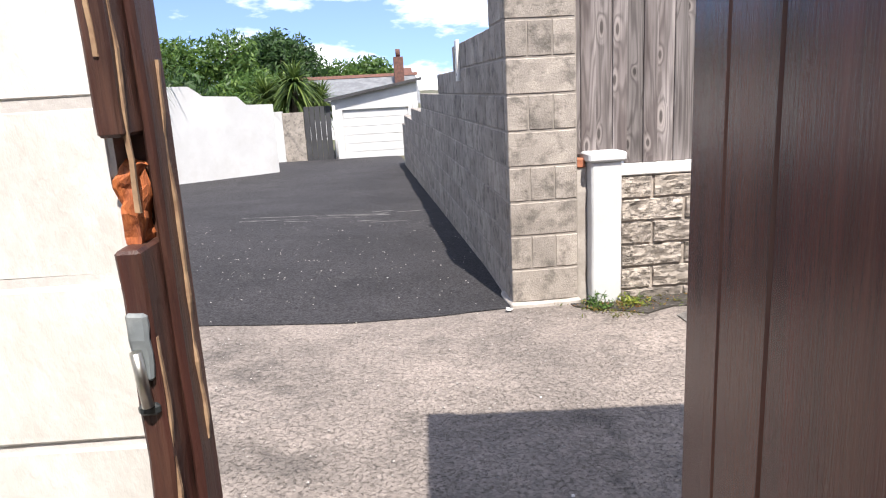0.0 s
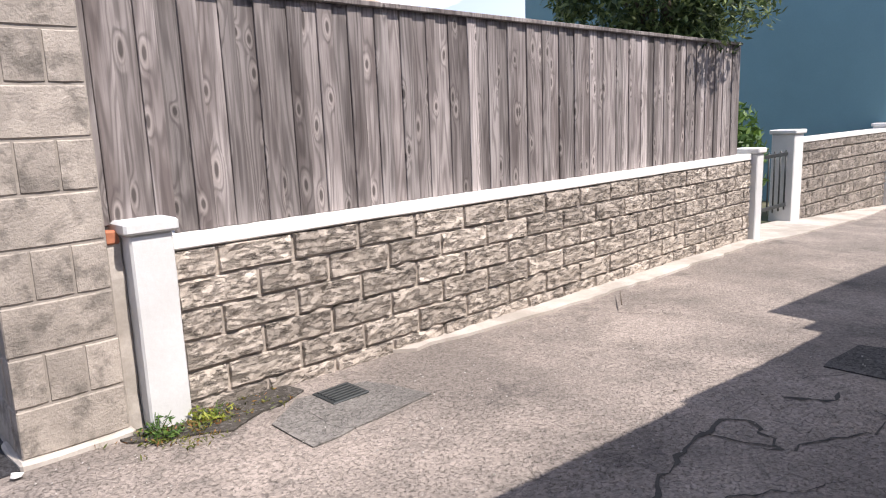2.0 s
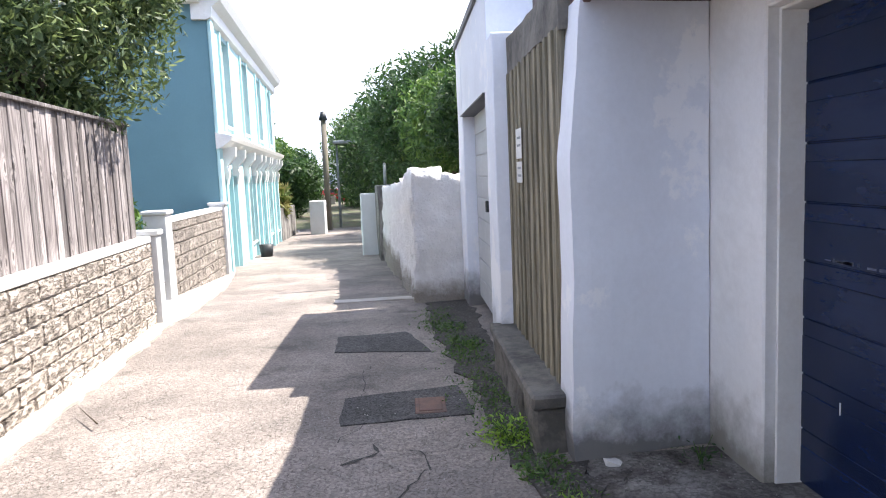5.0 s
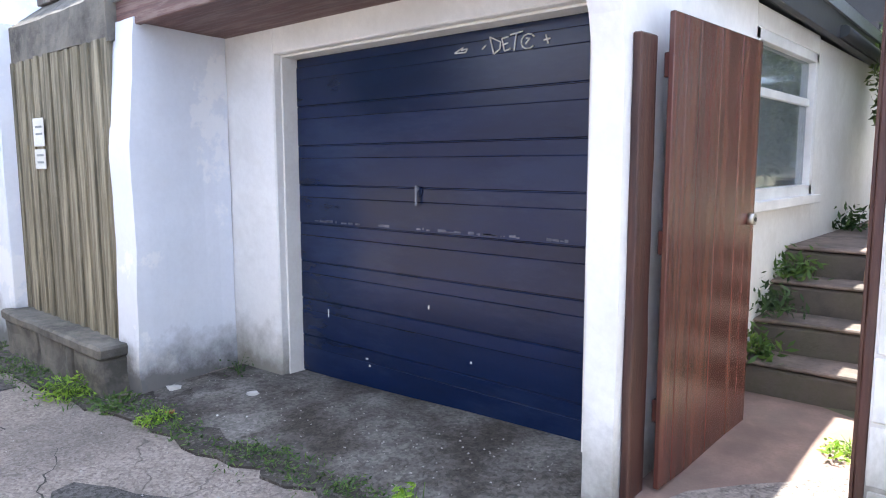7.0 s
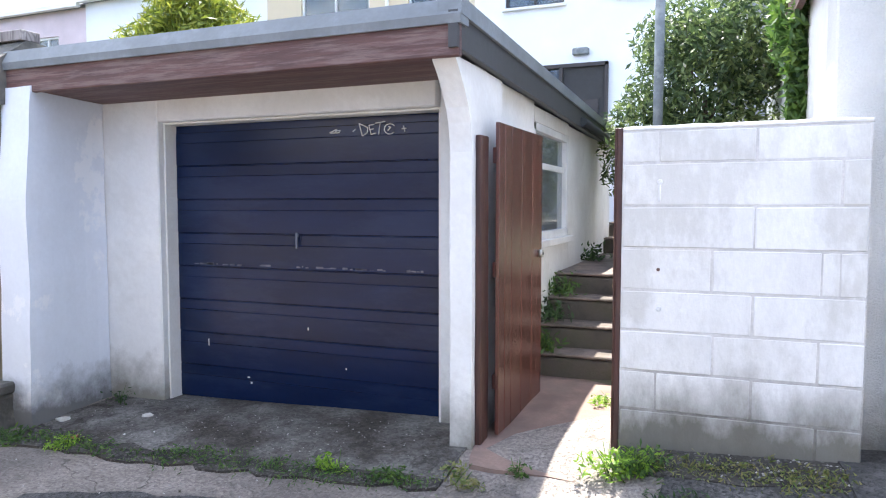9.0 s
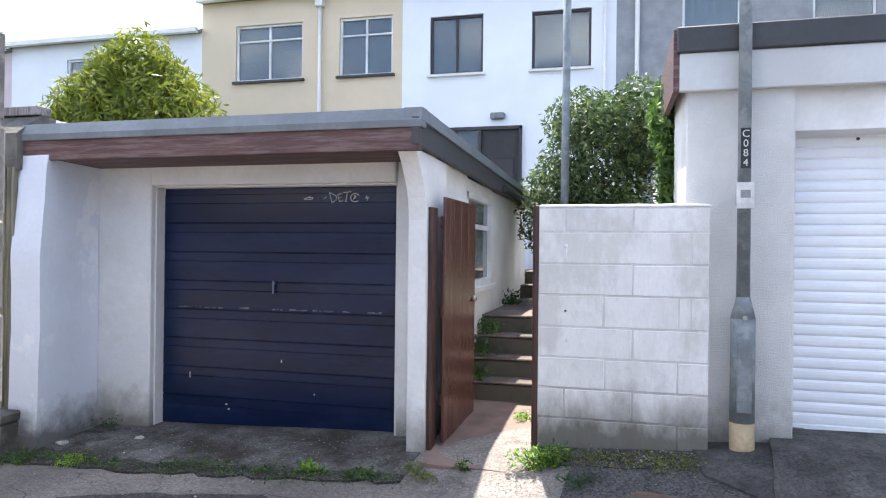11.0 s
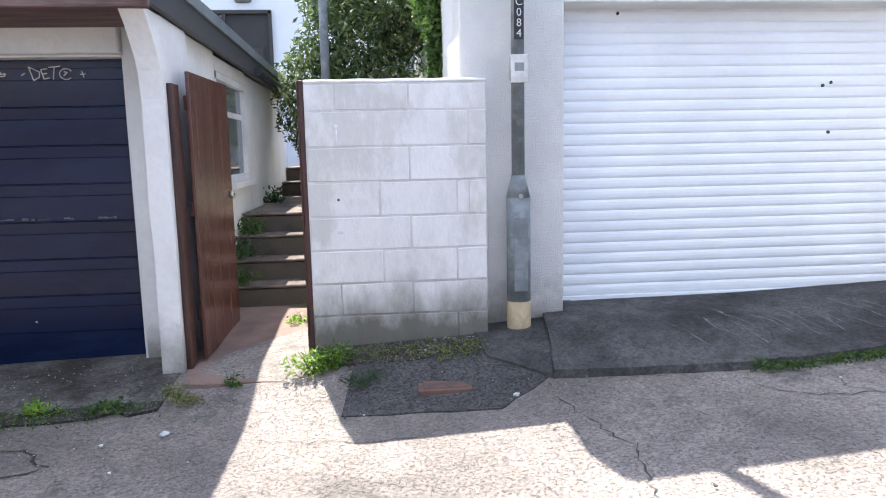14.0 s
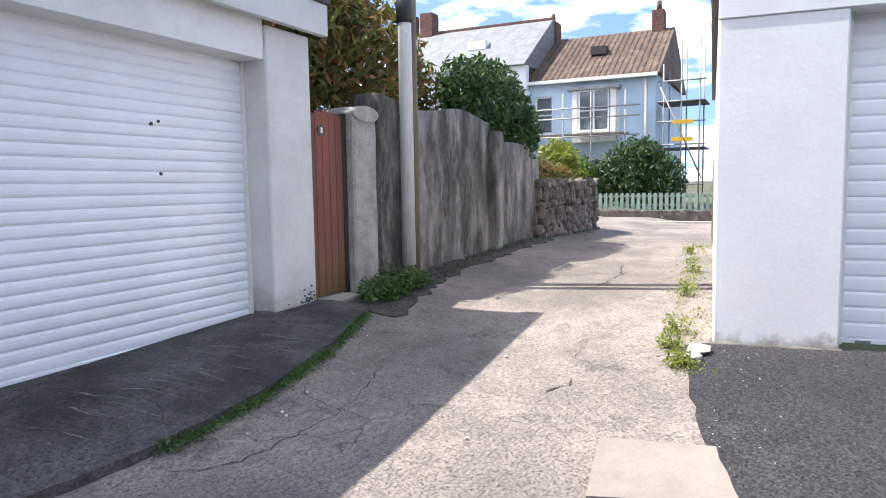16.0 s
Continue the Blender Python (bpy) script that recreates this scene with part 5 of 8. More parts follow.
SPLITS = [split_mesh(k, 0.428, 0.146, SPLIT) for k in range(9)]
SPLITS_GREY = [split_mesh(k + 20, 0.428, 0.146, SPLIT_GREY) for k in range(5)]


def low_wall():
    t = thing("stone_wall", (*north(4, 0.1), 0.0), "low split-face stone wall with a white coping", "wall", kind="structure")
    part("joints", bbox(0.76, 7.32, 0.025, 0.24, -0.3, 0.83, m=NORTH, bev=0), MORTAR, t)
    bm = bbox(0.76, 7.32, 0.0, 0.26, 0.83, 0.9, m=NORTH, bev=0.008)
    part("coping", rough_up(bm, 0.004, 5, 0.4), TRIMWHITE, t, "white painted coping")
    stone_courses(t, NORTH @ Matrix.Translation((0.77, 0.035, 0)), 6.55, -0.09, 0.154, 6, SPLITS)
    for s, w, z1 in ((0.55, 0.2, 0.98), (7.32, 0.17, 0.94)):
        p = thing("wall_post", (*north(s + w / 2, 0.05), 0.0), "white painted concrete wall post with a cap", "post", "white wall posts")
        part("shaft", rough_up(bbox(s, s + w, -0.06, 0.16, -0.2, z1 - 0.04, m=NORTH, bev=0.01), 0.004, 6, 0.25), CLEANWHITE, p)
        part("cap", bbox(s - 0.025, s + w + 0.025, -0.085, 0.19, z1 - 0.04, z1 + 0.02, m=NORTH, bev=0.012), CLEANWHITE, p)
    b = thing("broken_render", (*north(0.5, 0.1), 0.1), "crumbling render strip with exposed red brick", "render")
    part("render", rough_up(bbox(0.455, 0.55, 0.03, 0.2, -0.1, 0.93, m=NORTH, bev=0.01), 0.012, 9, 0.1), PALE_CONC, b)
    part("brick", rough_up(bbox(0.475, 0.54, 0.022, 0.12, 0.9, 0.96, m=NORTH, bev=0.008), 0.008, 14, 0.04), TERRACOTTA, b)


low_wall()


def board_fence():
    t = thing("board_fence", (*north(4, 0.12), 0.9), "tall weathered grey vertical board fence on the stone wall", "fence")
    rnd = random.Random(11)
    s, k = 0.46, 0
    post = bbox(0.455, 0.52, 0.07, 0.1, 0.98, 2.04, m=NORTH)
    part("end_trim", post, FENCE, t)
    s = 0.525
    meshes = []
    for q in range(4):
        bm = bbox(0, 0.14, 0, 0.02, 0, 1.0, bev=0.003)
        meshes.append(finish(bm, FENCE, "board"))
    while s < 7.12:
        w = rnd.choice((0.09, 0.1, 0.106, 0.106))
        low = 0.9 if s > 0.76 else 0.98
        dy = (0.098 if k % 2 else 0.086) + rnd.uniform(-0.002, 0.002)
        ex = 0.01 if k % 2 else -0.003
        b = piece("board", meshes[k % 4], NORTH @ Matrix.Translation((s - ex, dy, low)) @ Matrix.Diagonal(((w + 2 * ex) / 0.14, 1, 2.06 - low, 1)), t)
        s += w
        k += 1
    part("top_rail", bbox(0.455, 7.12, 0.06, 0.13, 2.06, 2.09, m=NORTH), FENCE, t)
    for z in (1.1, 1.85):
        part("rail", bbox(0.5, 7.1, 0.11, 0.15, z, z + 0.08, m=NORTH), FENCE, t)


board_fence()


def side_gate_wall():
    # beyond the opening: post, grey stone wall and iron gate
    mx = NORTH @ Matrix.Translation((9.95, 0.5, 0)) @ Matrix.Rotation(radians(-1), 4, "Z")
    t = thing("stone_wall", mx.translation, "low grey split-stone wall beside the blue house", "wall", kind="structure")
    part("joints", bbox(0.2, 4.5, 0.05, 0.24, -0.8, 0.88, m=mx, bev=0), MORTAR, t)
    part("coping", bbox(0.15, 4.55, 0.0, 0.27, 0.88, 0.94, m=mx), TRIMWHITE, t, "white coping")
    stone_courses(t, mx @ Matrix.Translation((0.2, 0.04, 0)) @ Matrix.Diagonal((1, 1, 1.32, 1)), 4.3, -0.36, 0.154, 7, SPLITS_GREY, w=0.62)
    for s, w, z1 in ((-0.12, 0.32, 1.02), (4.4, 0.3, 0.98)):
        p = thing("wall_post", mx @ Vector((s, 0, 0)), "white painted gate post with a flat cap", "post", "white wall posts")
        part("shaft", bbox(s, s + w, -0.05, 0.27, -0.8, z1, m=mx, bev=0.01), CLEANWHITE, p)
        part("cap", bbox(s - 0.03, s + w + 0.03, -0.08, 0.3, z1, z1 + 0.06, m=mx, bev=0.012), CLEANWHITE, p)
    g = thing("iron_gate", (*north(8.7, 0.4), -0.1), "dark green iron garden gate", "gate")
    for k in range(12):
        s = 7.6 + k * 0.2
        part("bar", tube(NORTH @ Vector((s, 0.55, -0.05)), NORTH @ Vector((s, 0.55, 0.8)), 0.012, seg=6), IRON, g)
    for z in (0.0, 0.72):
        part("rail", bbox(7.55, 9.85, 0.535, 0.565, z, z + 0.05, m=NORTH), IRON, g)


side_gate_wall()


# ---- windows and houses ----
def pierced(x0, x1, y0, y1, z0, z1, holes, m=None):
    """A wall along x with openings (x0, x1, z0, z1) right through it."""
    xs = sorted({x0, x1, *(h[0] for h in holes), *(h[1] for h in holes)})
    bm = bmesh.new()
    for a, b in zip(xs, xs[1:]):
        cuts = sorted((h[2], h[3]) for h in holes if h[0] <= a and h[1] >= b)
        z = z0
        for c, d in cuts:
            box(bm, a, b, y0, y1, z, c, m=m)
            z = d
        box(bm, a, b, y0, y1, z, z1, m=m)
    bmesh.ops.remove_doubles(bm, verts=bm.verts, dist=0.0005)
    return bm


def window(parent, m, w, h, frame_mat, name="window", sill=True, mull=1, transom=None, depth=0.07, room=True, curtain=False):
    """A window in the pose m: x along the wall, y out of it, z up; its lower left corner at the origin."""
    f = 0.055
    # sheet behind the pane: the room's darkness is in its colour, unless curtained
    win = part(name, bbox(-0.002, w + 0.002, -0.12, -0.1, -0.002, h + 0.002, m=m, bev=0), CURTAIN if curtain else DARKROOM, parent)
    for a in ((0, f, 0, h), (w - f, w, 0, h), (f, w - f, 0, f), (f, w - f, h - f, h)):
        part("frame", bbox(a[0], a[1], -depth, 0.01, a[2], a[3], m=m, bev=0.004), frame_mat, win)
    for k in range(mull):
        x = w * (k + 1) / (mull + 1)
        part("mullion", bbox(x - 0.025, x + 0.025, -depth, 0.006, f, h - f, m=m, bev=0.004), frame_mat, win)
    if transom:
        part("transom", bbox(f, w - f, -depth, 0.006, transom * h - 0.02, transom * h + 0.02, m=m, bev=0.004), frame_mat, win)
    part("pane", bbox(f, w - f, -0.045, -0.037, f, h - f, m=m, bev=0), GLASS, win)
    if sill:
        part("sill", bbox(-0.06, w + 0.06, -0.02, 0.16, -0.06, 0.0, m=m), frame_mat if sill is True else sill, win)
    return win


def blue_house():
    m = NORTH @ Matrix.Translation((14.7, 0.5, 0)) @ Matrix.Rotation(radians(0), 4, "Z")
    L, D, H = 12.9, 8.8, 5.35
    t = thing("blue_house", m.translation, "two-storey house with aqua front and slate-blue gable wall", "house")
    part("gable_wall", bbox(0, 0.3, 0.02, D, -1.2, H - 0.2, m=m, bev=0), BLUEWALL, t, "slate-blue rendered gable wall")
    part("back_wall", bbox(0.3, L, D - 0.3, D, -1.5, H - 0.2, m=m, bev=0), BLUEWALL, t)
    part("end_wall", bbox(L - 0.3, L, 0.3, D - 0.3, -1.5, H - 0.2, m=m, bev=0), BLUEWALL, t)
    front = part("front_wall", pierced(0.02, L, 0, 0.3, -1.5, H - 0.3, [(x, x + 1.05, 2.75, 4.7) for x in (1.2, 4.3, 7.5, 10.6)] + [(x, x + w, -0.62 - 0.03 * x + o, z1) for x, w, z1, o in ((0.7, 1.1, 1.75, 0), (4.0, 1.2, 1.7, 0.5), (6.6, 1.0, 1.75, 0), (8.6, 1.1, 1.7, 0.5), (11.0, 1.0, 1.7, 0.5))], m=m), MINT, t, "pale aqua rendered front")
    roof = part("roof", prism([(-0.35, H), (D + 0.35, H), (D * 0.5, H + 2.4)], -L - 0.3, 0.3, m=m @ Matrix.Rotation(radians(90), 4, "Z")), SLATE, t)
    part("cornice", prism([(0.0, H - 0.55), (-0.1, H - 0.5), (-0.12, H - 0.3), (-0.3, H - 0.18), (-0.38, H - 0.02), (-0.36, H + 0.05), (0.3, H + 0.05), (0.3, H - 0.55)], -L - 0.15, 0.12, m=m @ Matrix.Rotation(radians(90), 4, "Z")), TRIMWHITE, roof)
    part("gable_eave", bbox(-0.3, 0.1, 0.1, D + 0.4, H - 0.22, H - 0.02, m=m), TRIMWHITE, roof)
    part("corner_pilaster", bbox(-0.03, 0.32, -0.06, 0.0, -1.2, H - 0.5, m=m), MINT, t)
    part("string_course", prism([(0.0, 2.15), (-0.14, 2.2), (-0.3, 2.32), (-0.34, 2.42), (0.0, 2.5)], -L, 0.1, m=m @ Matrix.Rotation(radians(90), 4, "Z")), TRIMWHITE, t)
    xs = (1.2, 4.3, 7.5, 10.6)
    for k, x in enumerate(xs):
        mw = m @ Matrix.Translation((x + 1.05, 0.0, 2.75)) @ Matrix.Rotation(radians(180), 4, "Z")
        w = window(t, mw @ Matrix.Translation((0, -0.1, 0)), 1.05, 1.95, TRIMWHITE, mull=0, transom=0.5)
        part("reveal", bbox(x - 0.14, x, -0.05, 0.0, 2.6, 4.8, m=m), MINT, t)
        part("reveal", bbox(x + 1.05, x + 1.19, -0.05, 0.0, 2.6, 4.8, m=m), MINT, t)
    for k, (x, w, z1) in enumerate(((0.7, 1.1, 1.75), (4.0, 1.2, 1.7), (6.6, 1.0, 1.75), (8.6, 1.1, 1.7), (11.0, 1.0, 1.7))):
        z0 = -0.62 - 0.03 * x
        if k in (0, 2):
            dd = part("door", bbox(x, x + w, 0.16, 0.2, z0, z1, m=m), MINTDARK, t, "dull green recessed door")
            part("door_panel", bbox(x + 0.12, x + w - 0.12, 0.145, 0.16, z0 + 0.2, z1 - 0.4, m=m), MINTDARK, dd)
        else:
            window(t, m @ Matrix.Translation((x + w, 0.1, z0 + 0.5)) @ Matrix.Rotation(radians(180), 4, "Z"), w, z1 - z0 - 0.5, TRIMWHITE, mull=0, transom=0.5)
        for xx in (x - 0.3, x + w + 0.08):
            pil = part("pilaster", bbox(xx, xx + 0.22, -0.09, 0.0, -1.1, 1.6, m=m), MINT, t)
            part("bracket", prism([(0.0, 1.35), (-0.1, 1.4), (-0.16, 1.65), (-0.12, 1.8), (-0.3, 2.0), (-0.32, 2.2), (0.0, 2.2)], -xx - 0.22, -xx, m=m @ Matrix.Rotation(radians(90), 4, "Z")), TRIMWHITE, pil)
    p = thing("plant_pot", m @ Vector((4.6, -0.35, -0.75)), "small dark planter standing at the house wall", "planter")
    q = m @ Vector((4.6, -0.35, 0))
    part("pot", tube((q.x, q.y, gz(q.x, q.y)), (q.x, q.y, gz(q.x, q.y) + 0.35), 0.16, 0.2), IRON, p)


blue_house()


# ---- foliage ----
def leaf_cloud(bm, pts, size, rnd, long=1.0, flat=0.0):
    for p in pts:
        n = Vector((rnd.gauss(0, 1), rnd.gauss(0, 1), rnd.gauss(0, 1) + flat)).normalized()
        a = n.orthogonal().normalized()
        a.rotate(Matrix.Rotation(rnd.uniform(0, 6.28), 3, n))
        b = n.cross(a)
        s = size * rnd.uniform(0.6, 1.3)
        l = s * long
        c = Vector(p)
        bm.faces.new([bm.verts.new(c + v) for v in (-a * l, b * s * 0.45 - a * l * 0.1, a * l, -b * s * 0.45 - a * l * 0.1)])


def crown_points(rnd, blobs, n, shell=0.35):
    """Points near the surface of several uneven blobs (x, y, z, rx, ry, rz)."""
    total = sum(b[3] * b[5] for b in blobs)
    out = []
    for x, y, z, rx, ry, rz in blobs:
        for i in range(int(n * rx * rz / total)):
            d = Vector((rnd.gauss(0, 1), rnd.gauss(0, 1), rnd.gauss(0, 1))).normalized()
            k = 1 - shell * rnd.random() ** 1.6 + 0.16 * noise.noise(d * 3.1 + Vector((x, y, z))) + 0.08 * noise.noise(d * 8 + Vector((x, y, z)))
            out.append((x + d.x * rx * k, y + d.y * ry * k, z + d.z * rz * k))
    return out


def plant(name, base, blobs, leaves, size, material, label, category="shrub", trunk=0.06, seed=1, long=1.6, limbs=5, core=True):
    rnd = random.Random(seed)
    t = thing(name, base, label, category)
    if trunk:
        bm = bmesh.new()
        top = Vector((blobs[0][0], blobs[0][1], blobs[0][2]))
        base = Vector(base)
        mid = base.lerp(top, 0.5) + Vector((rnd.uniform(-1, 1), rnd.uniform(-1, 1), 0)) * trunk
        cyl(bm, base - Vector((0, 0, 0.15)), mid, trunk, trunk * 0.75, 9)
        cyl(bm, mid, top, trunk * 0.75, trunk * 0.4, 9)
        for k in range(limbs):
            b = blobs[k % len(blobs)]
            e = Vector((b[0] + rnd.uniform(-0.6, 0.6) * b[3], b[1] + rnd.uniform(-0.6, 0.6) * b[4], b[2] + rnd.uniform(-0.2, 0.7) * b[5]))
            cyl(bm, mid.lerp(top, rnd.random() * 0.8), e, trunk * 0.4, trunk * 0.12, 7)
        part("trunk", bm, BARK, t)
    bm = bmesh.new()
    leaf_cloud(bm, crown_points(rnd, blobs, leaves), size, rnd, long)
    if core:
        # sparse inner leaves fill the heart of the crown
        leaf_cloud(bm, crown_points(rnd, [(b[0], b[1], b[2], b[3] * 0.72, b[4] * 0.72, b[5] * 0.72) for b in blobs], leaves // 3, 0.5), size * 1.7, rnd, long * 0.7)
    part("crown", bm, material, t)
    return t


def nb(s, d, z, r, ry=None, rz=None):
    x, y = north(s, d)
    return (x, y, z, r, ry or r, rz or r)


# clipped bay tree behind the fence's end
BAY = Vector((7.44, 5.87, 3.1))
bay_rnd = random.Random(17)
bumps = []
for k in range(26):
    d = Vector((bay_rnd.gauss(0, 1), bay_rnd.gauss(0, 1), bay_rnd.gauss(0, 1))).normalized()
    r = bay_rnd.uniform(0.26, 0.42)
    bumps.append((BAY.x + d.x * (1.38 - r), BAY.y + d.y * (1.38 - r), BAY.z + d.z * (1.36 - r), r, r, r))
plant("bay_tree", (7.6, 6.0, -0.1), [(BAY.x, BAY.y, BAY.z, 1.28, 1.28, 1.26)] + bumps, 30000, 0.032, LEAF_GREY,
      "dense clipped bay tree crown above the fence", "tree", trunk=0.1, seed=3, limbs=9)
plant("laurel_bush", (*north(8.6, 1.0), -0.1), [nb(8.6, 1.0, 0.75, 0.7, 0.6, 0.85)], 1600, 0.05, LEAF_MID, "glossy laurel bush behind the iron gate", trunk=0.04, seed=5)


def hipped_house(name, x0, x1, y0, y1, z0, z1, ridge, label, wall_mat, roof_mat):
    t = thing(name, ((x0 + x1) / 2, (y0 + y1) / 2, z0), label, "house")
    for a in ((x0, x1, y0, y0 + 0.3), (x0, x1, y1 - 0.3, y1), (x0, x0 + 0.3, y0 + 0.3, y1 - 0.3), (x1 - 0.3, x1, y0 + 0.3, y1 - 0.3)):
        part("wall", bbox(*a, z0, z1, bev=0), wall_mat, t)
    bm = bmesh.new()
    e, inset = 0.35, min(x1 - x0, y1 - y0) / 2
    c = [bm.verts.new(v) for v in ((x0 - e, y0 - e, z1), (x1 + e, y0 - e, z1), (x1 + e, y1 + e, z1), (x0 - e, y1 + e, z1))]
    if x1 - x0 > y1 - y0:
        a, b = bm.verts.new((x0 + inset, (y0 + y1) / 2, ridge)), bm.verts.new((x1 - inset, (y0 + y1) / 2, ridge))
        for f in ((c[0], c[1], b, a), (c[1], c[2], b), (c[2], c[3], a, b), (c[3], c[0], a)):
            bm.faces.new(f)
    else:
        a, b = bm.verts.new(((x0 + x1) / 2, y0 + inset, ridge)), bm.verts.new(((x0 + x1) / 2, y1 - inset, ridge))
        for f in ((c[0], c[1], a), (c[1], c[2], b, a), (c[2], c[3], b), (c[3], c[0], a, b)):
            bm.faces.new(f)
    bm.faces.new(c[::-1])
    part("roof", bm, roof_mat, t)
    return t


hipped_house("neighbour_house", 8.0, 16.4, 19.5, 27.5, -1.0, 4.0, 6.6, "neighbouring house with a pale tan hipped tile roof", CREAM, TANROOF)

# ---- behind the steps: terrace of houses ----
def terrace():
    Y = -10.0

    def house(name, x0, x1, z1, material, label, eave_mat=TRIMWHITE, holes=()):
        t = thing(name, ((x0 + x1) / 2, Y, 1.0), label, "house")
        part("front_wall", pierced(x0, x1, Y - 0.3, Y, 0.2, z1, holes), material, t)
        part("side_wall", bbox(x0, x0 + 0.25, Y - 7, Y - 0.3, 0.2, z1, bev=0), material, t)
        part("side_wall", bbox(x1 - 0.25, x1, Y - 7, Y - 0.3, 0.2, z1, bev=0), material, t)
        part("back_wall", bbox(x0, x1, Y - 7.25, Y - 7, 0.2, z1, bev=0), material, t)
        r = part("roof", prism([(Y + 0.25, z1), (Y - 7.4, z1), (Y - 3.6, z1 + 2.0)], -x1, -x0, m=Matrix.Rotation(radians(90), 4, "Z")), SLATE, t)
        part("gutter", bbox(x0, x1, Y + 0.18, Y + 0.32, z1 - 0.04, z1 + 0.08), eave_mat, r)
        return t

    def win(t, x0, x1, z0, z1, fm, **k):
        window(t, Matrix.Translation((x0, Y - 0.07, z0)), x1 - x0, z1 - z0, fm, **k)

    w = house("white_terrace_house", -0.3, 4.75, 7.95, HOUSEWHITE, "white rendered terraced house with brown window frames", DARKFASCIA, holes=[(2.75, 4.05, 5.75, 7.15), (0.25, 1.6, 5.75, 7.1)])
    win(w, 2.75, 4.05, 5.75, 7.15, DARKFRAME, sill=TRIMWHITE)
    win(w, 0.25, 1.6, 5.75, 7.1, DARKFRAME, mull=0, sill=TRIMWHITE)
    # porch with a dark door; its recess is a flat panel painted as shade
    part("porch_back", bbox(1.85, 3.5, Y - 0.02, Y + 0.02, 1.25, 4.4), DARKROOM, w, "flat dark panel painted as the shaded porch recess")
    for x0, x1, z0, z1 in ((1.8, 1.87, 1.25, 4.45), (3.48, 3.55, 1.25, 4.45), (1.8, 3.55, 4.38, 4.46), (2.75, 2.83, 1.25, 4.4)):
        part("porch_frame", bbox(x0, x1, Y, Y + 0.1, z0, z1), DARKFRAME, w)
    part("porch_window", bbox(2.83, 3.48, Y + 0.02, Y + 0.04, 2.3, 4.38, bev=0), GLASS, w)
    dd = part("front_door", bbox(2.0, 2.72, Y + 0.02, Y + 0.06, 1.5, 3.7), DARKFRAME, w, "dark front door")
    for k, z in enumerate((1.25, 1.42, 1.6, 1.78)):
        part("porch_step", bbox(1.9, 2.8, Y + 0.05, Y + 0.9 - k * 0.2, z, z + 0.17, bev=0.01), REDPAINT, w, "red painted porch step")
    part("porch_wall", bbox(1.62, 1.82, Y, Y + 1.1, 1.1, 2.5), HOUSEWHITE, w)
    part("downpipe", tube((-0.05, Y + 0.08, 1.2), (-0.05, Y + 0.08, 7.9), 0.04, seg=10), TRIMWHITE, w)
    part("bulkhead_lamp", bbox(2.2, 2.55, Y, Y + 0.12, 4.62, 4.78, bev=0.03), GALV, w, "grey bulkhead lamp")
    c = house("cream_terrace_house", 4.75, 10.3, 7.95, CREAM, "cream rendered terraced house with white windows", holes=[(7.4, 9.3, 5.85, 7.3), (5.0, 6.4, 5.85, 7.3)])
    win(c, 7.4, 9.3, 5.85, 7.3, UPVC, sill=DARKFRAME, transom=0.72)
    win(c, 5.0, 6.4, 5.85, 7.3, UPVC, sill=DARKFRAME, transom=0.7)
    part("downpipe", tube((6.9, Y + 0.08, 1.2), (6.9, Y + 0.08, 7.7), 0.045, seg=10), TRIMWHITE, c)
    part("hopper", bbox(6.8, 7.0, Y, Y + 0.18, 7.6, 7.8, bev=0.01), TRIMWHITE, c)
    part("porch_roof", bbox(4.85, 6.6, Y, Y + 0.8, 4.4, 4.5), DARKFASCIA, c)
    p = house("pale_terrace_house", 10.3, 16.5, 7.2, HOUSEWHITE, "pale rendered terraced house with a white window", holes=[(12.4, 14.6, 5.3, 6.75)])
    win(p, 12.4, 14.6, 5.3, 6.75, UPVC, curtain=True)
    part("chimney", bbox(10.6, 11.4, Y - 4, Y - 3.2, 7.4, 9.4), BRICKRED, p, "brick chimney stack")
    q = house("pink_terrace_house", 16.5, 23, 7.1, PINK, "pale pink rendered terraced house", holes=[(17.6, 18.6, 5.2, 6.4)])
    win(q, 17.6, 18.6, 5.2, 6.4, UPVC)
    g = house("grey_terrace_house", -7.5, -0.3, 7.95, GREYCAST, "grey pebbledashed terraced house with white windows", holes=[(-2.9, -1.7, 5.9, 7.4), (-5.5, -4.3, 5.9, 7.4)])
    win(g, -2.9, -1.7, 5.9, 7.4, UPVC, mull=0, curtain=True)
    win(g, -5.5, -4.3, 5.9, 7.4, UPVC, mull=0)
    part("soil_pipe", tube((-0.75, Y + 0.08, 1.2), (-0.75, Y + 0.08, 8.0), 0.05, seg=10), TRIMWHITE, g)


terrace()


# garden behind the walls
t = thing("washing_pole", (0.15, -2.0, 1.0), "thin grey metal garden pole", "pole")
part("shaft", tube((0.15, -2.0, 0.5), (0.13, -2.0, 5.2), 0.045, 0.045, 12), GALV, t)
plant("climbing_bush", (-0.3, -2.8, 0.6), [(-0.25, -2.7, 2.6, 0.75, 0.7, 0.85), (0.3, -3.0, 2.1, 0.55, 0.55, 0.7), (-0.65, -2.4, 3.0, 0.5, 0.5, 0.6), (-0.2, -2.8, 1.7, 0.8, 0.6, 0.7), (0.0, -2.9, 3.2, 0.5, 0.5, 0.4)], 13000, 0.03, LEAF_GREY, "tangled climbing bush over the garden wall", trunk=0.05, seed=8, long=1.5)
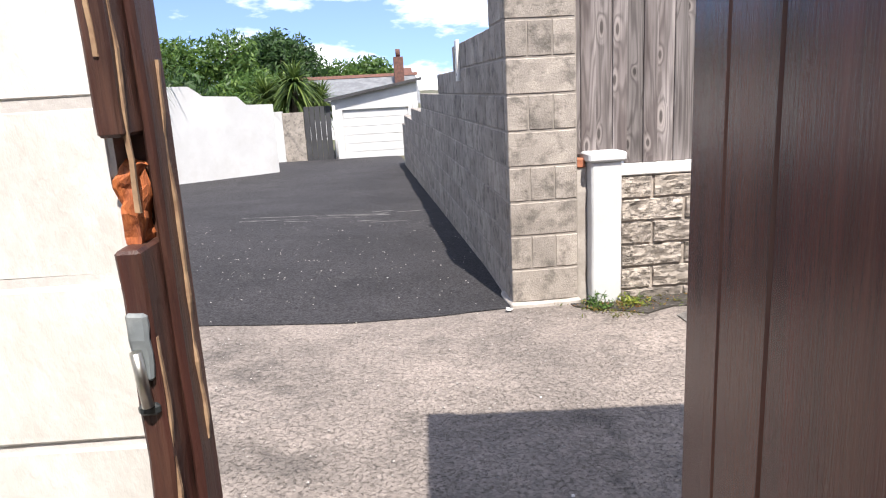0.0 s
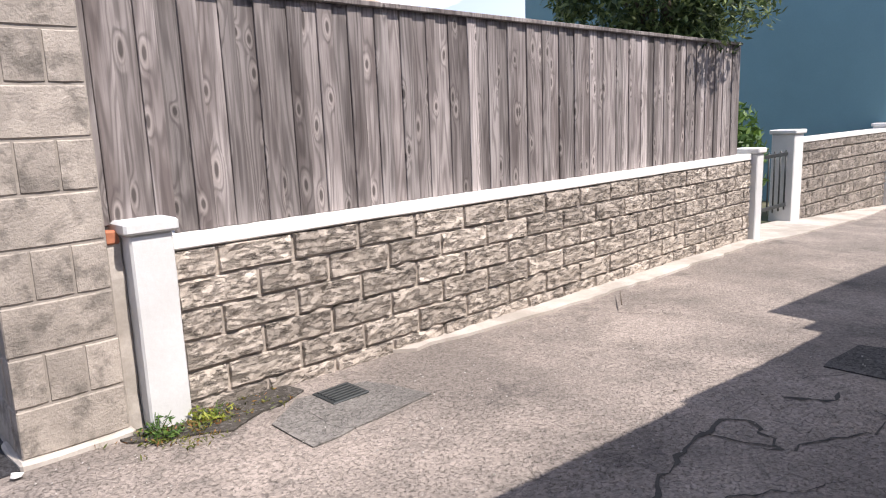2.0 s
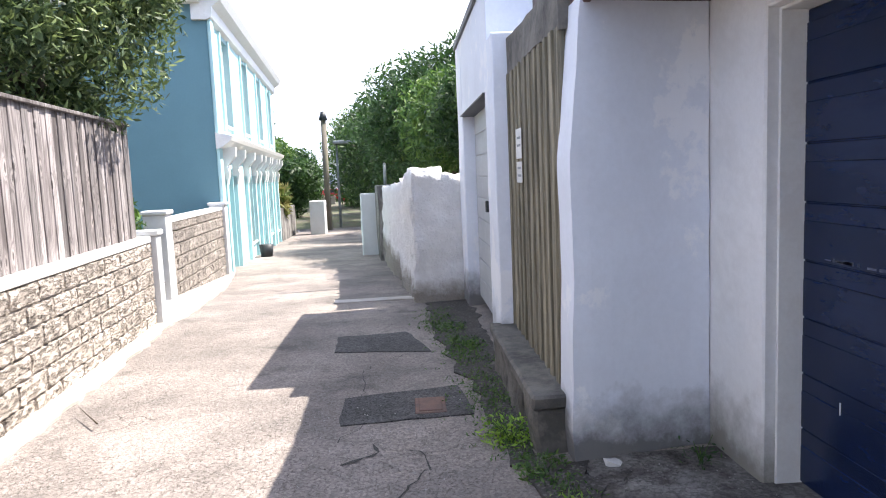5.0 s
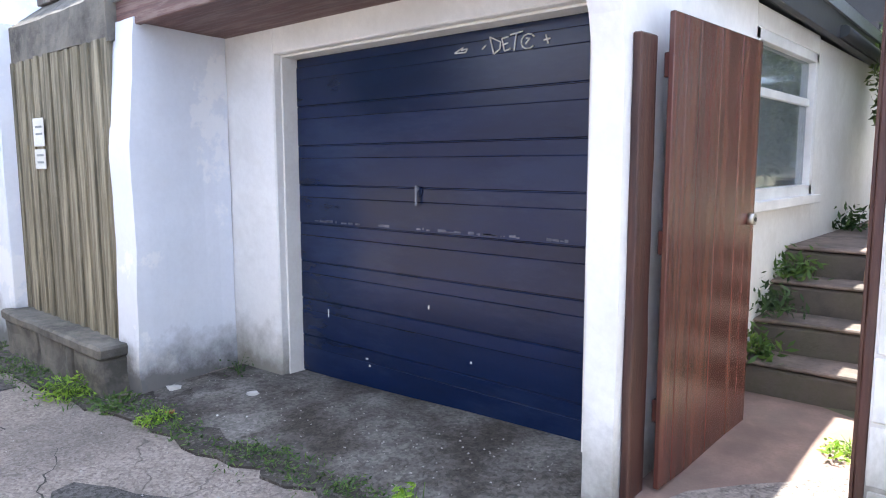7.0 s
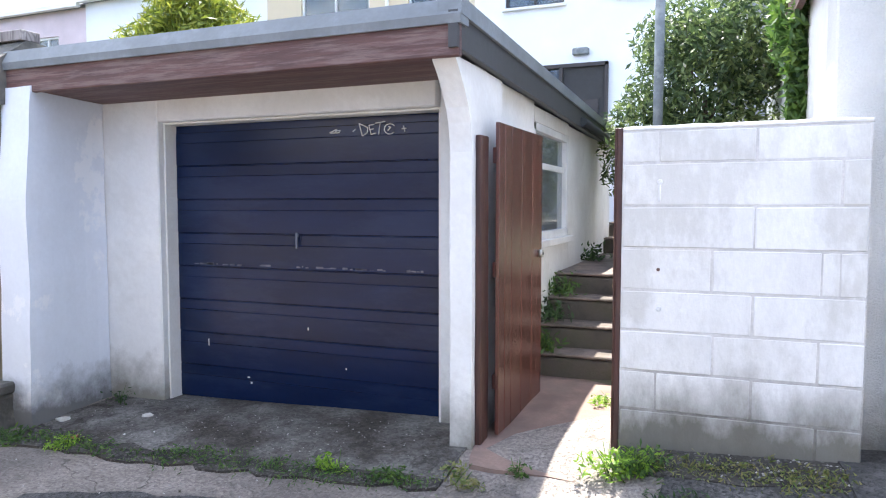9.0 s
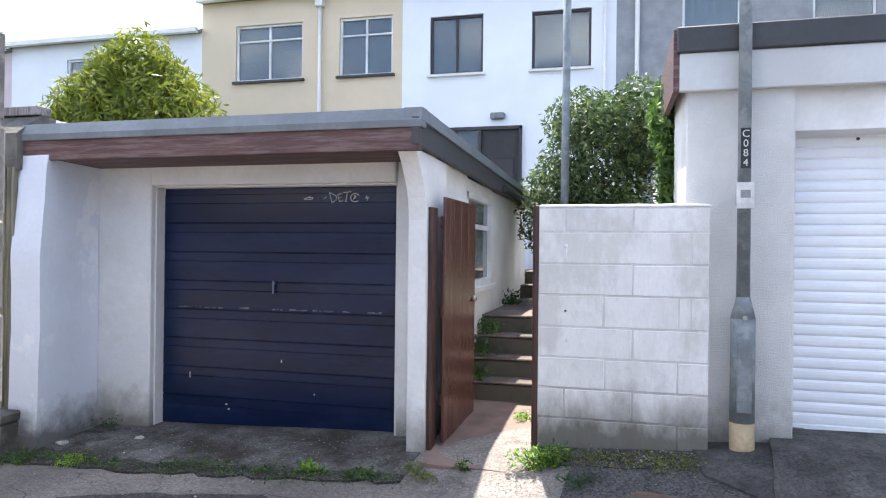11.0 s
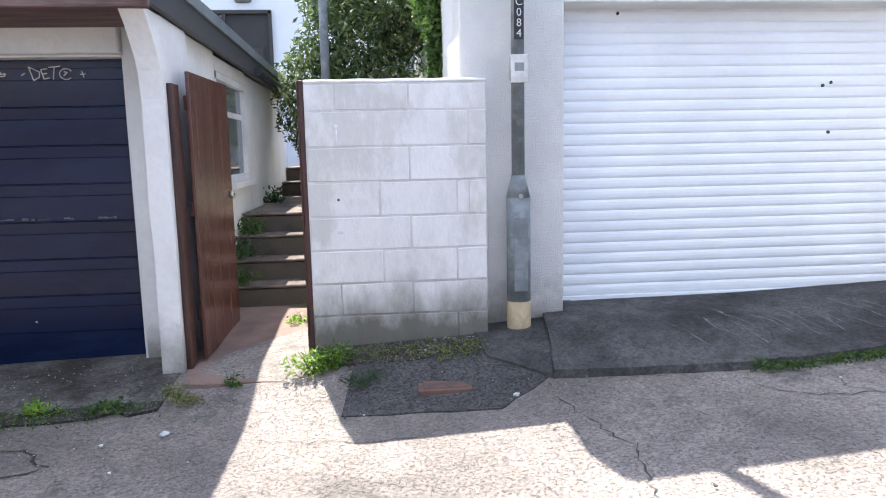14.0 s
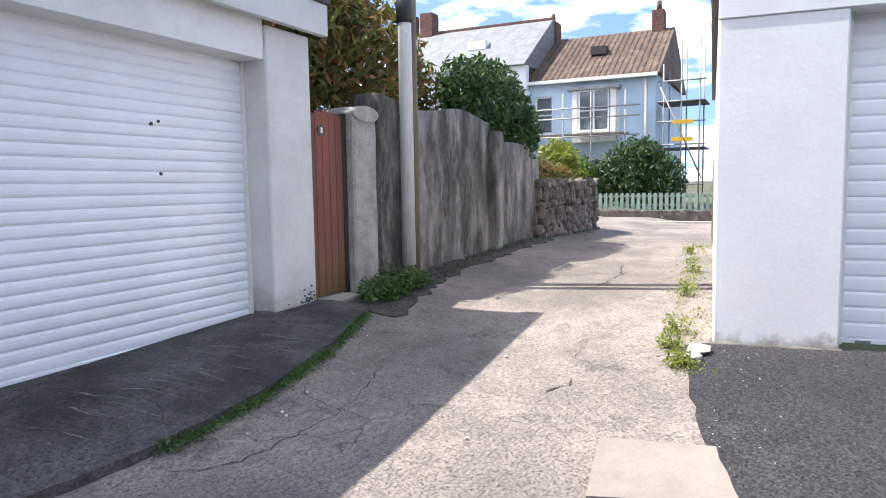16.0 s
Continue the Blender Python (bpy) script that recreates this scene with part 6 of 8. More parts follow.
plant("climber", (-0.95, -0.4, 0.9), [(-0.86, -0.7, 2.75, 0.12, 0.7, 0.3), (-0.87, -0.25, 2.2, 0.07, 0.12, 0.6), (-0.86, -1.3, 2.9, 0.12, 0.5, 0.35)], 1300, 0.035, LEAF_MID, "yellowing climber hanging on the garage wall", "climber", trunk=0.015, seed=9)
plant("cypress_bush", (9.4, -6.2, 0.9), [(9.2, -6.2, 4.3, 1.5, 1.1, 1.2), (8.2, -6.0, 4.1, 1.0, 0.9, 0.95), (10.3, -6.2, 4.3, 0.9, 0.9, 0.95), (9.2, -6.2, 5.3, 0.75, 0.7, 0.75), (8.5, -6.1, 5.0, 0.5, 0.5, 0.45), (10.0, -6.2, 5.2, 0.45, 0.45, 0.5), (11.0, -6.0, 3.8, 0.7, 0.7, 0.7), (9.0, -6.2, 3.0, 1.6, 1.0, 1.0)], 15000, 0.05, LEAF_YEL, "golden-green conifer bush in the back garden", "tree", trunk=0.12, seed=10, long=2.0)


# ---- west end: red gate, old walls, poles ----
def red_gate():
    t = thing("red_gate", (-5.2, 0.9, 0.42), "red-stained boarded gate with an arched top", "gate")
    x = -4.985
    for k in range(5):
        zt = 2.0 + 0.05 * (1 - ((x - 0.05 + 5.24) / 0.26) ** 2)
        part("board", bbox(x - 0.1, x - 0.004, 0.87, 0.9, 0.44, zt, bev=0.004), REDGATE, t)
        x -= 0.1
    n = part("number_disc", tube((-5.17, 0.9, 1.88), (-5.17, 0.908, 1.88), 0.05, seg=18), DARKFRAME, t, "round house number plate")
    part("numeral", bbox(-5.185, -5.16, 0.908, 0.911, 1.855, 1.905, bev=0), TRIMWHITE, n)
    solid("threshold", bbox(-5.5, -4.98, 0.75, 1.05, 0.25, 0.43, bev=0.015), PALE_CONC, "pale stone threshold under the gate", "threshold")
    p = thing("concrete_post", (-5.75, 0.85, 0.4), "pebbledashed concrete gate post with a rounded cap", "gate post")
    part("shaft", rough_up(bbox(-5.95, -5.56, 0.72, 0.98, 0.1, 2.08, bev=0.02), 0.008, 4, 0.25), PEBBLE, p)
    bm = bmesh.new()
    cyl(bm, (-5.755, 0.7, 2.06), (-5.755, 1.0, 2.06), 0.21, 0.21, 20)
    bmesh.ops.scale(bm, vec=(1, 1, 0.35), space=Matrix.Translation((0, 0, -2.06)), verts=bm.verts)
    part("cap", bm, PEBBLE, p)
    part("jamb", bbox(-5.56, -5.5, 0.78, 0.9, 0.2, 2.05), DARKFRAME, p)


red_gate()
rough_wall("wall_old_render", -8.75, -5.95, 0.72, 1.0, 0.0, lambda x: 2.24 + 0.05 * math.sin(x * 3), OLDWALL, "tall streaked grey rendered garden wall", amount=0.012, cut=0.18, seed=2)
rough_wall("wall_old_render", -10.7, -8.7, 0.76, 1.02, 0.0, lambda x: 1.98 - 0.2 * smooth_step((-x - 10.0) / 0.7), OLDWALL, "streaked grey rendered garden wall", amount=0.014, cut=0.18, seed=3)
solid("wall_pilaster", rough_up(bbox(-8.95, -8.7, 0.95, 1.12, 0.1, 2.1, bev=0.02), 0.015, 4, 0.2), OLDWALL, "narrow rendered pilaster on the old wall", "pilaster")


def rubble_wall(x0, x1, y0, z0, z1, seed):
    t = thing("rubble_wall", ((x0 + x1) / 2, y0, z0), "dark rubble stone wall with recessed joints", "wall", kind="structure")
    part("core", bbox(x0, x1, y0 - 0.4, y0 - 0.03, z0 - 0.4, z1 - 0.08, bev=0), OLDWALL, t)
    rnd = random.Random(seed)
    meshes = []
    for k in range(6):
        bm = bbox(-0.5, 0.5, -0.5, 0.5, -0.5, 0.5, bev=0.16)
        for v in bm.verts:
            v.co += noise.noise_vector(v.co * 2 + Vector((k * 7.0, 0, 0))) * 0.16
        meshes.append(finish(bm, RUBBLE, "stone"))
    z = z0
    while z < z1:
        h = rnd.uniform(0.09, 0.2)
        x = x0
        while x < x1:
            w = rnd.uniform(0.08, 0.34)
            piece("stone", rnd.choice(meshes), Matrix.Translation((x + w / 2, y0 - 0.05 + rnd.uniform(-0.03, 0.05), z + h / 2 + rnd.uniform(-0.03, 0.03))) @ Matrix.Rotation(rnd.uniform(-0.45, 0.45), 4, "Y") @ Matrix.Diagonal((w * 1.12, 0.22, h * rnd.uniform(0.9, 1.4), 1)), t)
            x += w
        z += h


rubble_wall(-14.3, -10.7, 1.05, 0.3, 1.36, 5)


def poles():
    x, y = -6.22, 1.16
    t = thing("service_pole", (x, y, 0.5), "tall grey steel service pole beside the wall", "pole")
    part("shaft", tube((x, y, 0.62), (x, y, 6.4), 0.068, 0.06, 18), GALV_PALE, t)
    part("socket", tube((x, y, 0.35), (x, y, 0.62), 0.045, 0.052, 16), GALV, t)
    part("collar", tube((x, y, 2.95), (x, y, 3.3), 0.08, 0.08, 18), IRON, t)
    x2, y2 = -6.42, 1.1
    t = thing("timber_pole", (x2, y2, 0.5), "old mossy timber telegraph pole", "pole")
    part("shaft", tube((x2, y2, 0.2), (x2, y2, 6.8), 0.075, 0.07, 14), TIMBERPOLE, t)
    # far pole down the lane, with its crossarm
    fx, fy = 33.0, 6.05
    t = thing("telegraph_pole", (fx, fy, -1.0), "tall dark timber telegraph pole down the lane", "pole")
    part("shaft", tube((fx, fy, -1.2), (fx, fy, 4.1), 0.15, 0.12, 12), TIMBERPOLE, t)
    part("cap", tube((fx, fy, 4.1), (fx, fy, 4.5), 0.22, 0.1, 10), IRON, t)
    ax = thing("street_lamp", (fx + 1.5, fy - 0.4, -1.0), "grey street lamp with a flat head", "street lamp")
    part("shaft", tube((fx + 1.5, fy - 0.4, -1.2), (fx + 1.5, fy - 0.4, 3.1), 0.07, 0.05, 10), GALV, ax)
    part("head", bbox(fx + 0.7, fx + 1.6, fy - 1.6, fy - 0.3, 3.05, 3.2, bev=0.03), GALV, ax)
    t = thing("garden_pole", (12.0, 0.6, 0.0), "thin grey pole behind the whitewashed wall", "pole")
    part("shaft", tube((12.0, 0.6, -0.5), (12.0, 0.6, 6.0), 0.05, 0.045, 10), TIMBERPOLE, t)
    part("stay", tube((12.0, 0.6, 2.9), (13.6, 0.9, 0.9), 0.015, 0.015, 6), IRON, t)


poles()


def cable(name, a, b, sag, label):
    a, b = Vector(a), Vector(b)
    bm = bmesh.new()
    pts = [a.lerp(b, k / 16) - Vector((0, 0, sag * 4 * (k / 16) * (1 - k / 16))) for k in range(17)]
    stroke(bm, pts, 0.008)
    solid(name, bm, IRON, label, "cable")


cable("overhead_cable", (-14, 26, 6.5), (4, 14, 4.6), 0.5, "thin black overhead cable")

plant("garden_shrub", (-7.0, 0.1, 0.5), [(-6.6, 0.1, 2.75, 0.75, 0.6, 0.75), (-7.4, 0.0, 2.9, 0.8, 0.6, 0.8), (-5.9, -0.1, 2.9, 0.75, 0.6, 0.95), (-6.6, -0.1, 3.4, 0.6, 0.5, 0.5), (-8.2, 0.1, 2.55, 0.5, 0.5, 0.5)], 6500, 0.045, LEAF_RED, "russet and green garden shrub over the wall", trunk=0.06, seed=21)
plant("garden_shrub", (-5.6, -0.4, 0.5), [(-5.6, -0.4, 3.1, 0.6, 0.5, 0.8), (-6.2, -0.4, 3.5, 0.5, 0.5, 0.5), (-5.5, -0.3, 2.4, 0.5, 0.4, 0.7)], 2600, 0.05, LEAF_YEL, "yellow-green garden shrub beside the garage", trunk=0.05, seed=22)
plant("ivy_mass", (-9.4, 0.8, 1.6), [(-9.4, 0.75, 2.55, 1.2, 0.35, 0.6), (-10.3, 0.8, 2.2, 0.75, 0.3, 0.6), (-8.6, 0.7, 2.6, 0.6, 0.3, 0.45)], 5200, 0.045, LEAF_DARK, "dark glossy ivy mass on the old wall", "ivy", trunk=0, seed=23, long=1.2)
plant("garden_shrub", (-11.6, 0.6, 1.2), [(-11.4, 0.75, 1.55, 0.8, 0.35, 0.3), (-12.3, 0.8, 1.5, 0.5, 0.3, 0.25)], 1500, 0.04, LEAF_RED, "low reddish shrub on the rubble wall", trunk=0.03, seed=24)
plant("garden_shrub", (-13.6, 0.3, 1.2), [(-13.5, 0.5, 1.85, 0.55, 0.4, 0.4)], 900, 0.045, LEAF_YEL, "bright yellow-green shrub above the rubble wall", trunk=0.03, seed=25)


def west_garage():
    m = NORTH @ Matrix.Translation((-6.01, -0.03, 0)) @ Matrix.Rotation(radians(90), 4, "Z")
    # local x runs along the door front, local y into the building
    g = thing("west_garage", m.translation, "white rendered garage with a pale roller door", "garage")
    part("front_wall", bbox(0, 0.74, 0, 0.3, 0.3, 2.42, m=m, bev=0.012), WESTWHITE, g)
    part("front_wall", bbox(3.2, 3.7, 0, 0.3, 0.0, 2.42, m=m, bev=0.012), WESTWHITE, g)
    part("lintel", bbox(0, 3.7, -0.01, 0.3, 2.42, 2.8, m=m), WESTWHITE, g)
    part("side_wall", bbox(0.0, 0.25, 0.3, 6.5, 0.2, 2.75, m=m, bev=0), WESTWHITE, g)
    part("side_wall", bbox(3.45, 3.7, 0.3, 6.5, -0.2, 2.75, m=m, bev=0), WESTWHITE, g)
    part("back_wall", bbox(0.25, 3.45, 6.3, 6.5, -0.2, 2.75, m=m, bev=0), WESTWHITE, g)
    part("roof", bbox(-0.05, 3.8, 0.02, 6.6, 2.8, 2.9, m=m), LEAD, g)
    part("side_fascia", bbox(-0.05, 0.0, 0.02, 6.6, 2.62, 2.82, m=m), TIMBERPOLE, g)
    part("plinth", rough_up(bbox(-0.02, 0.76, -0.03, 0.2, 0.1, 0.33, m=m, bev=0.015), 0.015, 7, 0.1), KERB, g)
    d = part("roller_door", bbox(0.74, 3.2, 0.24, 0.27, 0.3, 2.42, m=m, bev=0), ROLLER, g, "pale grey-white roller door")
    roller_slats(d, 0.75, 3.19, 0.0, 0.36, 2.4, ROLLER, m=m @ Matrix.Translation((3.94, 0.24, 0)) @ Matrix.Rotation(radians(180), 4, "Z"), pitch=0.1)
    part("bottom_rail", bbox(0.75, 3.19, 0.21, 0.24, 0.31, 0.36, m=m), ROLLER, d)
    part("guide_rail", bbox(0.74, 0.78, 0.16, 0.24, 0.33, 2.42, m=m), TRIMWHITE, d)
    part("maker_plate", bbox(0.86, 0.95, 0.205, 0.21, 0.33, 0.352, m=m, bev=0), GALV, d)
    rough_wall("wall_white_lane", -13.0, -12.4, -0.05, 0.2, 0.1, lambda x: 1.7, OLDWALL, "rough old wall end along the lane", m=NORTH, amount=0.03)


west_garage()


# ---- driveway: white stepped wall, far garage and gate ----
def white_boundary():
    t = thing("white_garden_wall", (*north(-5.9, 9), -0.2), "smooth white rendered boundary wall stepping down the driveway", "wall", kind="structure")
    pts = [(-6.0, 3.6), (-5.98, 8.0), (-5.77, 10.4)]
    zt = [2.04, 2.04]
    for k in range(2):
        a, b = Vector((*north(*pts[k]), 0)), Vector((*north(*pts[k + 1]), 0))
        mm = Matrix.Translation(a) @ Matrix.Rotation(math.atan2((b - a).y, (b - a).x), 4, "Z")
        part("panel", bbox(0, (b - a).length, -0.02, 0.2, -0.8, zt[k], m=mm, bev=0.02), CLEANWHITE, t)
    a, b = Vector((*north(-5.77, 10.4), 0)), Vector((*north(-3.08, 13.1), 0))
    mm = Matrix.Translation(a) @ Matrix.Rotation(math.atan2((b - a).y, (b - a).x), 4, "Z")
    L = (b - a).length
    outline = [(0, -0.9), (0, 1.8), (L * 0.42, 1.76), (L * 0.51, 1.54), (L * 0.74, 1.5), (L * 0.8, 1.3), (L, 1.28), (L, -0.9)]
    part("panel", prism(outline, 0, 0.2, m=mm), CLEANWHITE, t)


white_boundary()


def far_garage():
    m = NORTH @ Matrix.Translation((-1.72, 17.2, -0.6))
    g = thing("far_garage", m.translation, "small white garage with a sloping roof at the driveway's end", "garage")
    part("front_wall", pierced(-0.15, 2.45, 0, 0.2, -0.2, 1.75, [(0.15, 2.15, -0.2, 1.55)], m=m), CLEANWHITE, g)
    part("gable", prism([(-0.15, 1.75), (2.45, 1.75), (2.45, 2.3), (-0.15, 1.85)], 0, 0.2, m=m), CLEANWHITE, g)
    part("roof", prism([(-0.35, 1.82), (2.6, 2.32), (2.6, 2.4), (-0.35, 1.9)], -0.2, 5, m=m), DARKFASCIA, g)
    part("side_wall", bbox(-0.15, 0.05, 0.2, 5, -0.2, 1.8, m=m), CLEANWHITE, g)
    part("side_wall", bbox(2.25, 2.45, 0.2, 5, -0.2, 1.85, m=m), CLEANWHITE, g)
    d = part("door", bbox(0.15, 2.15, 0.08, 0.12, -0.2, 1.55, m=m), CLEANWHITE, g)
    for k in range(6):
        part("panel", bbox(0.17, 2.13, 0.06, 0.08, 0.02 + k * 0.255, 0.265 + k * 0.255, m=m), CLEANWHITE, d)
    for x in (-0.1, 2.35):
        part("drainpipe", tube(m @ Vector((x, -0.06, -0.1)), m @ Vector((x, -0.06, 1.7)), 0.045, seg=8), TRIMWHITE, g)
    f = thing("dark_gate", m @ Vector((-0.6, 0, 0)), "dark grey boarded garden gate beside the far garage", "gate")
    for k in range(5):
        part("board", bbox(-1.0 + k * 0.16, -0.85 + k * 0.16, 0.02, 0.06, 0.0, 1.7, m=m), DARKFASCIA, f)
    w = thing("garden_wall", m @ Vector((-1.7, 0, 0)), "mottled block garden wall with a white pillar", "wall", kind="structure")
    part("wall", bbox(-1.65, -1.02, 0, 0.2, -0.2, 1.55, m=m), BLOCK, w)
    part("pillar", bbox(-1.95, -1.65, -0.05, 0.25, -0.2, 1.6, m=m), CLEANWHITE, w)
    part("low_wall", bbox(-4.2, -1.95, 2.0, 2.2, -0.4, 1.3, m=m), CREAM, w)
    # roofs beyond
    h = thing("far_house", m @ Vector((0.3, 12, 0)), "far house with a grey slate roof and red ridge tiles", "house")
    m = m @ Matrix.Translation((0.3, 4.0, -0.75))
    part("wall", bbox(-3.4, 3.2, 10, 17, -1.0, 2.1, m=m), HOUSEWHITE, h)
    r = part("roof", prism([(9.6, 2.1), (17.4, 2.1), (13.5, 3.6)], -3.4, 3.6, m=m @ Matrix.Rotation(radians(90), 4, "Z")), SLATE, h)
    part("ridge", prism([(13.3, 3.56), (13.7, 3.56), (13.5, 3.72)], -3.5, 3.7, m=m @ Matrix.Rotation(radians(90), 4, "Z")), BRICKRED, r)
    part("chimney", bbox(2.2, 2.7, 12, 12.6, 3.0, 4.5, m=m), BRICKRED, r)
    part("chimney_pot", tube(m @ Vector((2.45, 12.3, 4.5)), m @ Vector((2.45, 12.3, 4.9)), 0.12), BRICKRED, r)
    b = thing("far_house", m @ Vector((4, 60, 0)), "distant red-roofed houses on the hill", "house")
    m = m @ Matrix.Translation((-1.5, 20, -3.2))
    part("wall", bbox(1, 9, 58, 66, -1, 7.0, m=m), PINK, b)
    part("roof", prism([(57.5, 7.0), (66.5, 7.0), (62, 9.2)], -9.3, -0.7, m=m @ Matrix.Rotation(radians(90), 4, "Z")), BRICKRED, b)


far_garage()


def palm(name, base, height, spread, n, seed, label, heads=((0, 0, 0),), droop=1.0):
    rnd = random.Random(seed)
    t = thing(name, base, label, "tree")
    bm = bmesh.new()
    base = Vector(base)
    for hx, hy, hz in heads:
        cyl(bm, base, base + Vector((hx * 0.5, hy * 0.5, height * 0.6)), 0.16, 0.12, 9)
        cyl(bm, base + Vector((hx * 0.5, hy * 0.5, height * 0.6)), base + Vector((hx, hy, height + hz)), 0.12, 0.1, 9)
    part("trunk", bm, BARK, t)
    bm = bmesh.new()
    for hx, hy, hz in heads:
        top = base + Vector((hx, hy, height + hz))
        for k in range(n):
            a = rnd.uniform(0, 6.283)
            e = rnd.uniform(-0.5, 1.4)
            L = spread * rnd.uniform(0.75, 1.1)
            d = Vector((math.cos(a), math.sin(a), 0))
            side = Vector((-d.y, d.x, 0)) * 0.035 * spread
            prev = None
            for i in range(5):
                f = i / 4
                p = top + d * (L * f * math.cos(e)) + Vector((0, 0, L * (f * math.sin(e) - droop * 0.45 * f * f)))
                wv = side * (1 - f * 0.95)
                cur = (bm.verts.new(p - wv), bm.verts.new(p + wv))
                if prev:
                    bm.faces.new((prev[0], prev[1], cur[1], cur[0]))
                prev = cur
    part("crown", bm, LEAF_PALM, t)


palm("cabbage_palm", (*north(-6.7, 11.2), -0.3), 2.6, 1.2, 220, 31, "tall cabbage palm behind the white wall", heads=((0, 0, 0.9), (0.9, 0.3, 0.1), (-0.7, 0.5, 1.6), (0.2, -0.5, 1.6)))
palm("cabbage_palm", (*north(-3.5, 21), -0.8), 2.0, 1.5, 200, 32, "bushy cabbage palm above the garden wall", heads=((0, 0, 0.3), (1.0, 0.5, 0.0), (-0.9, 0.4, 0.2), (0.3, -0.3, 0.7)))
for k, (s, d, z, r, n) in enumerate(((-9.0, 20, 0.7, 2.2, 3600), (-5.5, 27, 0.9, 2.0, 3800), (-10.0, 36, 2.6, 2.6, 3600), (-6.0, 42, 2.9, 2.9, 4200), (-2.2, 50, 1.6, 2.6, 3600), (-15.0, 30, 2.0, 3.0, 3000), (-7.7, 12.3, 2.9, 1.25, 4000), (-9.0, 13.0, 1.6, 1.8, 3000), (-0.5, 60, 1.5, 2.6, 2600))):
    x, y = north(s, d)
    rr = random.Random(60 + k)
    bl = [(x, y, z, r, r, r * 0.85)] + [(x + rr.uniform(-1, 1) * r, y + rr.uniform(-0.6, 0.6) * r, z + rr.uniform(-0.35, 0.4) * r, r * 0.6, r * 0.6, r * 0.55) for q in range(5)]
    plant("garden_tree", (x, y, -1.0), bl, int(n * 1.9), 0.055 + 0.0018 * d, LEAF_DARK if k % 3 == 0 else LEAF_MID, "dense green tree in the gardens beyond the driveway", "tree", trunk=0.2, seed=70 + k)


# ---- far houses at the lane's west end ----
def west_houses():
    X = -26.0
    # local x runs along the front (towards -y), y out of it towards the lane
    m = Matrix.Translation((X, 0.32, 0.3)) @ Matrix.Rotation(radians(-90), 4, "Z")
    t = thing("pale_blue_house", m.translation, "pale blue two-storey house with a mossy brown pantile roof", "house")
    W, Hh = 4.7, 4.95
    part("front_wall", pierced(0, W, -0.3, 0, -0.3, Hh, [(1.4, 2.9, 2.95, 4.5), (3.8, 4.5, 3.0, 4.4), (1.6, 2.4, 0.3, 2.0), (3.7, 4.5, 0.2, 2.0)], m=m), PALEBLUE, t)
    part("side_wall", bbox(0, 0.25, -7, -0.3, -0.3, Hh, m=m, bev=0), PALEBLUE, t)
    part("side_wall", bbox(W - 0.25, W, -7, -0.3, -0.3, Hh, m=m, bev=0), PALEBLUE, t)
    roof = part("roof", prism([(0.25, Hh), (-3.5, Hh + 2.25), (-7.2, Hh)], -W - 0.1, 0.15, m=m @ Matrix.Rotation(radians(90), 4, "Z") @ Matrix.Diagonal((1, 1, 1, 1))), CLAY, t)
    # rows of pantiles
    tile = bmesh.new()
    cyl(tile, (0, 0, 0), (0, 0.3, 0), 0.075, 0.06, 8)
    tm = finish(tile, CLAY, "tile")
    slope = math.atan2(2.25, 3.75)
    for r in range(15):
        for c in range(21):
            y = 0.28 - r * 0.285 * math.cos(slope)
            z = Hh + 0.0 + (0.25 - y) * math.tan(slope)
            piece("tile", tm, m @ Matrix.Translation((0.02 + c * 0.222, y - 0.27, z + 0.12)) @ Matrix.Rotation(-slope, 4, "X"), roof)
    sk = part("skylight", bbox(2.1, 2.7, -1.9, -1.4, Hh + 1.1, Hh + 1.42, m=m), DARKFRAME, roof)
    part("gutter", bbox(-0.1, W + 0.1, 0.2, 0.34, Hh - 0.12, Hh, m=m), TRIMWHITE, roof)
    for x, w in ((0.25, 0.45), (W - 0.1, 0.5)):
        c = part("chimney", bbox(x, x + w, -3.9, -3.2, Hh + 1.9, Hh + 2.95, m=m), BRICKRED, roof, "brick chimney stack")
        part("chimney_pot", tube(m @ Vector((x + w / 2, -3.55, Hh + 2.95)), m @ Vector((x + w / 2, -3.55, Hh + 3.35)), 0.11, 0.09), BRICKRED, c)
    # bay window on the upper floor
    bay = part("bay", prism([(1.3, 2.7), (1.3, 4.55), (3.0, 4.55), (3.0, 2.7)], 0.0, 0.02, m=m), UPVC, t, "white upper bay window")
    for a, b in ((1.35, 1.55), (2.75, 2.95)):
        part("bay_pier", bbox(a, b, 0.0, 0.3, 2.7, 4.5, m=m), UPVC, bay)
    part("bay_roof", bbox(1.2, 3.1, 0.0, 0.45, 4.5, 4.62, m=m), LEAD, bay)
    part("bay_base", bbox(1.35, 2.95, 0.0, 0.33, 2.6, 2.98, m=m), UPVC, bay)
    window(t, m @ Matrix.Translation((1.58, 0.3, 3.0)), 1.14, 1.5, UPVC, mull=1, transom=0.5)
    window(t, m @ Matrix.Translation((3.8, -0.08, 3.0)), 0.7, 1.4, UPVC, mull=0, transom=0.5)
    window(t, m @ Matrix.Translation((1.6, -0.08, 0.3)), 0.8, 1.7, UPVC, mull=1)
    window(t, m @ Matrix.Translation((3.7, -0.08, 0.2)), 0.8, 1.8, DARKFRAME, mull=0)
    part("drainpipe", tube(m @ Vector((0.35, 0.06, 0)), m @ Vector((0.35, 0.06, Hh)), 0.05, seg=8), TRIMWHITE, t)
    m2 = m @ Matrix.Translation((W, 0.4, 0))
    t = thing("white_house", m2.translation, "white two-storey house with a grey slate roof", "house")
